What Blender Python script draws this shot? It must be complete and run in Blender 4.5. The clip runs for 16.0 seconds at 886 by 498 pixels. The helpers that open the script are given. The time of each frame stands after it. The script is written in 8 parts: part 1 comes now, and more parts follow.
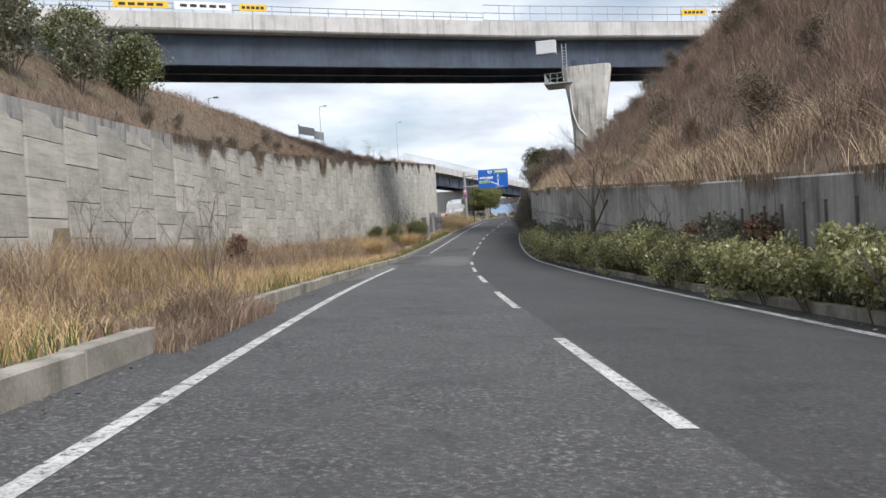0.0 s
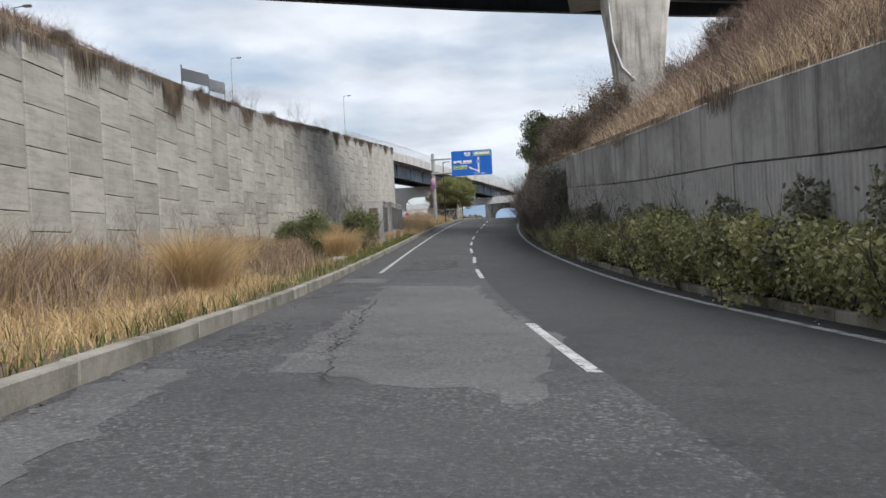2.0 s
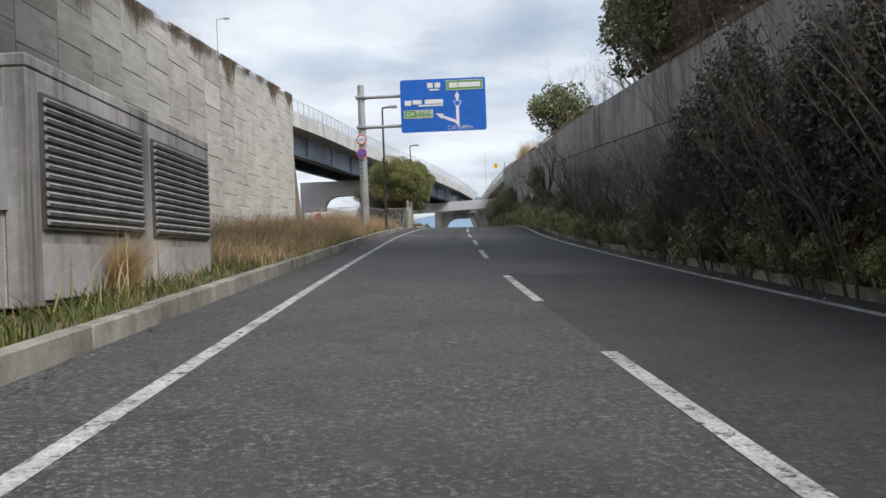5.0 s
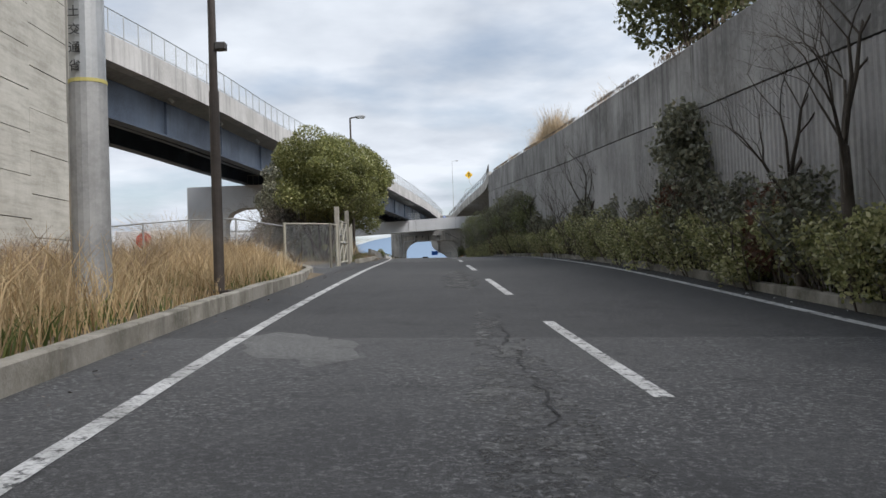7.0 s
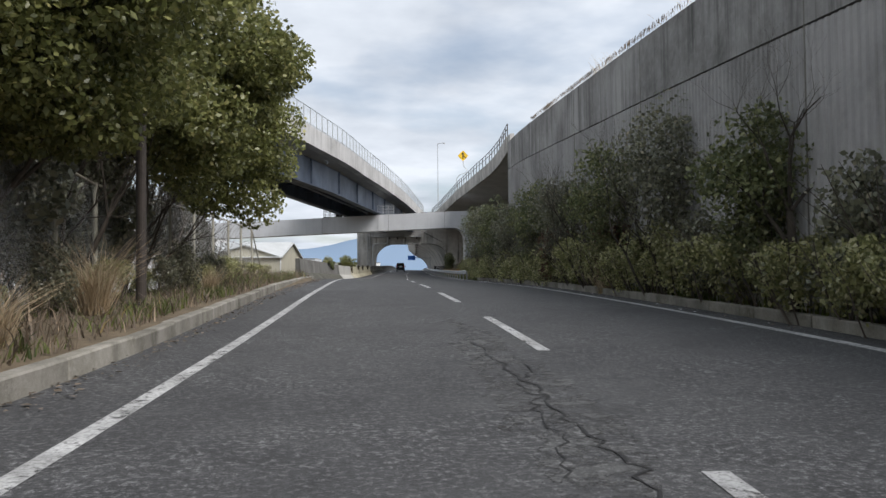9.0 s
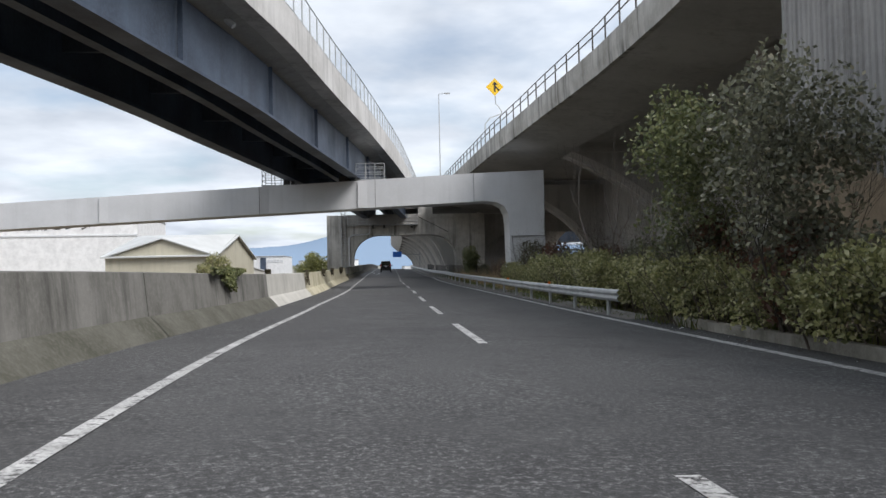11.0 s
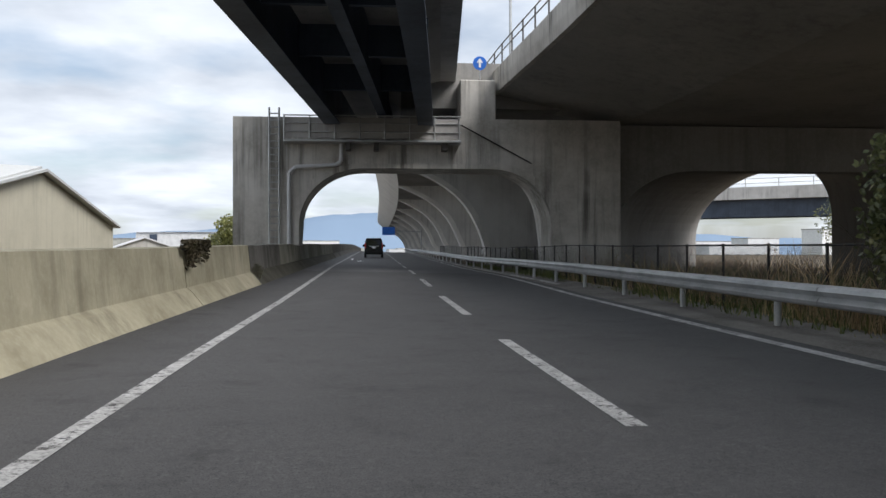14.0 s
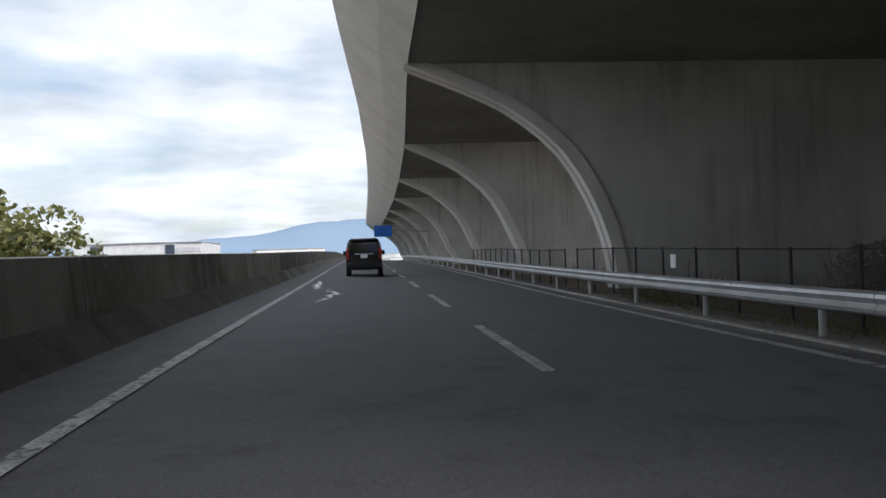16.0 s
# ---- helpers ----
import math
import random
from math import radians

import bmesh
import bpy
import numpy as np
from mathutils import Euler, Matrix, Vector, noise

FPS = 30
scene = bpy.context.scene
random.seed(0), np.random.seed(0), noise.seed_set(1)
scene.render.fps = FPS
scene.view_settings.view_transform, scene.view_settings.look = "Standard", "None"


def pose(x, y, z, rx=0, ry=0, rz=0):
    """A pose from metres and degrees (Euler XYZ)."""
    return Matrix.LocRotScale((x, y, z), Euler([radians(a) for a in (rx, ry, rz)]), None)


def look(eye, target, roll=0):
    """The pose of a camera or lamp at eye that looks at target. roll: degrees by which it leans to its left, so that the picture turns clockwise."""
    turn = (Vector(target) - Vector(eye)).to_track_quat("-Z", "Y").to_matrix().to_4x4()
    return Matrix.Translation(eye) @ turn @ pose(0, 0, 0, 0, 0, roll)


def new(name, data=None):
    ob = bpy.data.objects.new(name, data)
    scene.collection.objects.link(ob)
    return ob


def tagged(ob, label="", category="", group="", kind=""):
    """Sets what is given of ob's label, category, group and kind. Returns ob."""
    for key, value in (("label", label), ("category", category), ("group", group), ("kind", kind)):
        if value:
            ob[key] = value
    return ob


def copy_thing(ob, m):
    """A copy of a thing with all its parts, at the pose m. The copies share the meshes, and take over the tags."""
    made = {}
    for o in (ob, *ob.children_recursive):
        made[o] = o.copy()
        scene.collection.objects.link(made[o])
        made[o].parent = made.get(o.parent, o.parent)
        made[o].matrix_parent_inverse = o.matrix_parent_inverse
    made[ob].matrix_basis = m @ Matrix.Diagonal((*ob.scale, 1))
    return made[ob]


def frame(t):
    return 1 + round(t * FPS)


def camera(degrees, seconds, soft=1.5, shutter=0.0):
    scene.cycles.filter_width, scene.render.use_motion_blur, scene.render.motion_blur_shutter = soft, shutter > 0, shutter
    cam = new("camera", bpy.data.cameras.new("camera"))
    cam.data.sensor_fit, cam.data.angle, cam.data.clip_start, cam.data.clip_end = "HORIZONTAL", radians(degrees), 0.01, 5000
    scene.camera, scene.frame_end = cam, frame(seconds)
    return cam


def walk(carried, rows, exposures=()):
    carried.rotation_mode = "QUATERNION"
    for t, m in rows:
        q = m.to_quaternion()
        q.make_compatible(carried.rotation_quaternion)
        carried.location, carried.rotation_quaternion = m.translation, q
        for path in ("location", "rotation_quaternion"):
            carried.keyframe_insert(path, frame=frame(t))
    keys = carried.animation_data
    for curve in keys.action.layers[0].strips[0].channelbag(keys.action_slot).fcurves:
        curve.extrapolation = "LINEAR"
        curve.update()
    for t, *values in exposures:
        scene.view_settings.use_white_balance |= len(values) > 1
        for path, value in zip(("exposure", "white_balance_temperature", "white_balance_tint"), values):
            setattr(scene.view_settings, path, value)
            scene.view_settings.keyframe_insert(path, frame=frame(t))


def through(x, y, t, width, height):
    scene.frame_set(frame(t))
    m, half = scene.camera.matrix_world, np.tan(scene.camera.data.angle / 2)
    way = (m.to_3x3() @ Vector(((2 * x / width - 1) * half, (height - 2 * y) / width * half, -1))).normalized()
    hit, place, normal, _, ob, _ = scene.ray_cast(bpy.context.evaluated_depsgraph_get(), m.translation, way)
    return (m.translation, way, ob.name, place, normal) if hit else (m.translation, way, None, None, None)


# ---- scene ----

# ------------------------------------------------------------------ camera and its walk
cam = camera(56.0, 16.0)

# seconds, eye, yaw to the left, pitch, lean to the left
PATH = [
    (0.0, 0.000, 0.000, 1.200, 1.084, -0.957, -3.194),
    (0.5, -0.454, 9.599, 1.116, 0.237, -0.515, -3.316),
    (1.0, -0.750, 19.325, 1.017, -0.532, -0.596, -3.145),
    (1.5, -0.931, 29.040, 0.947, -1.223, -0.602, -2.850),
    (2.0, -1.021, 38.395, 0.839, -1.850, -0.593, -2.883),
    (2.5, -1.031, 47.230, 0.720, -2.442, -0.492, -2.825),
    (3.0, -0.870, 56.333, 0.700, -3.077, -0.390, -2.627),
    (3.5, -0.630, 65.569, 0.813, -3.790, -0.255, -2.498),
    (4.0, -0.263, 74.831, 1.006, -4.574, -0.027, -2.159),
    (4.5, 0.274, 84.268, 1.263, -5.320, 0.163, -2.248),
    (5.0, 0.877, 93.868, 1.584, -6.137, 0.261, -2.164),
    (5.5, 1.582, 103.547, 1.965, -6.996, 0.676, -2.095),
    (6.0, 2.417, 113.234, 2.396, -7.845, 1.113, -2.032),
    (6.5, 3.455, 122.837, 2.876, -8.597, 1.403, -1.972),
    (7.0, 4.554, 132.371, 3.380, -9.235, 1.649, -2.127),
    (7.5, 5.738, 141.713, 3.823, -9.817, 1.802, -2.155),
    (8.0, 7.037, 151.074, 4.274, -10.255, 1.790, -1.690),
    (8.5, 8.538, 160.671, 4.762, -10.623, 1.738, -0.343),
    (9.0, 9.923, 170.450, 5.126, -10.931, 1.769, -0.631),
    (9.5, 11.257, 180.386, 5.444, -11.269, 1.719, -0.720),
    (10.0, 12.327, 190.523, 5.729, -11.652, 1.517, -0.875),
    (10.5, 13.332, 200.701, 5.918, -12.060, 1.435, -1.066),
    (11.0, 14.362, 210.805, 6.034, -12.456, 1.459, -1.260),
    (11.5, 15.575, 220.673, 6.099, -12.741, 1.380, -1.588),
    (12.0, 16.946, 230.294, 6.079, -12.910, 1.380, -1.412),
    (12.5, 18.335, 239.837, 6.046, -13.054, 1.070, -0.826),
    (13.0, 19.763, 249.316, 6.073, -13.172, 0.751, -0.548),
    (13.5, 21.142, 258.753, 6.118, -13.340, 0.519, -0.243),
    (14.0, 22.491, 268.162, 6.218, -13.578, 0.359, -0.054),
    (14.5, 23.785, 277.494, 6.312, -13.955, 0.294, -0.253),
    (15.0, 25.199, 286.501, 6.407, -14.150, 0.286, -0.152),
    (15.5, 26.663, 295.681, 6.541, -14.309, 0.368, -0.548),
    (16.0, 28.120, 304.999, 6.650, -14.384, 0.610, -1.915),
]


def eye_pose(x, y, z, yaw, pitch, lean):
    a, b = radians(yaw), radians(pitch)
    ahead = Vector((-math.sin(a) * math.cos(b), math.cos(a) * math.cos(b), math.sin(b)))
    e = Vector((x, y, z))
    return look(e, e + ahead, lean)


EXPOSURE = [(0.0, 0.5), (2.0, 0.32), (4.0, 0.2), (6.3, 0.5), (6.6, 0.47), (7.0, 0.26), (8.0, 0.1), (9.0, 0.28), (11.5, 0.42), (13.0, 0.42), (14.5, 0.48), (15.0, 0.62), (15.5, 0.72), (16.0, 0.55)]
walk(cam, [(t, eye_pose(*p)) for t, *p in PATH], EXPOSURE)

# ------------------------------------------------------------------ world, sun
world = bpy.data.worlds.new("world")
scene.world = world
world.use_nodes = True
SUN_UP, SUN_WAY = radians(48), radians(140)


def build_sky():
    nt = world.node_tree
    nt.nodes.clear()
    out = nt.nodes.new("ShaderNodeOutputWorld")
    bg = nt.nodes.new("ShaderNodeBackground")
    sky = nt.nodes.new("ShaderNodeTexSky")
    sky.sky_type = "NISHITA"
    sky.sun_disc = False
    sky.sun_elevation, sky.sun_rotation = SUN_UP, SUN_WAY
    sky.air_density, sky.dust_density = 1.0, 1.5
    geo = nt.nodes.new("ShaderNodeTexCoord")
    sep = nt.nodes.new("ShaderNodeSeparateXYZ")
    nt.links.new(geo.outputs["Generated"], sep.inputs[0])
    # clouds on a flat layer: the view direction divided by its height
    den = nt.nodes.new("ShaderNodeMath"); den.operation = "MAXIMUM"; den.inputs[1].default_value = 0.03
    nt.links.new(sep.outputs[2], den.inputs[0])
    add = nt.nodes.new("ShaderNodeMath"); add.operation = "ADD"; add.inputs[1].default_value = 0.14
    nt.links.new(den.outputs[0], add.inputs[0])
    dx = nt.nodes.new("ShaderNodeMath"); dx.operation = "DIVIDE"
    dy = nt.nodes.new("ShaderNodeMath"); dy.operation = "DIVIDE"
    nt.links.new(sep.outputs[0], dx.inputs[0]); nt.links.new(add.outputs[0], dx.inputs[1])
    nt.links.new(sep.outputs[1], dy.inputs[0]); nt.links.new(add.outputs[0], dy.inputs[1])
    com = nt.nodes.new("ShaderNodeCombineXYZ")
    nt.links.new(dx.outputs[0], com.inputs[0]); nt.links.new(dy.outputs[0], com.inputs[1])
    n1 = nt.nodes.new("ShaderNodeTexNoise"); n1.inputs["Scale"].default_value = 0.8; n1.inputs["Detail"].default_value = 6; n1.inputs["Roughness"].default_value = 0.5
    n2 = nt.nodes.new("ShaderNodeTexNoise"); n2.inputs["Scale"].default_value = 1.5; n2.inputs["Detail"].default_value = 6; n2.inputs["Roughness"].default_value = 0.52
    nt.links.new(com.outputs[0], n1.inputs["Vector"]); nt.links.new(com.outputs[0], n2.inputs["Vector"])
    cover = nt.nodes.new("ShaderNodeMapRange"); cover.inputs[1].default_value, cover.inputs[2].default_value, cover.inputs[3].default_value = 0.35, 0.49, 0.22
    nt.links.new(n1.outputs["Fac"], cover.inputs[0])
    tone = nt.nodes.new("ShaderNodeValToRGB")
    tone.color_ramp.elements[0].position, tone.color_ramp.elements[0].color = 0.33, (0.50, 0.55, 0.63, 1)
    tone.color_ramp.elements[1].position, tone.color_ramp.elements[1].color = 0.62, (0.775, 0.825, 0.90, 1)
    nt.links.new(n2.outputs["Fac"], tone.inputs[0])
    skyk = nt.nodes.new("ShaderNodeVectorMath"); skyk.operation = "SCALE"; skyk.inputs["Scale"].default_value = 0.10
    nt.links.new(sky.outputs[0], skyk.inputs[0])
    cl = nt.nodes.new("ShaderNodeVectorMath"); cl.operation = "SCALE"; cl.inputs["Scale"].default_value = 0.95
    nt.links.new(tone.outputs[0], cl.inputs[0])
    mix = nt.nodes.new("ShaderNodeMix"); mix.data_type = "RGBA"
    nt.links.new(cover.outputs[0], mix.inputs[0]); nt.links.new(skyk.outputs[0], mix.inputs[6]); nt.links.new(cl.outputs[0], mix.inputs[7])
    nt.links.new(mix.outputs[2], bg.inputs[0])
    bg.inputs[1].default_value = 1.0
    nt.links.new(bg.outputs[0], out.inputs[0])


build_sky()
sun = new("sun", bpy.data.lights.new("sun", "SUN"))
sun.data.energy, sun.data.angle, sun.data.color = 3.1, radians(32), (1.0, 0.965, 0.96)
sun.matrix_world = look((0, 0, 60), (0 - 60 * math.sin(SUN_WAY), 0 - 60 * math.cos(SUN_WAY), 60 - 60 * math.tan(SUN_UP)))

# ------------------------------------------------------------------ the road's line: x, y, z and cross slope every 20 m
ROAD_START, ROAD_STEP = -40, 20
ROAD = [
    (2.00, -39.00, 0.30, -3.19), (0.97, -19.97, 0.13, -3.19), (0.00, 0.00, -0.03, -3.19), (-0.76, 19.98, -0.22, -3.12),
    (-1.03, 39.98, -0.41, -2.89), (-0.78, 59.98, -0.50, -2.59), (0.02, 79.96, -0.09, -2.19), (1.31, 99.92, 0.59, -2.11),
    (3.12, 119.84, 1.49, -1.97), (5.48, 139.70, 2.50, -2.16), (8.36, 159.49, 3.48, -1.00), (11.12, 179.30, 4.18, -0.72),
    (13.18, 199.19, 4.67, -1.04), (15.36, 219.07, 4.87, -1.55), (18.19, 238.87, 4.82, -0.88), (21.13, 258.65, 4.89, -0.25),
    (23.93, 278.45, 5.09, -0.26), (27.06, 298.21, 5.35, -0.85), (30.15, 317.97, 5.57, -1.92), (33.24, 337.73, 5.79, -1.90),
    (36.33, 357.49, 6.05, -1.90), (39.42, 377.25, 6.30, -1.90), (42.51, 397.01, 6.50, -1.90), (45.60, 416.77, 6.70, -1.90),
]


def cubic(rows, u):
    """Catmull-Rom through rows at whole numbers."""
    u = min(max(u, 0.0), len(rows) - 1.0001)
    i = int(u)
    f = u - i
    p = [rows[min(max(i + k, 0), len(rows) - 1)] for k in (-1, 0, 1, 2)]
    return [0.5 * (2 * b + (c - a) * f + (2 * a - 5 * b + 4 * c - d) * f * f + (3 * b - a - 3 * c + d) * f ** 3) for a, b, c, d in zip(*p)]


def road_exact(s):
    """Plan place, height, heading and cross slope of the road at s metres."""
    u = (s - ROAD_START) / ROAD_STEP
    x, y, z, b = cubic(ROAD, u)
    x2, y2, _, _ = cubic(ROAD, u + 0.05)
    x1, y1, _, _ = cubic(ROAD, u - 0.05)
    dx, dy = x2 - x1, y2 - y1
    n = math.hypot(dx, dy) or 1.0
    if u > len(ROAD) - 1.1:
        extra = s - (ROAD_START + ROAD_STEP * (len(ROAD) - 1))
        dx, dy, n = 3.09, 19.76, 20.0
        if extra > 0:
            x, y = x + dx / n * extra, y + dy / n * extra
    if u < 0:
        dx, dy, n = -1.15, 19.9, math.hypot(1.15, 19.9)
        x, y = x + dx / n * (s - ROAD_START), y + dy / n * (s - ROAD_START)
    return x, y, z, dx / n, dy / n, b


ROAD_TABLE = [road_exact(-80 + 0.5 * i) for i in range(1300)]


def road_at(s):
    """The same from a table every half metre."""
    u = (s + 80) * 2
    if not 0 <= u < 1298:
        return road_exact(s)
    i = int(u)
    f = u - i
    return tuple([p + (q - p) * f for p, q in zip(ROAD_TABLE[i], ROAD_TABLE[i + 1])])


def P(s, l, h=0.0):
    """World place at s metres along, l metres to the right, h above the road's middle."""
    x, y, z, dx, dy, _ = road_at(s)
    return Vector((x + l * dy, y - l * dx, z + h))


def S(s, l, h=0.0):
    """The same, h above the sloping road surface."""
    x, y, z, dx, dy, b = road_at(s)
    return Vector((x + l * dy, y - l * dx, z + min(max(l, -3.4), 7.4) * math.tan(radians(b)) + h))


def rise(s, l):
    """Road surface at l above the road's middle."""
    return min(max(l, -3.4), 7.4) * math.tan(radians(road_at(s)[5]))


def heading(s):
    _, _, _, dx, dy, _ = road_at(s)
    return math.degrees(math.atan2(-dx, dy))


def lin(s, rows):
    """Straight lines between rows of (s, value...)."""
    if s <= rows[0][0]:
        return rows[0][1] if len(rows[0]) == 2 else rows[0][1:]
    for a, b in zip(rows, rows[1:]):
        if s <= b[0]:
            f = (s - a[0]) / (b[0] - a[0])
            v = [p + (q - p) * f for p, q in zip(a[1:], b[1:])]
            return v[0] if len(v) == 1 else v
    return rows[-1][1] if len(rows[-1]) == 2 else rows[-1][1:]


def span(a, b, step):
    n = max(1, round((b - a) / step))
    return [a + (b - a) * i / n for i in range(n + 1)]


# ------------------------------------------------------------------ mesh helpers
def mesh_of(name, verts, faces, mats, smooth=False, slots=None):
    me = bpy.data.meshes.new(name)
    me.from_pydata([tuple(v) for v in verts], [], faces)
    for m in (mats if isinstance(mats, (list, tuple)) else [mats]):
        me.materials.append(m)
    if slots:
        me.polygons.foreach_set("material_index", slots)
    if smooth:
        me.polygons.foreach_set("use_smooth", [True] * len(me.polygons))
    me.update()
    return me


def part(name, bm, material, parent=None, label=""):
    """Links a bmesh as one mesh object, under a thing or a part."""
    bmesh.ops.recalc_face_normals(bm, faces=bm.faces)
    me = bpy.data.meshes.new(name)
    bm.to_mesh(me)
    bm.free()
    me.materials.append(material)
    ob = new(name, me)
    if parent is not None:
        ob.parent = parent
    return tagged(ob, label)


def raw(name, verts, faces, material, parent=None, label="", smooth=False):
    ob = new(name, mesh_of(name, verts, faces, material, smooth))
    if parent is not None:
        ob.parent = parent
    return tagged(ob, label)


def thing(name, m, label, category, group="", kind=""):
    ob = new(name)
    ob.matrix_world = m
    return tagged(ob, label, category, group, kind)


def box(bm, size, at=(0, 0, 0), bevel=0.0, turn=None):
    """A box of that size whose middle is at."""
    r = bmesh.ops.create_cube(bm, size=1.0)
    m = Matrix.Translation(at) @ (turn or Matrix()) @ Matrix.Diagonal((*size, 1))
    bmesh.ops.transform(bm, matrix=m, verts=r["verts"])
    if bevel:
        es = list({e for v in r["verts"] for e in v.link_edges})
        bmesh.ops.bevel(bm, geom=es, offset=bevel, segments=1, affect="EDGES")
    return bm


def B(size, at=(0, 0, 0), bevel=0.0, turn=None):
    return box(bmesh.new(), size, at, bevel, turn)


def tube(bm, a, b, r0, r1=None, n=10, caps=True):
    """A tapered round bar from a to b."""
    a, b = Vector(a), Vector(b)
    d = b - a
    q = d.to_track_quat("Z", "Y").to_matrix().to_4x4()
    m = Matrix.Translation((a + b) / 2) @ q
    bmesh.ops.create_cone(bm, cap_ends=caps, segments=n, radius1=r0, radius2=r0 if r1 is None else r1, depth=d.length, matrix=m)
    return bm


def T(a, b, r0, r1=None, n=10):
    return tube(bmesh.new(), a, b, r0, r1, n)


def pipe(bm, pts, r, n=8):
    for a, b in zip(pts, pts[1:]):
        tube(bm, a, b, r, r, n)
    return bm


def loft(name, stations, profile, material, parent=None, label="", closed=True, caps=True, smooth=False):
    """Sweeps a cross profile, a list of world places given by profile(s), along the stations."""
    rows = [profile(s) for s in stations]
    n = len(rows[0])
    verts = [v for r in rows for v in r]
    faces = []
    m = n if closed else n - 1
    for i in range(len(rows) - 1):
        for k in range(m):
            a, b = i * n + k, i * n + (k + 1) % n
            faces.append((a, b, b + n, a + n))
    if closed and caps:
        faces.append(tuple(range(n - 1, -1, -1)))
        faces.append(tuple((len(rows) - 1) * n + k for k in range(n)))
    ob = new(name, mesh_of(name, verts, faces, material, smooth))
    bm = bmesh.new()
    bm.from_mesh(ob.data)
    bmesh.ops.recalc_face_normals(bm, faces=bm.faces)
    bm.to_mesh(ob.data)
    bm.free()
    if parent is not None:
        ob.parent = parent
    return tagged(ob, label)

# ------------------------------------------------------------------ materials
def surface(name, base, dark=None, light=None, rough=0.85, big=0.35, small=14.0, bump=0.25, metal=0.0, streak=0.0, fleck=0.35, spec=0.4, vary=0.0, bump_scale=None, course=0.0):
    """A procedural surface: stains at a large scale, grain at a small one, optional streaks that run down or level courses."""
    m = bpy.data.materials.new(name)
    m.use_nodes = True
    nt = m.node_tree
    bs = nt.nodes["Principled BSDF"]
    dark = dark or [c * 0.55 for c in base]
    light = light or [min(1, c * 1.35) for c in base]
    tc = nt.nodes.new("ShaderNodeTexCoord")
    place = tc.outputs["Object"]
    if vary:
        # alike pieces each take their own stretch of the texture
        own = nt.nodes.new("ShaderNodeObjectInfo")
        far = nt.nodes.new("ShaderNodeVectorMath")
        far.operation = "MULTIPLY_ADD"
        far.inputs[1].default_value = (91.0, 57.0, 33.0)
        nt.links.new(own.outputs["Random"], far.inputs[0])
        nt.links.new(tc.outputs["Object"], far.inputs[2])
        place = far.outputs[0]

    def noise_node(scale, detail=5, rough_=0.6, vec=None):
        n = nt.nodes.new("ShaderNodeTexNoise")
        n.inputs["Scale"].default_value, n.inputs["Detail"].default_value, n.inputs["Roughness"].default_value = scale, detail, rough_
        nt.links.new(vec or place, n.inputs["Vector"])
        return n

    def ranged(sock, a, b, c=0.0, d=1.0):
        r = nt.nodes.new("ShaderNodeMapRange")
        r.inputs[1].default_value, r.inputs[2].default_value, r.inputs[3].default_value, r.inputs[4].default_value = a, b, c, d
        nt.links.new(sock, r.inputs[0])
        return r.outputs[0]

    def mixed(fac, a, b):
        x = nt.nodes.new("ShaderNodeMix")
        x.data_type = "RGBA"
        if isinstance(fac, float):
            x.inputs[0].default_value = fac
        else:
            nt.links.new(fac, x.inputs[0])
        for i, c in ((6, a), (7, b)):
            if isinstance(c, (list, tuple)):
                x.inputs[i].default_value = (*c[:3], 1)
            else:
                nt.links.new(c, x.inputs[i])
        return x.outputs[2]

    nb = noise_node(big, 6, 0.62)
    ns = noise_node(small, 4, 0.7)
    col = mixed(ranged(nb.outputs["Fac"], 0.38, 0.68), base, dark)
    col = mixed(ranged(ns.outputs["Fac"], 0.45, 0.75, 0.0, fleck), col, light)
    if streak:
        mp = nt.nodes.new("ShaderNodeMapping")
        mp.inputs["Scale"].default_value = (1.7, 1.7, 0.08)
        nt.links.new(place, mp.inputs["Vector"])
        st = noise_node(1.3, 6, 0.7, mp.outputs[0])
        group = nt.nodes.new("ShaderNodeMath")
        group.operation = "MULTIPLY"
        nt.links.new(ranged(st.outputs["Fac"], 0.47, 0.66, 0.0, streak), group.inputs[0])
        nt.links.new(ranged(noise_node(0.23, 3, 0.6).outputs["Fac"], 0.40, 0.54, 0.2, 1.0), group.inputs[1])
        col = mixed(group.outputs[0], col, [c * 0.4 for c in dark])
    if course:
        mp = nt.nodes.new("ShaderNodeMapping")
        mp.inputs["Scale"].default_value = (0.35, 0.35, 3.4)
        nt.links.new(place, mp.inputs["Vector"])
        st = noise_node(1.6, 7, 0.72, mp.outputs[0])
        col = mixed(ranged(st.outputs["Fac"], 0.50, 0.70, 0.0, course), col, [c * 0.75 for c in dark])
        col = mixed(ranged(st.outputs["Fac"], 0.48, 0.34, 0.0, course * 0.6), col, light)
    if vary:
        oi = nt.nodes.new("ShaderNodeObjectInfo")
        hs = nt.nodes.new("ShaderNodeHueSaturation")
        nt.links.new(ranged(oi.outputs["Random"], 0, 1, 1 - vary, 1 + vary), hs.inputs["Value"])
        nt.links.new(col, hs.inputs["Color"])
        col = hs.outputs[0]
    nt.links.new(col, bs.inputs["Base Color"])
    nt.links.new(ranged(nb.outputs["Fac"], 0.3, 0.7, max(0.02, rough - 0.08), min(1, rough + 0.08)), bs.inputs["Roughness"])
    bs.inputs["Metallic"].default_value = metal
    bs.inputs["Specular IOR Level"].default_value = spec
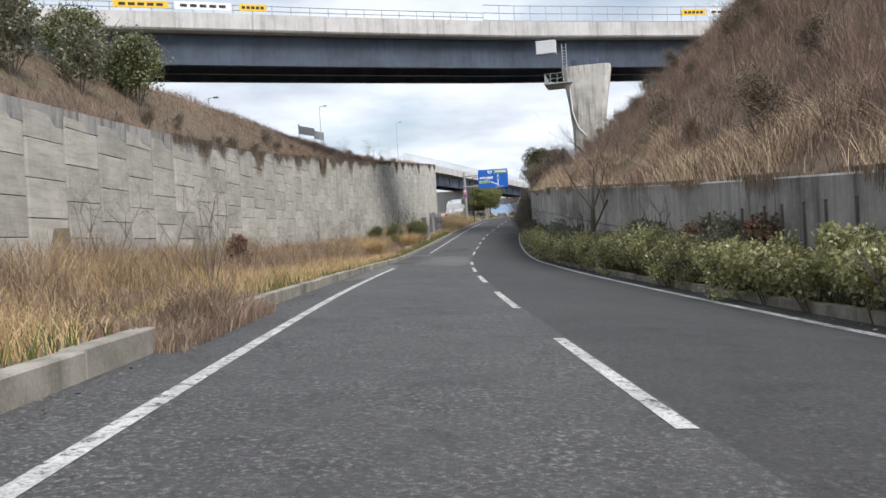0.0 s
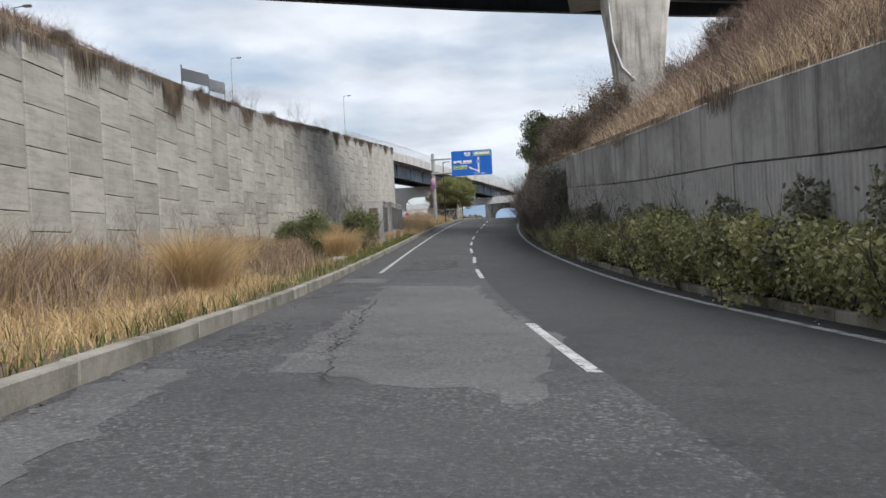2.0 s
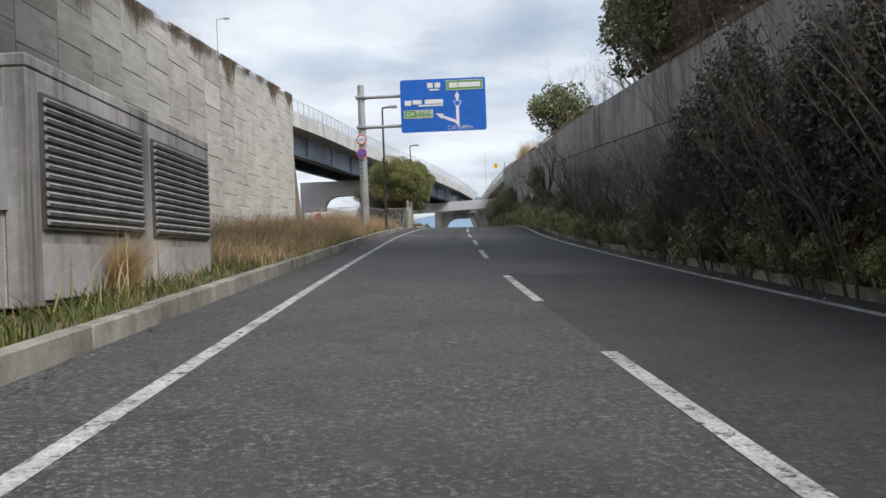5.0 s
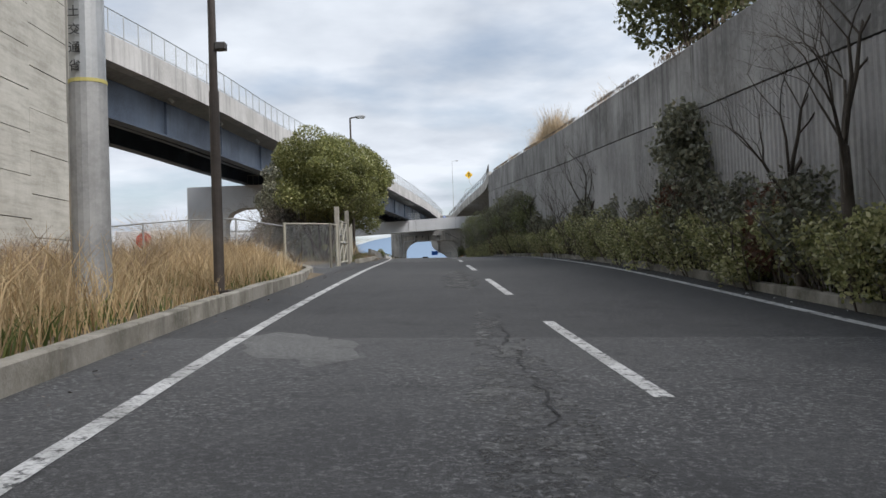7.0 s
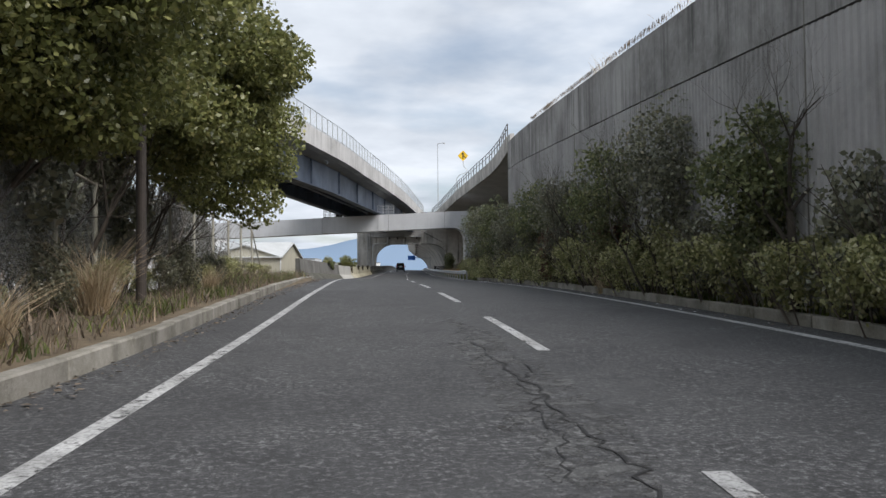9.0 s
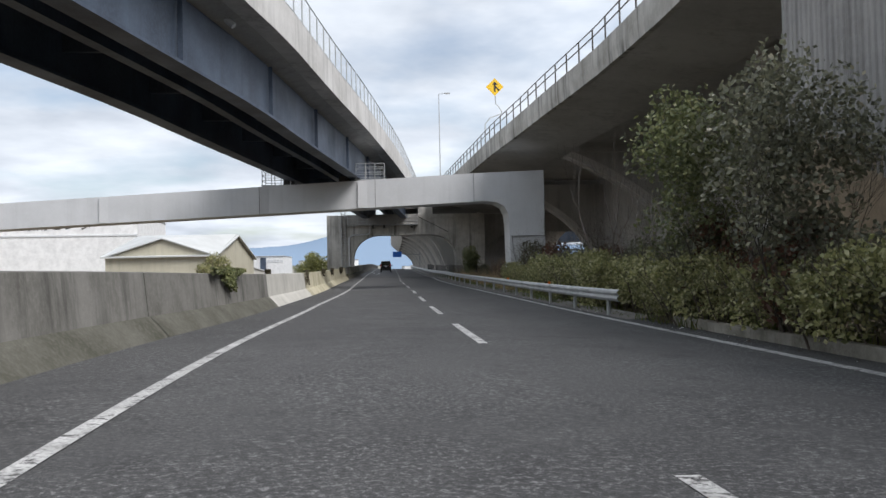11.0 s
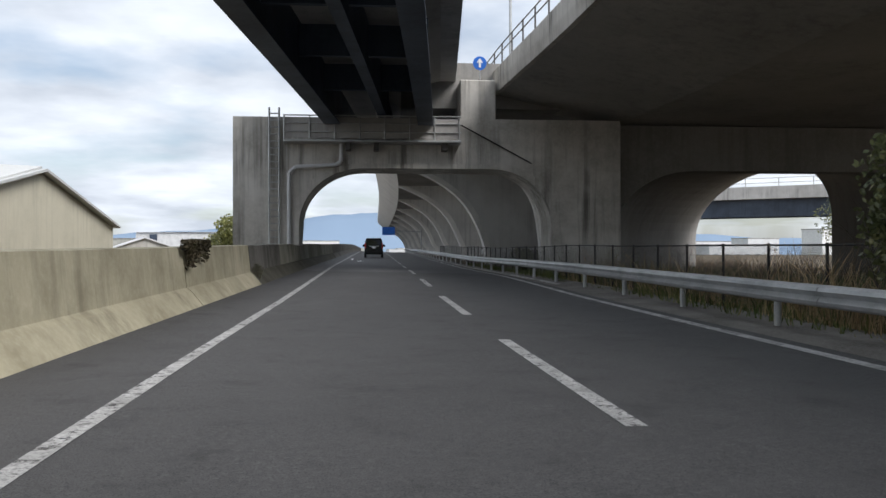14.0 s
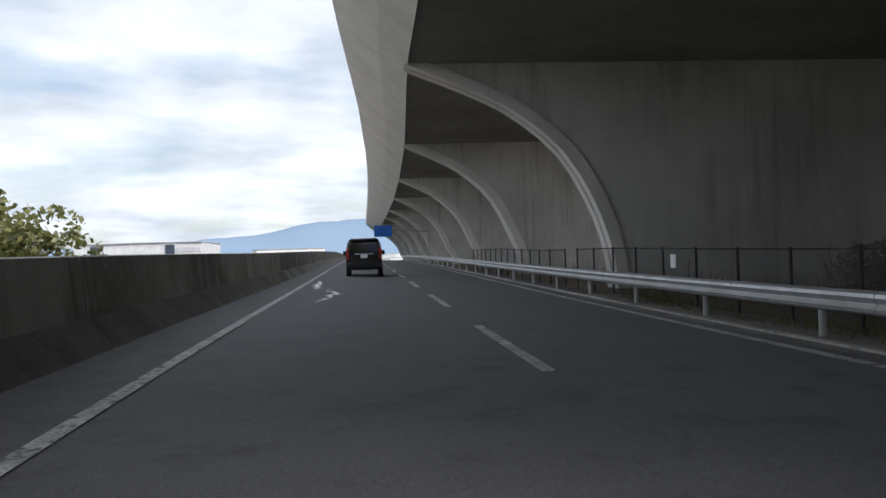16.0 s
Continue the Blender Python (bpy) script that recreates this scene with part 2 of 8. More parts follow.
    if bump:
        bp = nt.nodes.new("ShaderNodeBump")
        bp.inputs["Strength"].default_value = bump
        bp.inputs["Distance"].default_value = 0.02
        if bump_scale:
            n3 = noise_node(bump_scale, 4, 0.7)
            nt.links.new(n3.outputs["Fac"], bp.inputs["Height"])
        else:
            nt.links.new(ns.outputs["Fac"], bp.inputs["Height"])
        nt.links.new(bp.outputs[0], bs.inputs["Normal"])
    return m


def leafy(name, a, b, c=None, through=0.25, rough=0.6, spec=0.3, share=0.1):
    """Leaves, blades and twigs: each island its own shade between a and b, some of c."""
    m = bpy.data.materials.new(name)
    m.use_nodes = True
    nt = m.node_tree
    bs = nt.nodes["Principled BSDF"]
    gi = nt.nodes.new("ShaderNodeNewGeometry")
    rp = nt.nodes.new("ShaderNodeValToRGB")
    rp.color_ramp.elements[0].color, rp.color_ramp.elements[1].color = (*a, 1), (*b, 1)
    if c:
        e = rp.color_ramp.elements.new(1 - share)
        e.color = (*b, 1)
        rp.color_ramp.elements[-1].color = (*c, 1)
    nt.links.new(gi.outputs["Random Per Island"], rp.inputs[0])
    tc = nt.nodes.new("ShaderNodeTexCoord")
    n = nt.nodes.new("ShaderNodeTexNoise")
    n.inputs["Scale"].default_value, n.inputs["Detail"].default_value = 0.8, 3
    nt.links.new(tc.outputs["Object"], n.inputs["Vector"])
    hs = nt.nodes.new("ShaderNodeHueSaturation")
    mr = nt.nodes.new("ShaderNodeMapRange")
    mr.inputs[1].default_value, mr.inputs[2].default_value, mr.inputs[3].default_value, mr.inputs[4].default_value = 0.3, 0.7, 0.65, 1.3
    nt.links.new(n.outputs["Fac"], mr.inputs[0])
    nt.links.new(mr.outputs[0], hs.inputs["Value"])
    nt.links.new(rp.outputs[0], hs.inputs["Color"])
    nt.links.new(hs.outputs[0], bs.inputs["Base Color"])
    bs.inputs["Roughness"].default_value = rough
    bs.inputs["Specular IOR Level"].default_value = spec
    if through:
        out = nt.nodes["Material Output"]
        tr = nt.nodes.new("ShaderNodeBsdfTranslucent")
        nt.links.new(hs.outputs[0], tr.inputs[0])
        mx = nt.nodes.new("ShaderNodeMixShader")
        mx.inputs[0].default_value = through
        nt.links.new(bs.outputs[0], mx.inputs[1])
        nt.links.new(tr.outputs[0], mx.inputs[2])
        nt.links.new(mx.outputs[0], out.inputs[0])
    return m


def plain(name, base, rough=0.5, metal=0.0, spec=0.5):
    return surface(name, base, [c * 0.8 for c in base], [min(1, c * 1.12) for c in base], rough, 1.2, 25.0, 0.05, metal, 0.0, 0.3, spec)


def asphalt(name, base, worn, stone, stony=0.9):
    """Bound stones: fine speckle, lighter worn areas, dark tar spots and faint cracks."""
    m = bpy.data.materials.new(name)
    m.use_nodes = True
    nt = m.node_tree
    bs = nt.nodes["Principled BSDF"]
    tc = nt.nodes.new("ShaderNodeTexCoord")

    def tex(kind, scale, detail=3, rough_=0.6):
        n = nt.nodes.new(kind)
        n.inputs["Scale"].default_value = scale
        n.inputs["Detail"].default_value = detail
        n.inputs["Roughness"].default_value = rough_
        nt.links.new(tc.outputs["Object"], n.inputs["Vector"])
        return n.outputs["Fac"]

    def ranged(sock, a, b, c=0.0, d=1.0):
        r = nt.nodes.new("ShaderNodeMapRange")
        for i, v in enumerate((a, b, c, d)):
            r.inputs[i + 1].default_value = v
        nt.links.new(sock, r.inputs[0])
        return r.outputs[0]

    def mixed(fac, a, b):
        x = nt.nodes.new("ShaderNodeMix")
        x.data_type = "RGBA"
        nt.links.new(fac, x.inputs[0])
        for i, c in ((6, a), (7, b)):
            if isinstance(c, tuple):
                x.inputs[i].default_value = (*c, 1)
            else:
                nt.links.new(c, x.inputs[i])
        return x.outputs[2]
    wear = tex("ShaderNodeTexNoise", 0.17, 5, 0.6)
    mid = tex("ShaderNodeTexNoise", 1.6, 5, 0.65)
    grain = tex("ShaderNodeTexNoise", 20, 5, 0.8)
    fine = tex("ShaderNodeTexNoise", 90, 2, 0.7)
    col = mixed(ranged(wear, 0.40, 0.66), base, worn)
    col = mixed(ranged(mid, 0.52, 0.68, 0.0, 0.75), col, worn)
    col = mixed(ranged(mid, 0.46, 0.32, 0.0, 0.55), col, tuple(c * 0.55 for c in base))
    # stones stand bare in some areas and are bound in smooth tar in others
    bare = ranged(tex("ShaderNodeTexNoise", 0.55, 5, 0.7), 0.40, 0.60, 0.4, 1.0)

    def times(a, b):
        n = nt.nodes.new("ShaderNodeMath")
        n.operation = "MULTIPLY"
        nt.links.new(a, n.inputs[0])
        nt.links.new(b, n.inputs[1])
        return n.outputs[0]
    col = mixed(times(bare, ranged(grain, 0.52, 0.64, 0.0, stony)), col, stone)
    col = mixed(times(bare, ranged(grain, 0.48, 0.37, 0.0, stony * 0.7)), col, tuple(c * 0.45 for c in base))
    col = mixed(ranged(fine, 0.5, 0.36, 0.0, 0.8), col, tuple(c * 0.35 for c in base))
    nt.links.new(col, bs.inputs["Base Color"])
    bs.inputs["Roughness"].default_value = 0.88
    bs.inputs["Specular IOR Level"].default_value = 0.35
    bp = nt.nodes.new("ShaderNodeBump")
    bp.inputs["Strength"].default_value, bp.inputs["Distance"].default_value = 0.5, 0.012
    nt.links.new(grain, bp.inputs["Height"])
    nt.links.new(bp.outputs[0], bs.inputs["Normal"])
    return m


M_ASPHALT = asphalt("asphalt", (0.056, 0.056, 0.057), (0.08, 0.08, 0.08), (0.235, 0.235, 0.235), 1.0)
# lightened in colour to lift the deep shade under the viaduct
M_ASPHALT_PALE = asphalt("lightened_smooth_asphalt", (0.125, 0.125, 0.128), (0.144, 0.144, 0.147), (0.19, 0.19, 0.19), 0.4)
M_ASPHALT_FINE = asphalt("fine_asphalt", (0.082, 0.082, 0.083), (0.10, 0.10, 0.101), (0.155, 0.155, 0.155), 0.45)
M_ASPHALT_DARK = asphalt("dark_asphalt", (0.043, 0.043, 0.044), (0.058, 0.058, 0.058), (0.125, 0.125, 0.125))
M_OLD_ASPHALT = asphalt("old_asphalt", (0.098, 0.098, 0.096), (0.13, 0.13, 0.127), (0.27, 0.27, 0.265))
M_DAMP = surface("damp_asphalt", (0.022, 0.022, 0.024), (0.016, 0.016, 0.018), (0.05, 0.05, 0.05), 0.55, 0.8, 30.0, 0.3, fleck=0.3)
M_PAINT = surface("road_paint", (0.56, 0.56, 0.55), (0.30, 0.30, 0.29), (0.08, 0.08, 0.08), 0.75, 1.6, 30.0, 0.3, fleck=0.95)
M_KERB = surface("kerb_concrete", (0.31, 0.29, 0.25), (0.12, 0.112, 0.085), (0.43, 0.41, 0.37), 0.9, 1.1, 22, 0.4, vary=0.16, streak=0.5)
M_PANEL = surface("wall_panel_concrete", (0.44, 0.425, 0.378), (0.30, 0.288, 0.25), (0.52, 0.505, 0.46), 0.9, 0.5, 9, 0.35, vary=0.14, streak=0.12, course=0.65)
M_JOINT = surface("joint_shadow_concrete", (0.24, 0.23, 0.20), None, None, 0.95, 0.6, 10, 0.2)
M_WALL = surface("grey_wall_concrete", (0.43, 0.42, 0.405), (0.25, 0.245, 0.235), (0.54, 0.53, 0.51), 0.92, 0.3, 5, 0.3, streak=0.35)
M_CAP = surface("weathered_cap_concrete", (0.40, 0.39, 0.372), (0.17, 0.165, 0.155), (0.52, 0.51, 0.49), 0.92, 0.28, 5, 0.3, streak=0.8)
M_PIER = surface("pier_concrete", (0.60, 0.58, 0.535), (0.33, 0.312, 0.275), (0.68, 0.66, 0.615), 0.9, 0.4, 7, 0.35, streak=0.95)
# soffit concrete with deep shade put into its colour, for ceiling and passages
M_SHADED = surface("shade_darkened_concrete", (0.31, 0.30, 0.285), (0.21, 0.205, 0.19), (0.38, 0.37, 0.35), 0.9, 0.16, 6, 0.2, streak=0.3)
M_SOFFIT = surface("soffit_concrete", (0.44, 0.43, 0.41), (0.32, 0.312, 0.295), (0.52, 0.51, 0.49), 0.9, 0.16, 6, 0.2, streak=0.35)
M_WING = surface("wing_slab_concrete", (0.60, 0.585, 0.555), (0.45, 0.438, 0.41), (0.68, 0.665, 0.635), 0.9, 0.2, 6, 0.2, streak=0.35)
M_RIB = surface("rib_concrete", (0.74, 0.72, 0.68), (0.60, 0.585, 0.55), (0.8, 0.78, 0.74), 0.88, 0.6, 8, 0.15)
M_PARAPET = surface("parapet_concrete", (0.55, 0.54, 0.52), (0.40, 0.39, 0.37), (0.64, 0.63, 0.61), 0.9, 0.35, 7, 0.15, streak=0.55)
M_BEAM = surface("light_grey_painted_steel", (0.60, 0.61, 0.62), (0.53, 0.54, 0.545), (0.66, 0.66, 0.67), 0.5, 0.4, 9, 0.06, streak=0.12)
M_NAVY = surface("blue_grey_painted_steel", (0.060, 0.082, 0.12), (0.032, 0.042, 0.062), (0.11, 0.14, 0.19), 0.5, 0.35, 9, 0.1, streak=0.4)
M_MOSSY = surface("mossy_barrier_concrete", (0.36, 0.35, 0.30), (0.17, 0.175, 0.13), (0.47, 0.46, 0.41), 0.95, 0.55, 12, 0.4, streak=0.85)
M_BARRIER = surface("barrier_concrete", (0.19, 0.185, 0.17), (0.095, 0.092, 0.08), (0.28, 0.272, 0.25), 0.92, 0.7, 12, 0.35, streak=0.8)
M_CREAM = surface("cream_painted_concrete", (0.50, 0.465, 0.34), (0.30, 0.275, 0.19), (0.56, 0.53, 0.41), 0.85, 0.6, 10, 0.2, streak=0.45)
M_PALE = surface("pale_painted_concrete", (0.48, 0.47, 0.43), (0.35, 0.34, 0.31), (0.55, 0.54, 0.5), 0.85, 0.7, 10, 0.2, streak=0.35)
M_EARTH = surface("dry_earth", (0.13, 0.10, 0.065), (0.07, 0.055, 0.035), (0.24, 0.19, 0.12), 0.97, 0.9, 9, 0.7)
M_GRAVEL = surface("gravel_and_dirt", (0.17, 0.16, 0.145), (0.09, 0.083, 0.07), (0.32, 0.31, 0.29), 0.97, 0.9, 26, 0.8, fleck=0.7)
M_LAND = surface("far_land", (0.16, 0.155, 0.12), (0.09, 0.10, 0.07), (0.26, 0.25, 0.22), 0.97, 0.01, 0.2, 0.1)
M_GALV = surface("galvanised_steel", (0.46, 0.47, 0.47), (0.33, 0.34, 0.34), (0.56, 0.57, 0.57), 0.45, 1.5, 20, 0.08, 0.55)
M_DARKSTEEL = surface("dark_weathered_steel", (0.10, 0.095, 0.09), (0.055, 0.05, 0.045), (0.17, 0.16, 0.15), 0.6, 1.5, 20, 0.1, 0.3)
M_BROWNSTEEL = surface("brown_painted_steel", (0.085, 0.07, 0.06), (0.05, 0.042, 0.036), (0.13, 0.11, 0.095), 0.55, 1.5, 20, 0.1, 0.2)
M_WHITE = plain("white_sheet", (0.74, 0.74, 0.73), 0.6)
M_BLACK = plain("black_rubber", (0.02, 0.02, 0.02), 0.7)
M_BLUE = plain("sign_blue", (0.01, 0.13, 0.55), 0.45)
M_GREEN = plain("sign_green", (0.16, 0.36, 0.10), 0.45)
M_SIGNWHITE = plain("sign_white", (0.8, 0.8, 0.8), 0.45)
M_YELLOW = plain("sign_yellow", (0.8, 0.5, 0.02), 0.45)
M_RED = plain("sign_red", (0.6, 0.03, 0.03), 0.45)
M_ORANGE = plain("orange_reflector", (0.9, 0.22, 0.02), 0.4)
M_BARK = surface("bark", (0.085, 0.07, 0.055), (0.045, 0.037, 0.03), (0.16, 0.14, 0.115), 0.95, 2.0, 18, 0.6)
M_GRASS = leafy("dry_grass", (0.34, 0.23, 0.115), (0.60, 0.47, 0.28), (0.26, 0.155, 0.085), 0.35)
M_BROWNGRASS = leafy("brown_brush", (0.17, 0.12, 0.09), (0.34, 0.25, 0.18), (0.48, 0.37, 0.25), 0.35)
M_GOLDTUFT = leafy("gold_tuft_grass", (0.46, 0.31, 0.15), (0.70, 0.54, 0.31), None, 0.4)
M_REDBRUSH = leafy("red_brown_brush", (0.15, 0.10, 0.08), (0.30, 0.205, 0.158), (0.44, 0.335, 0.25), 0.3)
M_PALEGRASS = leafy("pale_plume_grass", (0.42, 0.32, 0.20), (0.68, 0.56, 0.39), (0.30, 0.21, 0.13), 0.35)
M_GREENGRASS = leafy("low_weeds", (0.07, 0.10, 0.03), (0.17, 0.19, 0.06), (0.30, 0.22, 0.10), 0.35)
M_LEAF = leafy("evergreen_leaf", (0.085, 0.105, 0.045), (0.225, 0.24, 0.105), (0.38, 0.36, 0.18), 0.3, 0.42, 0.5)
M_TREELEAF = leafy("tree_leaf", (0.115, 0.132, 0.046), (0.29, 0.295, 0.105), (0.46, 0.42, 0.18), 0.45, 0.38, 0.6, 0.12)
M_SHRUB = leafy("shrub_leaf", (0.16, 0.175, 0.07), (0.43, 0.42, 0.19), (0.68, 0.64, 0.40), 0.5, 0.36, 0.7, 0.25)
M_DARKLEAF = leafy("dark_leaf", (0.11, 0.115, 0.078), (0.26, 0.258, 0.17), (0.40, 0.36, 0.25), 0.3, 0.4, 0.6)
M_THICKET = leafy("thicket_leaf", (0.05, 0.05, 0.04), (0.13, 0.125, 0.095), (0.23, 0.19, 0.15), 0.15, 0.45, 0.5)
M_CREEPER = leafy("dead_creeper", (0.10, 0.082, 0.062), (0.22, 0.172, 0.125), (0.33, 0.25, 0.17), 0.25)
M_GREYTWIG = leafy("grey_twig", (0.16, 0.14, 0.125), (0.34, 0.30, 0.27), None, 0.0, 0.9)
M_REDLEAF = leafy("reddish_leaf", (0.10, 0.06, 0.04), (0.22, 0.11, 0.075), (0.14, 0.13, 0.06), 0.3, 0.5)
M_TWIG = leafy("twig", (0.085, 0.07, 0.06), (0.20, 0.165, 0.14), None, 0.0, 0.9)


def ragged(m, scale, low, high):
    """Lets the surface show only where it has not worn away."""
    nt = m.node_tree
    tc = nt.nodes.new("ShaderNodeTexCoord")
    n = nt.nodes.new("ShaderNodeTexNoise")
    n.inputs["Scale"].default_value, n.inputs["Detail"].default_value, n.inputs["Roughness"].default_value = scale, 8, 0.75
    nt.links.new(tc.outputs["Object"], n.inputs["Vector"])
    mr = nt.nodes.new("ShaderNodeMapRange")
    mr.inputs[1].default_value, mr.inputs[2].default_value = low, high
    nt.links.new(n.outputs["Fac"], mr.inputs[0])
    nt.links.new(mr.outputs[0], nt.nodes["Principled BSDF"].inputs["Alpha"])


ragged(M_PAINT, 7.0, 0.36, 0.47)

# ------------------------------------------------------------------ the large structure
KERB_L, KERB_R = -3.1, 6.75
L_LINE = [(-60, -2.08), (0, -2.08), (20, -2.2), (45, -2.2), (70, -1.93), (95, -1.93), (125, -1.98), (146, -2.1), (160, -2.08), (180, -2.05), (200, -1.95), (225, -2.1), (243, -2.14), (266, -1.87), (288, -1.85), (300, -1.98), (315, -2.12), (345, -2.18), (470, -2.2)]
DASH = [(-60, 1.66), (45, 1.7), (75, 1.74), (81, 1.86), (93, 1.76), (118, 1.84), (132, 1.97), (142, 1.82), (157, 1.58), (170, 1.6), (180, 1.8), (225, 1.88), (275, 1.92), (290, 1.78), (310, 1.84), (470, 1.86)]
R_LINE = [(-40, 6.0), (200, 6.0), (245, 5.95), (270, 5.42), (290, 5.2), (305, 5.5), (316, 5.38), (340, 5.35), (460, 5.4)]
WALL_L = [(-60, -14.4, 6.0), (-30, -14.2, 6.3), (27, -13.8, 6.9), (54, -13.2, 8.0), (75, -12.8, 9.2), (102, -12.5, 10.0), (118, -12.5, 10.7), (163, -12.7, 11.4)]
WALL_R = [(-60, 7.6, 1.2), (0, 7.6, 1.5), (13, 7.6, 2.0), (25, 7.6, 2.6), (40, 7.5, 3.5), (58, 7.4, 4.5), (67, 7.3, 4.65), (85, 7.3, 5.1), (154, 7.3, 5.95), (175, 7.3, 6.55), (187, 7.35, 7.0), (200, 7.8, 7.6), (210, 8.3, 8.25), (220, 8.7, 8.9), (232, 9.15, 9.75)]
VIA = [(150, -19.6), (172, -16.2), (181, -14.5), (190, -12.9), (202, -11.0), (211, -9.2), (233, -4.9), (243, -3.1), (253, -1.9), (264, -0.4), (271, 0.5), (279, 1.5), (286, 2.2), (309, 4.0), (320, 4.8)]
LIP = [(309, 1.3, 7.9), (336, 1.65, 7.75), (354, 2.45, 7.15), (372, 2.9, 6.7), (391, 3.2, 6.4), (420, 3.4, 6.2), (520, 3.4, 6.0)]
RD = [(230, 9.1, 14.6), (240, 9.5, 14.85), (247, 9.4, 14.9), (256, 8.8, 14.9), (262, 8.5, 14.9), (269, 8.1, 14.9), (280, 7.75, 14.9), (293, 7.1, 14.9), (300, 6.75, 14.9), (309, 6.1, 14.9), (314, 5.9, 14.9)]


def smoothstep(a, b, x):
    t = min(max((x - a) / (b - a), 0), 1)
    return t * t * (3 - 2 * t)


def ground_z(s, l):
    """World height of the land at s, l."""
    z = road_at(s)[2]
    if -3.2 <= l <= 6.9:
        return z + rise(s, l) - 0.03
    n = 0.25 * noise.noise(Vector((s * 0.11, l * 0.2, 3.1)))
    if l < -3.2:
        lw, top = lin(s, WALL_L)
        if s < 163 and l < lw - 0.25:
            d = lw - 0.25 - l
            up = lin(s, [(-60, 9), (40, 8.5), (90, 7.0), (130, 3.8), (163, 1.6)])
            return z + top - 0.35 + up * smoothstep(0, 15, d) + n * min(1, d)
        verge = z + rise(s, l) + 0.16 + 0.35 * smoothstep(3.4, 12, -l) + n * 0.3
        verge -= 0.3 * smoothstep(156, 160, s) * (1 - smoothstep(175, 179, s)) * smoothstep(-7, -5.2, l)
        if s <= 158:
            return verge
        low = 3.0 - 1.2 * smoothstep(200, 300, s)
        if s < 214:
            return verge + (low - verge) * smoothstep(158, 182, s) * smoothstep(5.0, 13, -l)
        return verge - 0.4 + (low - verge) * smoothstep(3.9, 7, -l)
    lw, top = lin(s, WALL_R)
    if s < 229 and l > lw + 0.25:
        d = l - lw - 0.25
        up = lin(s, [(-60, 24), (82, 22), (102, 12), (120, 6.5), (150, 4.0), (175, 2.5), (238, 1.0)])
        reach = lin(s, [(-60, 26), (90, 30), (150, 22), (238, 14)])
        return z + top - 0.3 + up * smoothstep(-6, reach, d) - up * smoothstep(-6, reach, 0) + n * min(2, d)
    base = z + rise(s, l) + (0.15 if s < 232 else -0.12)
    if s < 229:
        return base
    return base - 0.3 * smoothstep(8, 14, l) + n * 0.2


def build_ground():
    ls = [-160, -90, -60, -45, -36, -30, -26, -23, -20, -17.5, -15.5, -14.6, -14.0, -13.5, -13.0, -12.6, -11.5, -10, -8.5, -7, -6, -5, -4.2, -3.3, -3.15, 0, 3, 6.8, 6.95, 7.3, 7.5, 7.62, 7.8, 8.0, 8.6, 9.5, 11, 13, 15.5, 18, 21, 25, 30, 36, 45, 60, 90]
    ss = span(-60, 460, 3.0)
    verts, faces = [], []
    for s in ss:
        lw = lin(s, WALL_L)[0]
        for l in ls:
            verts.append((*P(s, l)[:2], ground_z(s, l)))
    n = len(ls)
    for i in range(len(ss) - 1):
        for k in range(n - 1):
            a = i * n + k
            faces.append((a, a + 1, a + n + 1, a + n))
    nb = len(faces)
    # far land out to the horizon, under the near sheet
    k0 = len(verts)
    rings = [0, 400, 1200, 4500]
    m = 48
    verts.append((20, 200, -1.2))
    for r in rings[1:]:
        for i in range(m):
            a = 2 * math.pi * i / m
            verts.append((20 + r * math.cos(a), 200 + r * math.sin(a), -1.2))
    for i in range(m):
        faces.append((k0, k0 + 1 + i, k0 + 1 + (i + 1) % m))
        for j in range(2):
            a, b = k0 + 1 + j * m + i, k0 + 1 + j * m + (i + 1) % m
            faces.append((a, b, b + m, a + m))
    me = mesh_of("ground", verts, faces, [M_EARTH, M_LAND], True, [0] * nb + [1] * (len(faces) - nb))
    tagged(new("ground", me), "dry earth verges and slopes beside the road", "ground", "", "structure")


build_ground()

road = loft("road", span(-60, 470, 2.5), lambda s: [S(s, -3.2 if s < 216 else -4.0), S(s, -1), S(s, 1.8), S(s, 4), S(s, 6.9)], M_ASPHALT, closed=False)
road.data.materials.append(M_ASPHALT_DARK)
road.data.materials.append(M_ASPHALT_PALE)
road.data.materials.append(M_ASPHALT_FINE)
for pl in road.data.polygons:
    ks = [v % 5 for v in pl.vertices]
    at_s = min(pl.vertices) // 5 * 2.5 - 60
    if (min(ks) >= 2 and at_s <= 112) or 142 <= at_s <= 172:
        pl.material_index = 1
    if at_s >= 258:
        pl.material_index = 3
    # paler colour makes up for missing light on this covered stretch
    if at_s >= 307:
        pl.material_index = 2
apron = loft("driveway", span(156.5, 177, 1.5), lambda s: [S(s, lin(s, [(156.5, -3.3), (158.5, -3.6), (161.6, -4.2), (164, -5.4), (170, -5.4), (177, -3.9)]), 0.03), S(s, -3.15, -0.004)], M_ASPHALT, closed=False)
tagged(apron, "cracked asphalt driveway before the gate", "driveway", "", "structure")
tagged(road, "worn grey two-lane asphalt road with fine stones showing", "road", "", "structure")


def strip(name, a, b, l0, width, material, step=2.0, lift=0.006, label="", parent=None):
    """A flat band of paint from a to b along the road."""
    return loft(name, span(a, b, step), lambda s: [S(s, l0(s) - width / 2, lift), S(s, l0(s) + width / 2, lift)], material, parent, label, closed=False)


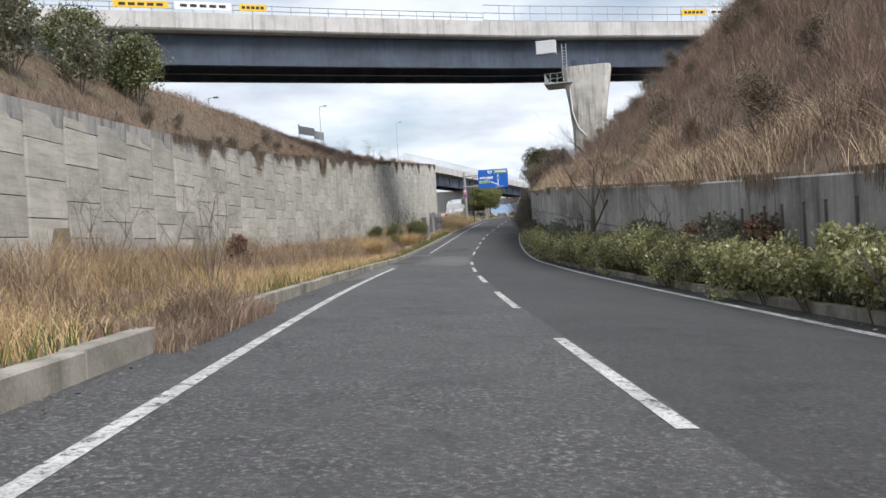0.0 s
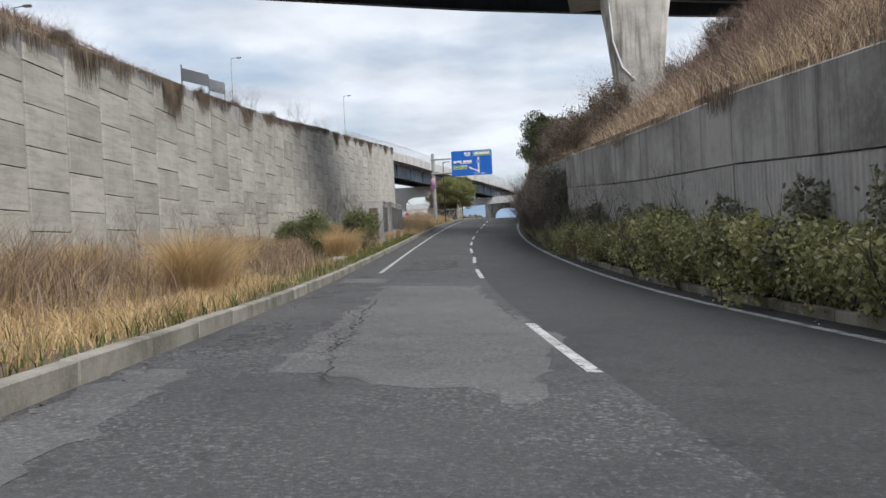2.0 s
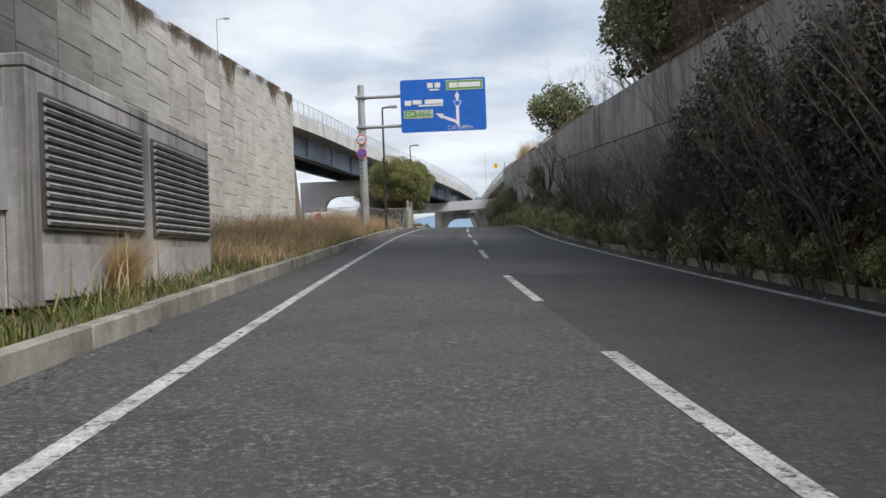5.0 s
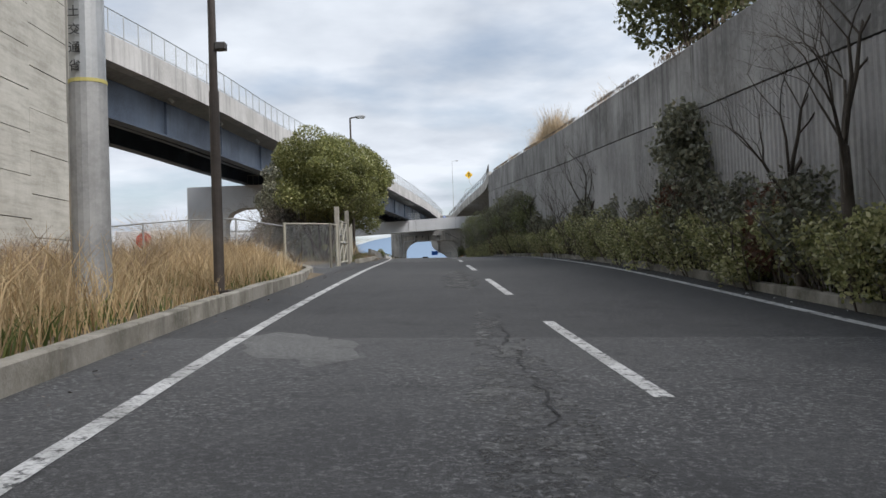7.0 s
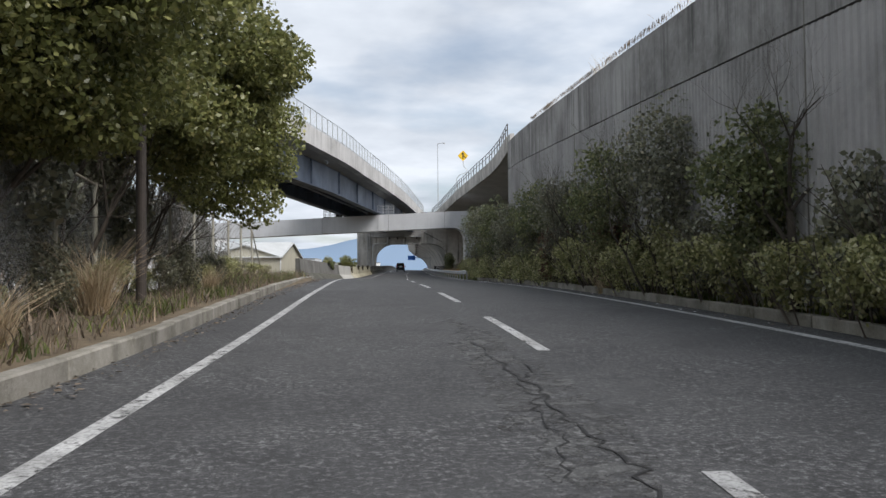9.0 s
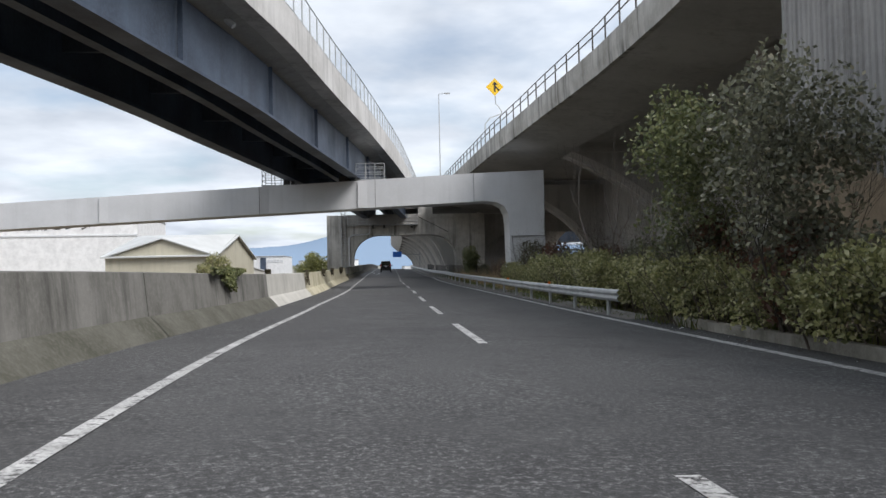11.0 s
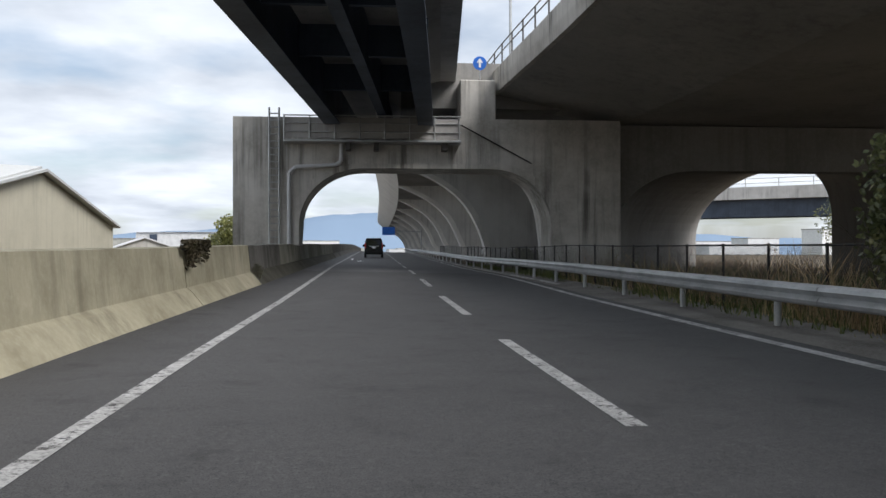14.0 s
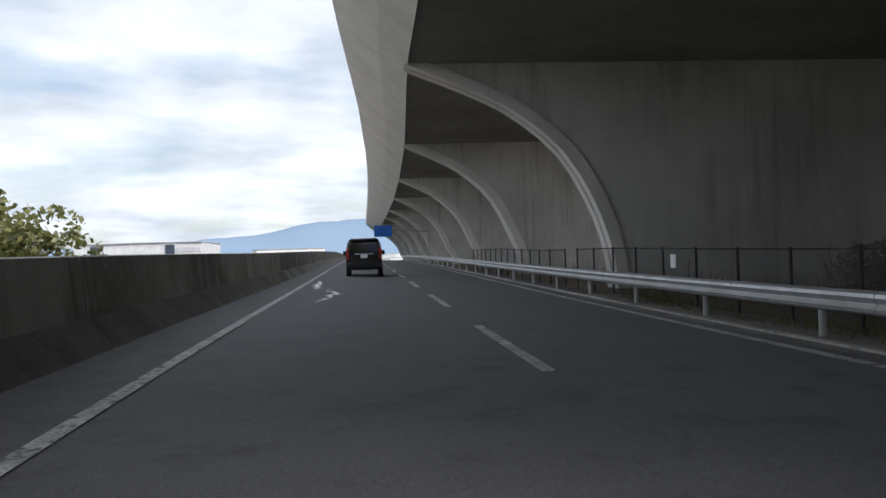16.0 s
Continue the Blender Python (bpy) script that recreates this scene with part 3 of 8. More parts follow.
markings = thing("lane_marking", Matrix(), "worn white lane lines painted on asphalt", "road marking", "", "structure")
strip("edge_line", -60, 41, lambda s: lin(s, L_LINE), 0.155, M_PAINT, parent=markings)
strip("edge_line", 69.5, 470, lambda s: lin(s, L_LINE), 0.155, M_PAINT, parent=markings)
strip("edge_line", -60, 470, lambda s: lin(s, R_LINE), 0.2, M_PAINT, parent=markings)
starts = [5.3 + 10.08 * k + lin(k, [(-5, 0.15), (0, 0.15), (2, 0.8), (3, 0.7), (4, 1.0), (6, 0.4), (10, 0.4)]) for k in range(-5, 11) if k != 5] + [118.9 + 10 * k for k in range(4)] + [159.3, 170.3] + [181.1 + 10 * k for k in range(4)] + [225.2 + 10 * k - (0.8 if k in (6, 7) else 0.0) for k in range(24)]
for a in starts:
    strip("dash", a, a + 5.3, lambda s: lin(s, DASH), 0.16, M_PAINT, 1.7, parent=markings)


# ---- left retaining wall: staggered precast panels
def wall_left():
    w = thing("wall_left", Matrix(), "tall staggered precast concrete panel retaining wall, streaked with damp", "retaining wall", "", "structure")

    def body(s):
        l, top = lin(s, WALL_L)
        return [P(s, l - 0.02, 0.1), P(s, l - 0.02, top - 0.42), P(s, l - 0.35, top - 0.42), P(s, l - 0.35, 0.1)]
    loft("wall_body", span(-60, 163, 4), body, M_JOINT, w)

    def cap(s):
        l, top = lin(s, WALL_L)
        return [P(s, l + 0.07, top - 0.75), P(s, l + 0.09, top), P(s, l - 0.45, top), P(s, l - 0.45, top - 0.75)]
    loft("coping", span(-60, 163, 4), cap, M_CAP, w)
    # the end of the wall turns back
    e = P(163, -12.7)
    x, y, z, dx, dy, b = road_at(163)
    bm = bmesh.new()
    for i in range(7):
        box(bm, (5.6, 0.22, 1.56), (-2.8, 0, 0.2 + 1.6 * i + 0.8), 0.02)
    pt = part("wall_return", bm, M_PANEL, w)
    pt.matrix_world = Matrix.Translation((e.x, e.y, z)) @ Matrix.Rotation(radians(heading(163)), 4, "Z")
    return w


wall_l = wall_left()


def wall_right():
    w = thing("wall_right", Matrix(), "grey concrete retaining wall with vertical ribs and dark run-off stains", "retaining wall", "", "structure")
    lower = lambda top: top - 1.45 - 0.05 * top

    def cap(s):
        l, top = lin(s, WALL_R)
        h = lower(top)
        return [P(s, l - 0.03, h), P(s, l - 0.03, top - 0.04), P(s, l + 0.02, top), P(s, l + 0.45, top), P(s, l + 0.45, h)]
    loft("wall_cap_band", span(-60, 229, 3), cap, M_CAP, w)

    # ribbed face below the band: a saw of small vertical ribs
    verts, faces = [], []
    s, k = -60.0, 0
    while s < 229:
        l, top = lin(s, WALL_R)
        h = lower(top) - 0.04
        o = 0.035 if k % 4 in (1, 2) else 0.0
        verts += [P(s, l - o, -0.3), P(s, l - o, h)]
        s += 0.03 if k % 2 == 0 else 0.075
        k += 1
    for i in range(len(verts) // 2 - 1):
        faces.append((2 * i, 2 * i + 1, 2 * i + 3, 2 * i + 2))
    raw("ribbed_face", verts, faces, M_WALL, w)
    loft("wall_back", span(-60, 229, 4), lambda s: [P(s, lin(s, WALL_R)[0] + 0.1, -0.4), P(s, lin(s, WALL_R)[0] + 0.1, lower(lin(s, WALL_R)[1])), P(s, lin(s, WALL_R)[0] + 0.4, lower(lin(s, WALL_R)[1])), P(s, lin(s, WALL_R)[0] + 0.4, -0.4)], M_WALL, w)
    # joints
    for s in [7.9, 17.9, 27.9, 37.9, 49.6, 58.0, 66.6, 76, 86, 96, 106, 116, 126, 136, 145, 154.5, 165, 175, 185, 194.5, 204, 213, 223]:
        l, top = lin(s, WALL_R)
        bm = bmesh.new()
        box(bm, (0.05, 0.035, top + 0.16), (0, 0, (top - 0.2) / 2 - 0.05))
        j = part("joint", bm, M_JOINT, w)
        j.matrix_world = Matrix.Translation(P(s, l - 0.012)) @ Matrix.Rotation(radians(heading(s)), 4, "Z")
    return w


wall_r = wall_right()


# ---- the high bridge across
BR = [(-80, 74.5), (-30.5, 91.3), (-12, 98), (7.6, 104.6), (29.5, 110), (80, 119)]


def bridge_at(x):
    y = lin(x, BR)
    y2 = lin(x + 1, BR)
    n = math.hypot(1, y2 - y)
    return Vector((x, y, 0)), Vector((-(y2 - y) / n, 1 / n, 0))


def high_bridge():
    w = thing("overpass_bridge", Matrix(), "high steel girder bridge with pale concrete parapets crossing overhead", "bridge")
    xs = span(-80, 80, 4)

    def prof(rows, off):
        def f(x):
            p, nrm = bridge_at(x)
            return [p + nrm * (a + off) + Vector((0, 0, z)) for a, z in rows]
        return f
    loft("parapet", xs, prof([(-1.6, 25.0), (-1.75, 25.2), (-1.75, 26.9), (-1.5, 26.9), (-1.5, 25.6), (-0.2, 25.4), (-0.2, 25.0)], 0), M_PARAPET, w)
    loft("parapet", xs, prof([(11.6, 25.0), (11.75, 25.2), (11.75, 26.9), (11.5, 26.9), (11.5, 25.6), (10.2, 25.4), (10.2, 25.0)], 0), M_PARAPET, w)
    loft("deck", xs, prof([(-0.2, 25.0), (-0.2, 25.3), (10.2, 25.3), (10.2, 25.0)], 0), M_SOFFIT, w)
    for o in (0.0, 4.8, 9.6):
        loft("girder", xs, prof([(-0.3, 21.5), (-0.3, 21.6), (-0.04, 21.6), (-0.04, 24.95), (0.3, 24.95), (0.3, 21.5)], o), M_NAVY, w)
    top = bmesh.new()
    for i in range(81):
        x = -80 + 2 * i
        p, nrm = bridge_at(x)
        q = p + nrm * -1.62
        part("fence_post", B((0.08, 0.08, 2.0 if x > 4 else 1.0), q + Vector((0, 0, 26.9 + (1.0 if x > 4 else 0.5)))), M_GALV, w)
    for x0 in xs[:-1]:
        a, na = bridge_at(x0)
        b, nb = bridge_at(x0 + 4)
        for z in ((27.0, 27.9, 28.85) if x0 >= 4 else (27.3, 27.85)):
            tube(top, a + na * -1.62 + Vector((0, 0, z)), b + nb * -1.62 + Vector((0, 0, z)), 0.05, None, 5)
    part("fence_rail", top, M_GALV, w)
    return w


bridge = high_bridge()
for x, wd, m in ((-33.0, 5.6, M_YELLOW), (-27.0, 6.0, M_SIGNWHITE), (-22.0, 3.0, M_YELLOW), (31.6, 3.2, M_YELLOW), (36.0, 5.0, M_SIGNWHITE)):
    p, nrm = bridge_at(x)
    bm = bmesh.new()
    box(bm, (wd, 0.05, 0.75 if m is M_YELLOW else 0.85))
    b = part("banner", bm, m)
    b.matrix_world = Matrix.Translation(p + nrm * -1.82 + Vector((0, 0, 27.6 if x < 0 else 28.1))) @ Matrix.Rotation(math.atan2(-nrm.x, nrm.y), 4, "Z")
    bars = bmesh.new()
    for i in range(5):
        box(bars, (wd * 0.12, 0.02, 0.3), (wd * (i - 2) * 0.17, -0.04, 0))
    part("lettering", bars, M_BLACK, b)
    tagged(b, "yellow printed banner tied to the bridge fence" if m is M_YELLOW else "white printed banner tied to the bridge fence", "banner", "banners on the bridge")


def bridge_pier():
    s, l = 103.5, 15.2
    c = P(s, l)
    w = thing("bridge_pier", Matrix.Translation((c.x, c.y, 0)) @ Matrix.Rotation(radians(-13), 4, "Z"), "tapered concrete bridge pier with a railed inspection platform", "bridge pier")
    bm = bmesh.new()
    rows = [(1.9, 1.5, 6.0), (1.9, 1.5, 13.0), (2.3, 1.6, 16.5), (2.9, 1.8, 20.2), (2.9, 1.8, 20.6)]
    pv = None
    for a, b, z in rows:
        vs = [bm.verts.new(v) for v in ((-a, -b * 0.7, z), (-a * 0.8, -b, z), (a * 0.8, -b, z), (a, -b * 0.7, z), (a, b * 0.7, z), (a * 0.8, b, z), (-a * 0.8, b, z), (-a, b * 0.7, z))]
        if pv:
            for i in range(8):
                bm.faces.new((pv[i], pv[(i + 1) % 8], vs[(i + 1) % 8], vs[i]))
        pv = vs
    bm.faces.new(pv)
    part("shaft", bm, M_PIER, w)
    part("bearing", B((1.0, 1.0, 1.0), (0.9, 0, 21.1), 0.05), M_NAVY, w)
    part("bearing", B((0.8, 0.8, 1.0), (-1.4, 0, 21.1), 0.05), M_NAVY, w)
    pl = part("platform", B((3.4, 4.4, 0.12), (-3.3, 0, 18.7), 0.02), M_GALV, w)
    bm = bmesh.new()
    for k in range(7):
        y = -2.1 + 0.7 * k
        tube(bm, (-4.9, y, 18.7), (-4.9, y, 19.9), 0.04, None, 5)
    for x in (-4.2, -3.4, -2.6, -1.9):
        tube(bm, (x, -2.1, 18.7), (x, -2.1, 19.9), 0.04, None, 5)
    for z in (19.3, 19.9):
        pipe(bm, [(-1.6, -2.1, z), (-4.9, -2.1, z), (-4.9, 2.1, z)], 0.035, 5)
    part("railing", bm, M_GALV, w)
    bm = bmesh.new()
    for k in (0, 1):
        tube(bm, (-2.7 + 0.5 * k, -1.6, 18.8), (-2.7 + 0.5 * k, -1.6, 23.4), 0.05, None, 5)
    for k in range(12):
        tube(bm, (-2.7, -1.6, 19.0 + 0.36 * k), (-2.2, -1.6, 19.0 + 0.36 * k), 0.03, None, 5)
    part("ladder", bm, M_GALV, w)
    part("cabinet", B((2.4, 1.0, 1.6), (-4.6, -1.4, 23.2), 0.05), M_BEAM, w)
    bm = bmesh.new()
    pipe(bm, [(-2.0, -1.65, 18.4), (-1.8, -1.6, 15.2), (-1.2, -1.58, 13.2), (-0.3, -1.58, 12.2)], 0.07, 6)
    part("drain_pipe", bm, M_WHITE, w)
    return w


bridge_pier()


# ---- left viaduct: steel girders under a concrete deck
def viaduct_left():
    w = thing("viaduct_left", Matrix(), "ramp viaduct with blue-grey steel girders and a pale concrete parapet", "viaduct")
    ss = span(160, 320, 3.0)
    z0 = lambda s: road_at(s)[2]

    def prof(rows):
        return lambda s: [P(s, lin(s, VIA) + a, z - z0(s)) for a, z in rows]
    loft("parapet", ss, prof([(0, 14.75), (0, 16.15), (-0.25, 16.15), (-0.25, 15.15), (-0.8, 15.1), (-0.8, 14.75)]), M_PARAPET, w)
    loft("parapet", ss, prof([(-8.2, 14.75), (-8.2, 16.15), (-7.95, 16.15), (-7.95, 15.15), (-7.4, 15.1), (-7.4, 14.75)]), M_PARAPET, w)
    loft("deck", ss, prof([(-0.75, 14.75), (-0.75, 15.08), (-7.45, 15.08), (-7.45, 14.75), (-6.3, 14.45), (-1.9, 14.45)]), M_SOFFIT, w)
    for o in (-1.45, -5.75):
        loft("girder", ss, prof([(o + 0.35, 12.2), (o + 0.35, 12.3), (o + 0.05, 12.3), (o + 0.05, 14.4), (o - 0.05, 14.4), (o - 0.05, 12.3), (o - 0.35, 12.3), (o - 0.35, 12.2)]), M_NAVY, w)
    loft("stringer", ss, prof([(-3.3, 12.7), (-3.3, 14.4), (-3.7, 14.4), (-3.7, 12.7)]), M_NAVY, w)
    rail = bmesh.new()
    for s in ss[::1]:
        for k in (0, 1):
            q = prof([(-0.12, 16.15)])(s + 1.5 * k)[0]
            tube(rail, q, q + Vector((0, 0, 1.35)), 0.03, None, 4)
    for a, b in zip(ss, ss[1:]):
        for z in (16.3, 17.5):
            tube(rail, prof([(-0.12, z)])(a)[0], prof([(-0.12, z)])(b)[0], 0.03, None, 4)
    part("fence", rail, M_GALV, w)
    mesh_fence = loft("fence_mesh", ss, prof([(-0.12, 16.2), (-0.12, 17.45)]), M_MESH, w, closed=False)
    # cross frames and stiffeners
    for s in span(166, 305, 6.0):
        bm = bmesh.new()
        a, b = prof([(-1.45, 13.7)])(s)[0], prof([(-5.75, 13.7)])(s)[0]
        d = (b - a)
        m = Matrix.Rotation(math.atan2(d.y, d.x), 4, "Z")
        box(bm, (d.length, 0.2, 1.1), (a + b) / 2, 0, m)
        part("cross_beam", bm, M_NAVY, w)
    for s in span(166, 307, 9.0):
        bm = bmesh.new()
        c = prof([(-1.27, 13.35)])(s)[0]
        box(bm, (0.16, 0.03, 2.0), c, 0, Matrix.Rotation(radians(heading(s)), 4, "Z"))
        part("stiffener", bm, M_NAVY, w)
    # drain spouts
    for s in span(176, 240, 8):
        a = prof([(-1.2, 14.65)])(s)[0]
        part("drain_spout", T(a, a + Vector((0.25, -0.1, -0.25)), 0.11, None, 8), M_WHITE, w)
    return w


def mesh_material(name, color, pitch, wire):
    """Chain-link netting: wires left by crossed waves, clear between them."""
    m = bpy.data.materials.new(name)
    m.use_nodes = True
    nt = m.node_tree
    bs = nt.nodes["Principled BSDF"]
    bs.inputs["Base Color"].default_value = (*color, 1)
    bs.inputs["Roughness"].default_value = 0.6
    bs.inputs["Metallic"].default_value = 0.3
    tc = nt.nodes.new("ShaderNodeTexCoord")
    sep = nt.nodes.new("ShaderNodeSeparateXYZ")
    nt.links.new(tc.outputs["Object"], sep.inputs[0])

    def math_node(op, a, b):
        n = nt.nodes.new("ShaderNodeMath")
        n.operation = op
        for i, v in enumerate((a, b)):
            if isinstance(v, (int, float)):
                n.inputs[i].default_value = v
            elif v is not None:
                nt.links.new(v, n.inputs[i])
        return n.outputs[0]
    along = math_node("ADD", math_node("MULTIPLY", sep.outputs[0], 0.25), sep.outputs[1])
    out = None
    for sign in (1, -1):
        d = math_node("ADD", along, math_node("MULTIPLY", sep.outputs[2], sign))
        f = math_node("FRACT", math_node("MULTIPLY", d, 1 / pitch), None)
        c = math_node("LESS_THAN", f, wire)
        out = c if out is None else math_node("MAXIMUM", out, c)
    nt.links.new(out, bs.inputs["Alpha"])
    return m


M_MESH = mesh_material("chain_link", (0.42, 0.43, 0.42), 0.075, 0.085)
M_DARKMESH = mesh_material("dark_chain_link", (0.05, 0.048, 0.045), 0.07, 0.16)
viaduct_left()


# ---- piers of the left viaduct
def gate_beam():
    """Light grey steel box beam across the road with a leg on the right verge."""
    s = 266.0
    w = thing("portal_pier", Matrix.Translation(P(s, 0)) @ Matrix.Rotation(radians(heading(s)), 4, "Z"), "light grey painted steel portal beam spanning the road", "bridge pier")

    def prism(name, pts, y0, y1, mat):
        bm = bmesh.new()
        f = [bm.verts.new((x, y0(x), z)) for x, z in pts]
        b = [bm.verts.new((x, y1(x), z)) for x, z in pts]
        bm.faces.new(f)
        bm.faces.new(b[::-1])
        for i in range(len(pts)):
            j = (i + 1) % len(pts)
            bm.faces.new((f[i], b[i], b[j], f[j]))
        return part(name, bm, mat, w)
    skew = lambda x: 0.155 * (11.3 - x) - 0.6
    outline = [(10.65, -0.6), (10.65, 7.4), (6.5, 7.33), (-36, 5.9), (-36, 4.15), (6.9, 5.5), (7.6, 5.43), (8.1, 5.15), (8.33, 4.7), (8.4, 4.1), (8.45, 1.0), (8.47, -0.6)]
    prism("beam", outline, lambda x: skew(x) - 1.1, lambda x: skew(x) + 1.1, M_BEAM)
    # bolted splice plates with rows of bolt heads
    for x in (6.75, -0.75, -7.2, -18.0):
        zt = 7.33 + (x - 6.5) * 0.0336
        zb = 5.5 + (min(x, 6.6) - 6.6) * 0.0317
        bm = bmesh.new()
        box(bm, (1.1, 0.012, zt - zb - 0.03), (x, skew(x) - 1.103, (zt + zb) / 2))
        sp = part("splice_plate", bm, M_BEAM, w)
        bm = bmesh.new()
        for i in range(9):
            for j in range(12):
                box(bm, (0.03, 0.01, 0.03), (x - 0.42 + 0.105 * i, skew(x) - 1.112, zb + 0.14 + (zt - zb - 0.28) * j / 11))
        tagged(part("bolt_field", bm, M_BEAM, sp), "", "", "", "stuff")
    bm = bmesh.new()
    box(bm, (2.08, 0.012, 1.1), (9.55, skew(9.55) - 1.21, 3.75), 0, Matrix.Rotation(math.atan(-0.155), 4, "Z"))
    part("splice_plate", bm, M_BEAM, w)
    bm = bmesh.new()
    box(bm, (2.16, 0.012, 0.03), (9.55, skew(9.55) - 1.21, 3.18), 0, Matrix.Rotation(math.atan(-0.155), 4, "Z"))
    part("seam", bm, M_DARKSTEEL, w)
    for x in (-0.16, -7.78, 6.2):
        zt, zb = 7.33 + (x - 6.5) * 0.0336, 5.5 + (min(x, 6.6) - 6.6) * 0.0317
        part("seam", B((0.025, 0.012, zt - zb), (x, skew(x) - 1.104, (zt + zb) / 2)), M_DARKSTEEL, w)
    bm = bmesh.new()
    pipe(bm, [(8.55, -1.35, 3.3), (8.62, -1.36, 2.2), (8.9, -1.42, 1.0), (9.0, -1.45, 0.1)], 0.018, 5)
    part("cable", bm, M_BLACK, w)
    for x0 in (-1.4, -7.6):
        zz = 7.1 + x0 * 0.0336
        cage = part("cage_plate", B((2.0, 1.9, 0.04), (x0 + 0.93, skew(x0), zz + 0.12)), M_GALV, w)
        for i in range(4):
            for y in (-0.9, 0.9):
                part("cage_post", T((x0 + 0.62 * i, skew(x0) + y, zz), (x0 + 0.62 * i, skew(x0) + y, zz + 1.15), 0.03, None, 5), M_GALV, cage)
        for z in (0.45, 0.8, 1.15):
            for y in (-0.9, 0.9):
                part("cage_rail", T((x0, skew(x0) + y, zz + z), (x0 + 1.86, skew(x0) + y, zz + z), 0.025, None, 5), M_GALV, cage)
            for x in (0, 1.86):
                part("cage_rail", T((x0 + x, skew(x0) - 0.9, zz + z), (x0 + x, skew(x0) + 0.9, zz + z), 0.025, None, 5), M_GALV, cage)
    for x0 in (-2.2, -5.9):
        part("bearing", B((0.7, 0.7, 0.6), (x0, skew(x0), 7.1 + x0 * 0.0336 + 0.15), 0.03), M_DARKSTEEL, w)
    return w


gate_beam()


def side_pier():
    s = 211.0
    w = thing("pier_left", Matrix.Translation(P(s, 0)) @ Matrix.Rotation(radians(heading(s)), 4, "Z"), "light grey bent pier carrying the ramp viaduct", "bridge pier")
    bm = bmesh.new()
    pts = [(-20.5, -4), (-20.5, 7.25), (-9.2, 7.35), (-9.2, 5.4), (-15.6, 5.2), (-16.6, 4.8), (-17.1, 4.0), (-17.2, -4)]
    f = [bm.verts.new((x, -1.1, z)) for x, z in pts]
    b = [bm.verts.new((x, 1.1, z)) for x, z in pts]
    bm.faces.new(f)
    bm.faces.new(b[::-1])
    for i in range(len(pts)):
        j = (i + 1) % len(pts)
        bm.faces.new((f[i], b[i], b[j], f[j]))
    part("pier_body", bm, M_BEAM, w)
    bm = bmesh.new()
    for i in range(5):
        tube(bm, (-15.0 + 0.5 * i, -1.0, 7.3), (-15.0 + 0.5 * i, -1.0, 8.2), 0.03, None, 5)
    tube(bm, (-15.0, -1.0, 8.2), (-13.0, -1.0, 8.2), 0.03, None, 5)
    part("railing", bm, M_GALV, w)
    return w


side_pier()


M_FRAME = surface("frame_concrete", (0.64, 0.63, 0.60), (0.45, 0.44, 0.42), (0.64, 0.63, 0.61), 0.9, 0.2, 7, 0.2, streak=0.4)


# ---- arched concrete pier and the right viaduct
def arch_points(x0, x1, top, r, base, n=10, r2=None):
    """An arched opening with rounded upper corners, from base left round to base right."""
    r2 = r2 or r
    pts = [(x0, base)]
    for i in range(n + 1):
        a = math.pi - math.pi / 2 * i / n
        pts.append((x0 + r[0] + r[0] * math.cos(a), top - r[1] + r[1] * math.sin(a)))
    for i in range(n + 1):
        a = math.pi / 2 - math.pi / 2 * i / n
        pts.append((x1 - r2[0] + r2[0] * math.cos(a), top - r2[1] + r2[1] * math.sin(a)))
    pts.append((x1, base))
    return pts


def pierced(name, outline, holes, y0, y1, material, parent):
    """A thick plate with arched openings that reach its foot, built of upright strips."""
    bm = bmesh.new()
    foot, top = outline["base"], outline["top"]
    low = [(outline["x0"], foot)]
    for h in holes:
        low += h
    low.append((outline["x1"], foot))
    f = [(bm.verts.new((x, y0, z)), bm.verts.new((x, y1, z)), bm.verts.new((x, y0, top)), bm.verts.new((x, y1, top))) for x, z in low]
    for p, q, (xa, za), (xb, zb) in zip(f, f[1:], low, low[1:]):
        bm.faces.new((p[0], p[1], q[1], q[0]))
        if xb - xa > 1e-4:
            bm.faces.new((p[0], q[0], q[2], p[2]))
            bm.faces.new((p[1], p[3], q[3], q[1]))
            bm.faces.new((p[2], q[2], q[3], p[3]))
    bm.faces.new((f[0][0], f[0][2], f[0][3], f[0][1]))
    bm.faces.new((f[-1][0], f[-1][1], f[-1][3], f[-1][2]))
    bmesh.ops.remove_doubles(bm, verts=bm.verts, dist=1e-4)
    return part(name, bm, material, parent)


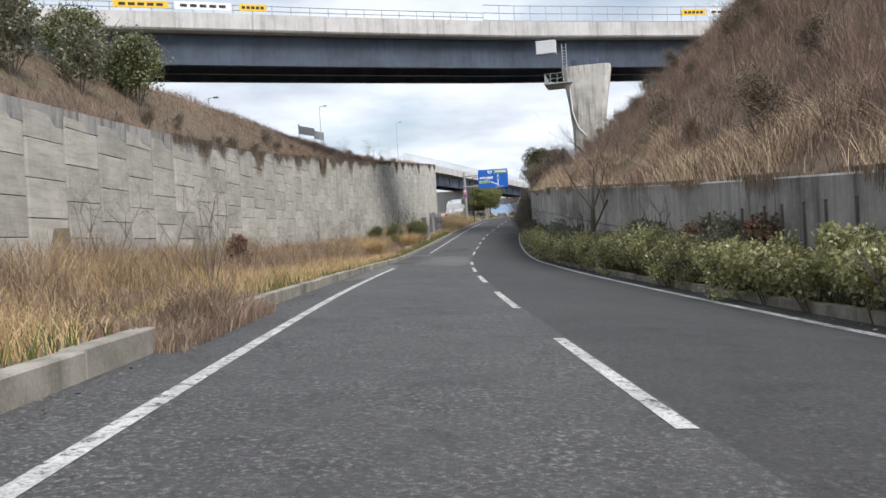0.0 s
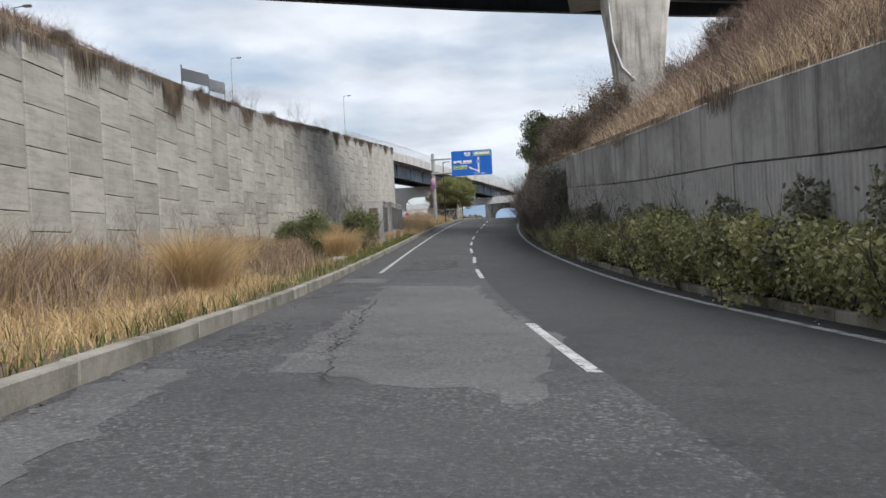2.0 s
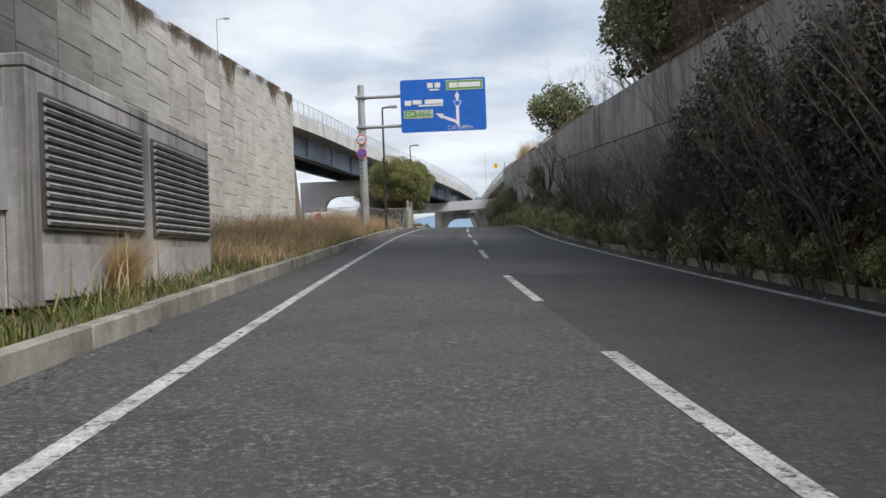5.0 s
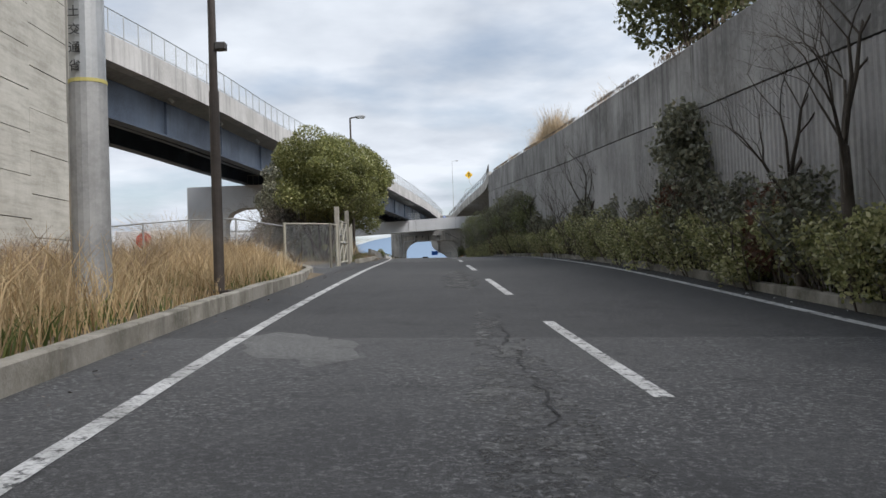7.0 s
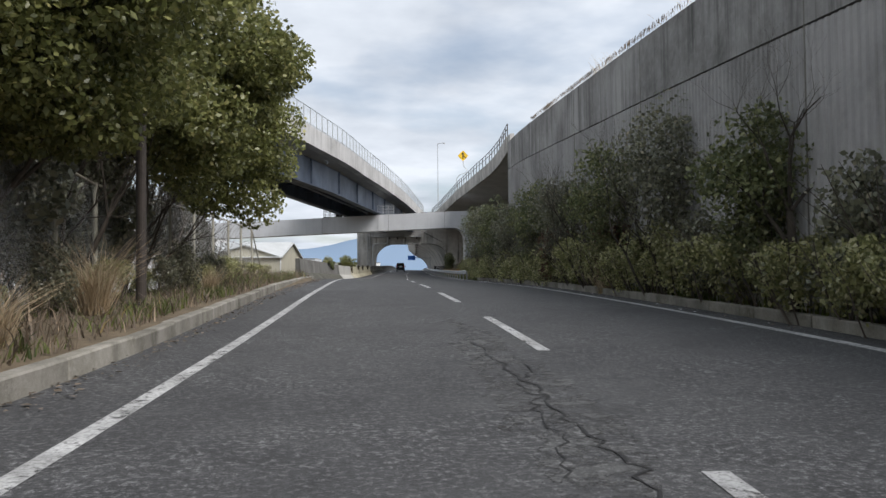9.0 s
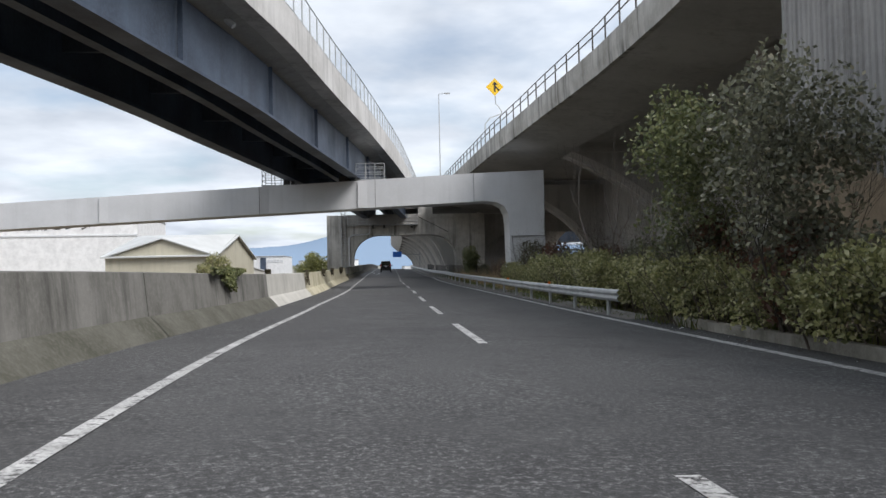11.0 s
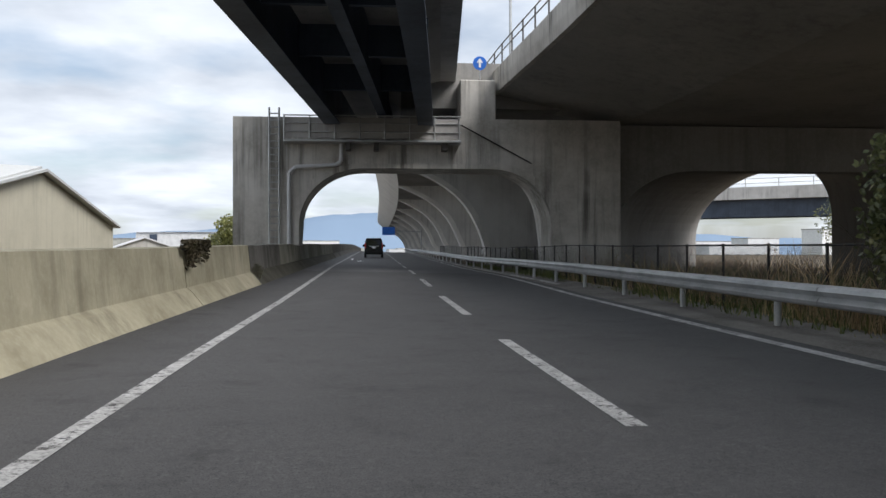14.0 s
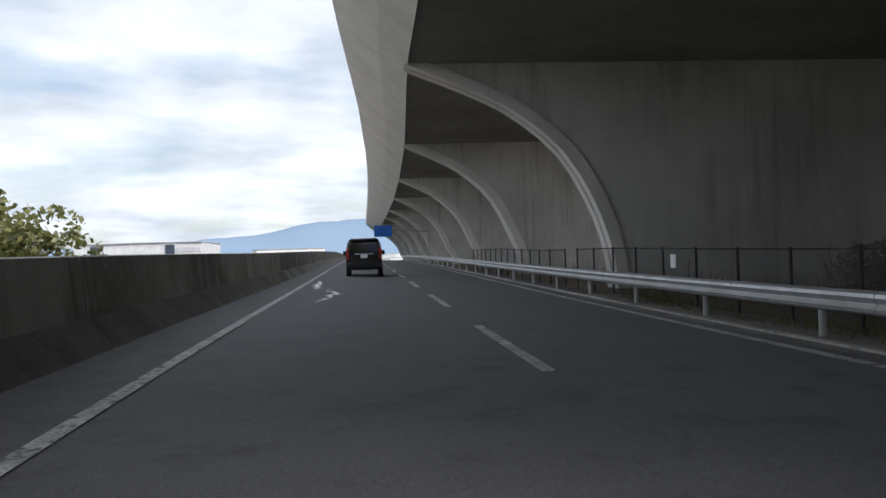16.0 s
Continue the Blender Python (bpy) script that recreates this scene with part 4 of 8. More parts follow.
def arch_pier():
    s = 309.0
    w = thing("arch_pier", Matrix.Translation(P(s, 0)) @ Matrix.Rotation(radians(heading(s)), 4, "Z"), "weathered concrete frame pier with arched openings over the road", "bridge pier")
    a1 = arch_points(-3.4, 8.6, 4.82, (3.0, 2.7), -0.5, 12, (2.9, 2.7))
    a2 = arch_points(12.0, 29.5, 4.95, (4.2, 3.4), -0.5, 12)
    a3 = arch_points(32.5, 45.0, 4.95, (4.0, 3.2), -0.5, 12)
    cut = [(-4.25, -0.5), (-4.25, 1.2), (-3.46, 1.2)] + a1[1:]
    pierced("pier_wall", {"x0": -6.45, "x1": 11.96, "top": 7.2, "base": -0.5}, [cut], 0.0, 2.6, M_PIER, w)
    a2 = [(12.0 + 0.001, -0.5)] + a2[1:]
    # darker concrete paints in the shade below the deck
    pierced("side_wall", {"x0": 11.97, "x1": 52.0, "top": 7.2, "base": -0.5}, [a2, a3], 1.4, 2.6, M_SHADED, w)

    # the second opening runs on as a splayed passage, its soffit rising to the back
    def passage(front, back):
        (fx0, fx1), (bx0, by0, bx1, by1) = front, back
        rings = []
        for u in (0.0, 0.35, 0.7, 1.0):
            ax, ay = fx0 + (bx0 - fx0) * u, 2.55 + (by0 - 2.55) * u
            cx, cy = fx1 + (bx1 - fx1) * u, 2.55 + (by1 - 2.55) * u
            top, wd = 4.95 + 1.5 * u, fx1 - fx0
            ring = []
            for grow in (0.0, 0.7):
                pts = arch_points(0.0, wd, top, (4.2 + (wd - 9.5) * u, 3.4 + 1.2 * u), -0.5, 12, (4.2, 3.4))
                pts = pts if grow == 0.0 else [(x + grow * (1 if x > wd / 2 else -1) * (0.0 if 4.2 < x < wd - 4.2 else 1.0), z + (grow if z > 1.0 else 0.0)) for x, z in pts][::-1]
                ring += [(ax + (cx - ax) * x / wd, ay + (cy - ay) * x / wd, z) for x, z in pts]
            rings.append(ring)
        n = len(rings[0])
        faces = [(k * n + i, k * n + (i + 1) % n, (k + 1) * n + (i + 1) % n, (k + 1) * n + i) for k in range(3) for i in range(n)]
        half = n // 2
        faces += [(3 * n + i, 3 * n + i + 1, 3 * n + n - 2 - i, 3 * n + n - 1 - i) for i in range(half - 1)]
        raw("passage_wall", [v for r_ in rings for v in r_], faces, M_SHADED, w)
    passage((12.0, 29.5), (24.2, 21.5, 28.6, 10.5))
    passage((32.5, 45.0), (38.5, 15.5, 43.0, 8.5))
    part("bearing_block", B((1.7, 2.4, 2.0), (5.05, 1.3, 8.1), 0.04), M_PIER, w)
    # raised edge round the main opening
    bm = bmesh.new()
    a1 = [(-3.4, 1.2)] + a1[1:]
    pr = None
    for i, (x, z) in enumerate(a1):
        cx, cz = 1.9, 1.5
        d = Vector((x - cx, z - cz)).normalized() * 0.001
        vs = [bm.verts.new((x, -0.06, z)), bm.verts.new((x + (0.28 if x > 5.6 else (-0.28 if x < -0.3 else 0)), -0.06, z + (0.22 if z > 3 else 0)))]
        if pr:
            bm.faces.new((pr[0], pr[1], vs[1], vs[0]))
        pr = vs
    part("arch_edge", bm, M_PIER, w)
    # platform with railing, pipes, ladder
    pl = part("platform", B((8.2, 0.9, 0.12), (0.05, -0.45, 6.0), 0.02), M_GALV, w)
    bm = bmesh.new()
    for i in range(8):
        x = -4.0 + 1.15 * i
        tube(bm, (x, -0.85, 6.0), (x, -0.85, 7.15), 0.035, None, 5)
    for z in (6.4, 6.8, 7.15):
        tube(bm, (-4.05, -0.85, z), (4.15, -0.85, z), 0.03, None, 5)
    part("railing", bm, M_GALV, pl)
    for i in range(7):
        x = -4.0 + 1.15 * i
        part("screen_sheet", B((1.1, 0.02, 0.95), (x + 0.575, -0.80, 6.6)), M_SOFFIT, pl, "grey sheet screen behind the railing")
    for x in (-1.1, 0.2, 3.4):
        part("bracket", B((0.25, 0.7, 0.35), (x, -0.35, 5.78), 0.02), M_DARKSTEEL, pl)
    bm = bmesh.new()
    for x in (-4.75, -4.3):
        tube(bm, (x, -0.2, 0.4), (x, -0.2, 7.6), 0.05, None, 5)
    for i in range(22):
        tube(bm, (-4.75, -0.2, 0.6 + 0.32 * i), (-4.3, -0.2, 0.6 + 0.32 * i), 0.035, None, 5)
    part("ladder", bm, M_GALV, w)
    bm = bmesh.new()
    pipe(bm, [(-3.85, -0.18, 0.3), (-3.85, -0.18, 4.55), (-3.55, -0.18, 4.85), (-1.7, -0.18, 4.95), (-1.45, -0.2, 5.1), (-1.4, -0.2, 6.6), (-1.8, -0.2, 7.2), (-2.4, -0.3, 8.4)], 0.09, 10)
    part("drain_pipe", bm, M_BEAM, w)
    bm = bmesh.new()
    pipe(bm, [(4.2, -0.1, 6.9), (7.6, -0.08, 5.1)], 0.035, 5)
    part("cable", bm, M_BLACK, w)
    return w


arch_pier()


def right_viaduct():
    w = thing("viaduct_right", Matrix(), "concrete viaduct with curved ribbed soffit beside the road", "viaduct")
    z0 = lambda s: road_at(s)[2]
    ss = span(230, 314, 4)

    def edge(s):
        return lin(s, RD)

    def wing(s):
        """Cantilever slab: fascia, rising soffit and the thin slab over the cells."""
        l, z = edge(s)
        z -= z0(s)
        return [P(s, l, z - 0.75), P(s, l, z + 0.3), P(s, l + 0.3, z + 0.3), P(s, l + 0.3, z - 0.3), P(s, l + 14.2, z - 0.3), P(s, l + 14.2, z - 0.7),
                P(s, l + 4.3, z - 0.7), P(s, l + 4.2, z - 1.25), P(s, l + 3.0, z - 1.15)]
    loft("wing_slab", span(228.5, 289, 2.5), wing, M_WING, w)

    def inner(s):
        l, z = edge(s)
        z -= z0(s)
        return [P(s, l + 13.4, -0.7), P(s, l + 13.4, z - 0.72), P(s, l + 14.1, z - 0.72), P(s, l + 14.1, -0.7)]
    loft("inner_wall", span(228.5, 289, 4), inner, M_WING, w)
    # transverse frames: a wall behind a slanting, slightly bowed edge with a pair of ribs
    SLANT = [(4.25, -1.25), (5.9, -1.95), (7.7, -2.95), (9.5, -4.2), (11.0, -5.7), (12.1, -7.6), (12.7, -10.6)]

    def slant(s, i):
        l, z = edge(s)
        a, b = cubic(SLANT, i / 2)
        return l + a, z - z0(s) + b
    for s in (240.0, 266.0, 287.4):
        verts, faces = [], []
        for i in range(13):
            for ds in (0.15, 1.35):
                x, z = slant(s, i)
                verts += [P(s + ds, x + 0.1, z + 0.04), P(s + ds, edge(s)[0] + 13.38, z + 0.04)]
        for i in range(12):
            a, b = 4 * i, 4 * i + 4
            faces += [(a, a + 1, b + 1, b), (a + 2, b + 2, b + 3, a + 3), (a, b, b + 2, a + 2), (a + 1, a + 3, b + 3, b + 1)]
        faces += [(0, 2, 3, 1), (48, 49, 51, 50)]
        raw("frame_wall", verts, faces, M_WING, w)
        for off in (0.0, 0.85):
            verts, faces = [], []
            for i in range(13):
                x, z = slant(s, i)
                verts += [P(s + off, x, z - 0.22), P(s + off, x + 0.4, z + 0.1), P(s + off + 0.6, x + 0.4, z + 0.1), P(s + off + 0.6, x, z - 0.22)]
            for i in range(12):
                for k in range(4):
                    a, b = 4 * i + k, 4 * i + (k + 1) % 4
                    faces.append((a, b, b + 4, a + 4))
            faces += [(0, 1, 2, 3), (51, 50, 49, 48)]
            raw("rib", verts, faces, M_RIB, w, "grey slanting concrete rib")

    def deck(s):
        l, z = edge(s)
        z -= z0(s)
        return [P(s, l, z - 0.75), P(s, l, z + 0.3), P(s, l + 0.3, z + 0.3), P(s, l + 0.3, z - 0.3), P(s, l + 48, z - 0.3), P(s, l + 48, z - 2.3), P(s, l + 6.5, z - 2.1), P(s, l + 2.4, z - 1.3)]
    loft("deck", span(289.1, 312, 3), deck, M_SOFFIT, w)
    def face(s):
        l, z = edge(s)
        z -= z0(s)
        return [P(s, l - 0.02, z - 0.8), P(s, l - 0.06, z - 0.3), P(s, l - 0.06, z + 0.34), P(s, l + 0.2, z + 0.34), P(s, l + 0.2, z - 0.8)]
    loft("edge_beam", ss, face, M_PIER, w)
    for s in span(231, 313, 2.0):
        l, z = edge(s)
        bm = bmesh.new()
        q = P(s, l + 0.1, z - z0(s) + 0.3)
        tube(bm, q, q + Vector((0, 0, 1.1)), 0.04, None, 5)
        part("fence_post", bm, M_DARKSTEEL, w)
    bm = bmesh.new()
    st = span(231, 313, 3)
    for a, b in zip(st, st[1:]):
        for h in (0.15, 0.75, 1.1):
            la, za = edge(a)
            lb, zb = edge(b)
            tube(bm, P(a, la + 0.1, za - z0(a) + 0.3 + h), P(b, lb + 0.1, zb - z0(b) + 0.3 + h), 0.03, None, 5)
    part("fence_rail", bm, M_DARKSTEEL, w)
    # haunched rib between beam and pier on the far side
    def rib_curve(s, t):
        """Place on the curved soffit, t from the lip to the foot."""
        l_in, h_top = lin(s, LIP)
        k = (9.0 - l_in) / 7.35
        pts = [(l_in, h_top), (l_in + 1.9 * k, h_top - 0.75), (l_in + 3.75 * k, h_top - 1.65), (l_in + 5.6 * k, h_top - 3.2), (l_in + 6.8 * k, h_top - 5.3), (9.0, 0.6), (9.05, -0.6)]
        x, z = cubic(pts, t * (len(pts) - 1))
        return x, z
    ss2 = span(310.5, 500, 4.0)

    def ceiling_slab(s):
        l, h = lin(s, LIP)
        return [P(s, l + 0.1, h + 0.05), P(s, 22.0, h + 0.05), P(s, 22.0, h + 2.3), P(s, l + 0.1, h + 2.3)]
    loft("ceiling_slab", ss2, ceiling_slab, M_SHADED, w)

    def lip(s):
        l, h = lin(s, LIP)
        return [P(s, l + 0.1, h), P(s, l - 0.9, h + 0.75), P(s, l - 1.9, h + 1.65), P(s, l - 2.45, h + 2.2), P(s, l - 2.5, h + 3.4), P(s, l - 2.2, h + 3.4), P(s, l - 2.0, h + 2.5), P(s, l + 0.1, h + 2.2)]
    loft("cantilever_edge", ss2, lip, M_RIB, w)
    # wall added to block light leaking in from the right
    def side_wall(s):
        l = 11.6 + (s - 313.5) * 0.43
        h = lin(s, LIP)[1] + 0.6
        return [P(s, l, -0.6), P(s, l, h), P(s, l + 0.4, h), P(s, l + 0.4, -0.6)]
    loft("inner_wall", span(313.5, 336, 4.5), side_wall, M_FRAME, w)
    # transverse frames: a wall with an arched edge, trimmed by a pair of pale ribs
    for s in [312.3, 336, 354, 372, 391, 411, 431, 452, 474, 496]:
        pts = [rib_curve(s, i / 16) for i in range(17)]
        if s < 320:
            pts = [tuple(cubic([(4.6, 5.5), (6.4, 5.2), (7.7, 4.5), (8.45, 3.4), (8.75, 2.0), (8.85, 0.6), (8.85, -0.6)], i * 6 / 16)) for i in range(17)]
        if s > 300:
            # the short first wall is added to close a slit of light
            far = 21.8 if s > 320 else 11.8
            verts, faces = [], []
            for x, z in pts:
                for ds in (0.1, 1.15):
                    verts += [P(s + ds, x + 0.12, z + 0.05), P(s + ds, far, z + 0.05)]
            for i in range(16):
                a, b = 4 * i, 4 * i + 4
                faces += [(a, a + 1, b + 1, b), (a + 2, b + 2, b + 3, a + 3), (a, b, b + 2, a + 2), (a + 1, a + 3, b + 3, b + 1)]
            faces += [(0, 2, 3, 1), (64, 65, 67, 66)]
            raw("frame_wall", verts, faces, M_FRAME, w)
        for off in (0.0, 0.75):
            verts, faces = [], []
            for i, (x, z) in enumerate(pts):
                verts += [P(s + off, x, z), P(s + off, x + 0.42, z + 0.2), P(s + off + 0.5, x + 0.42, z + 0.2), P(s + off + 0.5, x, z)]
            for i in range(16):
                for k in range(4):
                    a, b = 4 * i + k, 4 * i + (k + 1) % 4
                    faces.append((a, b, b + 4, a + 4))
            faces += [(0, 1, 2, 3), (67, 66, 65, 64)]
            raw("rib", verts, faces, M_RIB, w, "pale curved concrete rib")
    return w


right_viaduct()


# ---- left concrete barrier
M_MOSS = surface("dirt_and_moss", (0.10, 0.097, 0.08), (0.05, 0.05, 0.036), (0.20, 0.19, 0.165), 0.97, 0.9, 14, 0.5)


def barrier():
    w = thing("barrier_wall", Matrix(), "stained concrete safety barrier beside the carriageway", "barrier", "", "structure")
    runs = [(217.5, 227, M_BARRIER), (227.05, 241.5, M_BARRIER), (241.6, 254.8, M_PALE), (254.85, 266.3, M_CREAM), (266.36, 275.8, M_CREAM), (275.86, 286.6, M_CREAM), (286.66, 295, M_CREAM),
            (295.05, 303, M_BARRIER), (303.05, 311, M_MOSSY), (311.05, 318, M_MOSSY), (318.05, 331, M_MOSSY), (331.05, 344, M_MOSSY), (344.05, 370, M_BARRIER), (370.05, 420, M_BARRIER), (420.05, 500, M_BARRIER)]

    def prof(s):
        o = lin(s, [(217, -0.45), (232, -0.1), (260, 0.0), (286, 0.15), (500, 0.15)])
        return [S(s, -3.35 + o, -0.05), S(s, -3.62 + o, 0.28), S(s, -3.72 + o, 0.36), S(s, -3.80 + o, 1.16), S(s, -4.02 + o, 1.18), S(s, -4.06 + o, -2.6), S(s, -3.35 + o, -2.6)]
    for a, b, m in runs:
        loft("barrier_unit", span(a, b, 3), prof, m, w)
        if b < 242 or 290 < a < 340:
            loft("moss_layer", span(a, b, 3), lambda s: [prof(s)[0] + Vector((0.008, 0, 0.02)), prof(s)[1] + Vector((0.008, 0, 0.008)), prof(s)[2] + Vector((0.008, 0, 0.008))], M_MOSS, w, "dark moss and dirt on the barrier's foot", closed=False)


barrier()


# ---- gravel strip under the guardrail and the low concrete edge further on
gravel = loft("gravel_strip", span(232, 330, 3), lambda s: [S(s, lin(s, R_LINE) + 0.35, 0.004), S(s, 6.9, 0.05), S(s, 7.6, -0.02)], M_GRAVEL, closed=False)
tagged(gravel, "grey gravel and dirt strip under the guardrail", "verge", "", "structure")
edge_strip = loft("edge_strip", span(296, 440, 3), lambda s: [S(s, 5.95, -0.05), S(s, 5.96, 0.05), S(s, 6.1, 0.05), S(s, 6.12, -0.05)], M_CAP)
tagged(edge_strip, "low pale concrete edge below the guardrail", "kerb", "", "structure")


# ---- guardrail
def guardrail():
    w = thing("guardrail", Matrix(), "galvanised W-beam guardrail on round posts", "guardrail")
    l0 = 6.25
    shape = [(0.0, 0.40), (-0.06, 0.43), (-0.075, 0.48), (-0.02, 0.55), (-0.075, 0.62), (-0.06, 0.67), (0.0, 0.71), (0.02, 0.71), (-0.04, 0.66), (-0.05, 0.62), (0.0, 0.55), (-0.05, 0.48), (-0.04, 0.44), (0.02, 0.40)]
    for a in range(0, 64):
        s0, s1 = 232.5 + 4 * a, 232.5 + 4 * a + 3.98
        if s0 > 440:
            break
        loft("beam", span(s0, s1, 2), lambda s: [S(s, l0 + x, z + 0.02) for x, z in shape], M_GALV, w)
    p0 = None
    for a in range(0, 104):
        s = 234.0 + 2 * a if a > 40 else 234.0 + 4 * a
        if a > 40 and s < 234 + 160:
            continue
        if s > 440:
            break
        q = S(s, l0 + 0.13, -0.35)
        if p0 is None:
            bm = bmesh.new()
            tube(bm, (0, 0, 0), (0, 0, 1.0), 0.057, None, 10)
            box(bm, (0.12, 0.08, 0.25), (-0.08, 0, 0.92))
            ob = part("post", bm, M_GALV, w)
            p0 = ob
        else:
            ob = p0.copy()
            scene.collection.objects.link(ob)
        ob.matrix_world = Matrix.Translation(q) @ Matrix.Rotation(radians(heading(s)), 4, "Z")
    return w


guardrail()

# ------------------------------------------------------------------ small things along the road
def at(s, l, h=0.0, turn=0.0):
    """A pose on the land at s, l that looks along the road."""
    return Matrix.Translation((*P(s, l)[:2], max(ground_z(s, l), S(s, l).z) + h)) @ Matrix.Rotation(radians(heading(s) + turn), 4, "Z")


def text_mesh(name, body, size, material, parent, m, font_scale=1.0, label=""):
    """Writing as a flat mesh: x along the line, facing -y."""
    cu = bpy.data.curves.new(name, "FONT")
    cu.body, cu.size, cu.align_x, cu.align_y, cu.extrude = body, size, "CENTER", "CENTER", 0.004
    tmp = bpy.data.objects.new(name, cu)
    scene.collection.objects.link(tmp)
    dg = bpy.context.evaluated_depsgraph_get()
    me = bpy.data.meshes.new_from_object(tmp.evaluated_get(dg))
    bpy.data.objects.remove(tmp)
    me.materials.clear()
    me.materials.append(material)
    ob = new(name, me)
    ob.parent = parent
    ob.matrix_local = m @ Matrix.Rotation(radians(90), 4, "X") @ Matrix.Diagonal((font_scale, 1, 1, 1))
    return tagged(ob, label)


def plate(bm, w, h, t, r=0.12, at_=(0, 0, 0)):
    """A thin sheet with rounded corners in the x-z plane."""
    pts = []
    for cx, cz, a0 in ((w / 2 - r, h / 2 - r, 0), (-w / 2 + r, h / 2 - r, 90), (-w / 2 + r, -h / 2 + r, 180), (w / 2 - r, -h / 2 + r, 270)):
        for i in range(6):
            a = radians(a0 + 18 * i)
            pts.append((cx + r * math.cos(a), cz + r * math.sin(a)))
    f = [bm.verts.new((at_[0] + x, at_[1] - t / 2, at_[2] + z)) for x, z in pts]
    b = [bm.verts.new((at_[0] + x, at_[1] + t / 2, at_[2] + z)) for x, z in pts]
    bm.faces.new(f)
    bm.faces.new(b[::-1])
    for i in range(len(pts)):
        j = (i + 1) % len(pts)
        bm.faces.new((f[i], b[i], b[j], f[j]))
    return bm


def poly(bm, pts, y, t=0.012):
    f = [bm.verts.new((x, y, z)) for x, z in pts]
    b = [bm.verts.new((x, y + t, z)) for x, z in pts]
    bm.faces.new(f)
    bm.faces.new(b[::-1])
    for i in range(len(pts)):
        j = (i + 1) % len(pts)
        bm.faces.new((f[i], b[i], b[j], f[j]))
    return bm


SLEEVE = 3.42
M_SLEEVE = surface("streaked_zinc", (0.36, 0.36, 0.35), (0.24, 0.24, 0.235), (0.46, 0.46, 0.45), 0.6, 3.0, 20, 0.1, 0.3, streak=0.5)
M_YELLOWBAND = plain("faded_yellow", (0.48, 0.42, 0.14), 0.7)


def sign_gantry():
    s = 144.0
    x, y, z, dx, dy, b = road_at(s)
    w = thing("direction_sign", Matrix.Translation((x, y, z)) @ Matrix.Rotation(radians(heading(s)), 4, "Z"), "blue overhead direction sign on a galvanised steel cantilever post", "road sign")
    part("post", tube(T((-4.4, 0, -0.2), (-4.4, 0, 4.0), 0.25, 0.235, 20), (-4.4, 0, 4.0), (-4.4, 0, 9.1), 0.235, 0.2, 20), M_GALV, w)
    part("post_cap", T((-4.4, 0, 9.1), (-4.4, 0, 9.2), 0.22, 0.1, 16), M_GALV, w)
    for h in (6.6, 8.4):
        part("arm", T((-4.7, 0, h), (2.6, 0.05, h + 0.05), 0.11, 0.09, 14), M_GALV, w)
        part("clamp", B((0.62, 0.62, 0.18), (-4.4, 0, h), 0.04), M_GALV, w)
    part("weathered_sleeve", T((-4.4, 0, -0.1), (-4.4, 0, SLEEVE), 0.256, 0.247, 20), M_SLEEVE, w, "streaked grey lower sleeve of the post")
    part("band", T((-4.4, 0, SLEEVE), (-4.4, 0, SLEEVE + 0.05), 0.252, None, 20), M_YELLOWBAND, w, "faded yellow band")
    for i, c in enumerate("国土交通省"):
        text_mesh("lettering", c, 0.165, M_BLACK, w, Matrix.Translation((-4.47, -0.25, SLEEVE + 0.2 + 0.245 * (4 - i))), 1.0)
    pw, ph, cx, cz = 5.1, 3.15, 0.55, 7.72
    bm = plate(bmesh.new(), pw, ph, 0.06, 0.14, (cx, -0.22, cz))
    pn = part("panel", bm, M_BLUE, w, "blue sheet panel with white arrows")
    bm = bmesh.new()
    for i in range(4):
        box(bm, (0.08, 0.12, ph - 0.3), (cx - 1.9 + 1.27 * i, -0.12, cz))
    part("panel_frame", bm, M_GALV, w)
    yf = -0.262
    bm = bmesh.new()
    ax = cx + 0.85
    poly(bm, [(ax - 0.09, cz - 1.22), (ax + 0.09, cz - 1.22), (ax + 0.09, cz - 0.02), (ax - 0.09, cz - 0.02)], yf)
    poly(bm, [(ax - 0.08, cz + 0.26), (ax + 0.08, cz + 0.26), (ax + 0.08, cz + 0.48), (ax - 0.08, cz + 0.48)], yf)
    poly(bm, [(ax - 0.17, cz + 0.46), (ax + 0.17, cz + 0.46), (ax, cz + 0.8)], yf)
    part("straight_arrow", bm, M_SIGNWHITE, pn)
    bm = bmesh.new()
    poly(bm, [(ax - 0.06, cz - 1.14), (ax - 0.06, cz - 0.94), (ax - 0.98, cz - 0.58), (ax - 1.04, cz - 0.72)], yf)
    poly(bm, [(ax - 1.34, cz - 0.48), (ax - 0.97, cz - 0.84), (ax - 0.86, cz - 0.52)], yf)
    part("turn_arrow", bm, M_SIGNWHITE, pn)
    bm = bmesh.new()
    poly(bm, [(ax - 0.24, cz + 0.22), (ax + 0.24, cz + 0.22), (ax + 0.17, cz + 0.0), (ax, cz - 0.13), (ax - 0.17, cz + 0.0)], yf - 0.006)
    part("route_shield", bm, M_SIGNWHITE, pn)
    bm = bmesh.new()
    poly(bm, [(ax - 0.19, cz + 0.19), (ax + 0.19, cz + 0.19), (ax + 0.13, cz + 0.02), (ax, cz - 0.09), (ax - 0.13, cz + 0.02)], yf - 0.012)
    part("shield_face", bm, M_BLUE, pn)
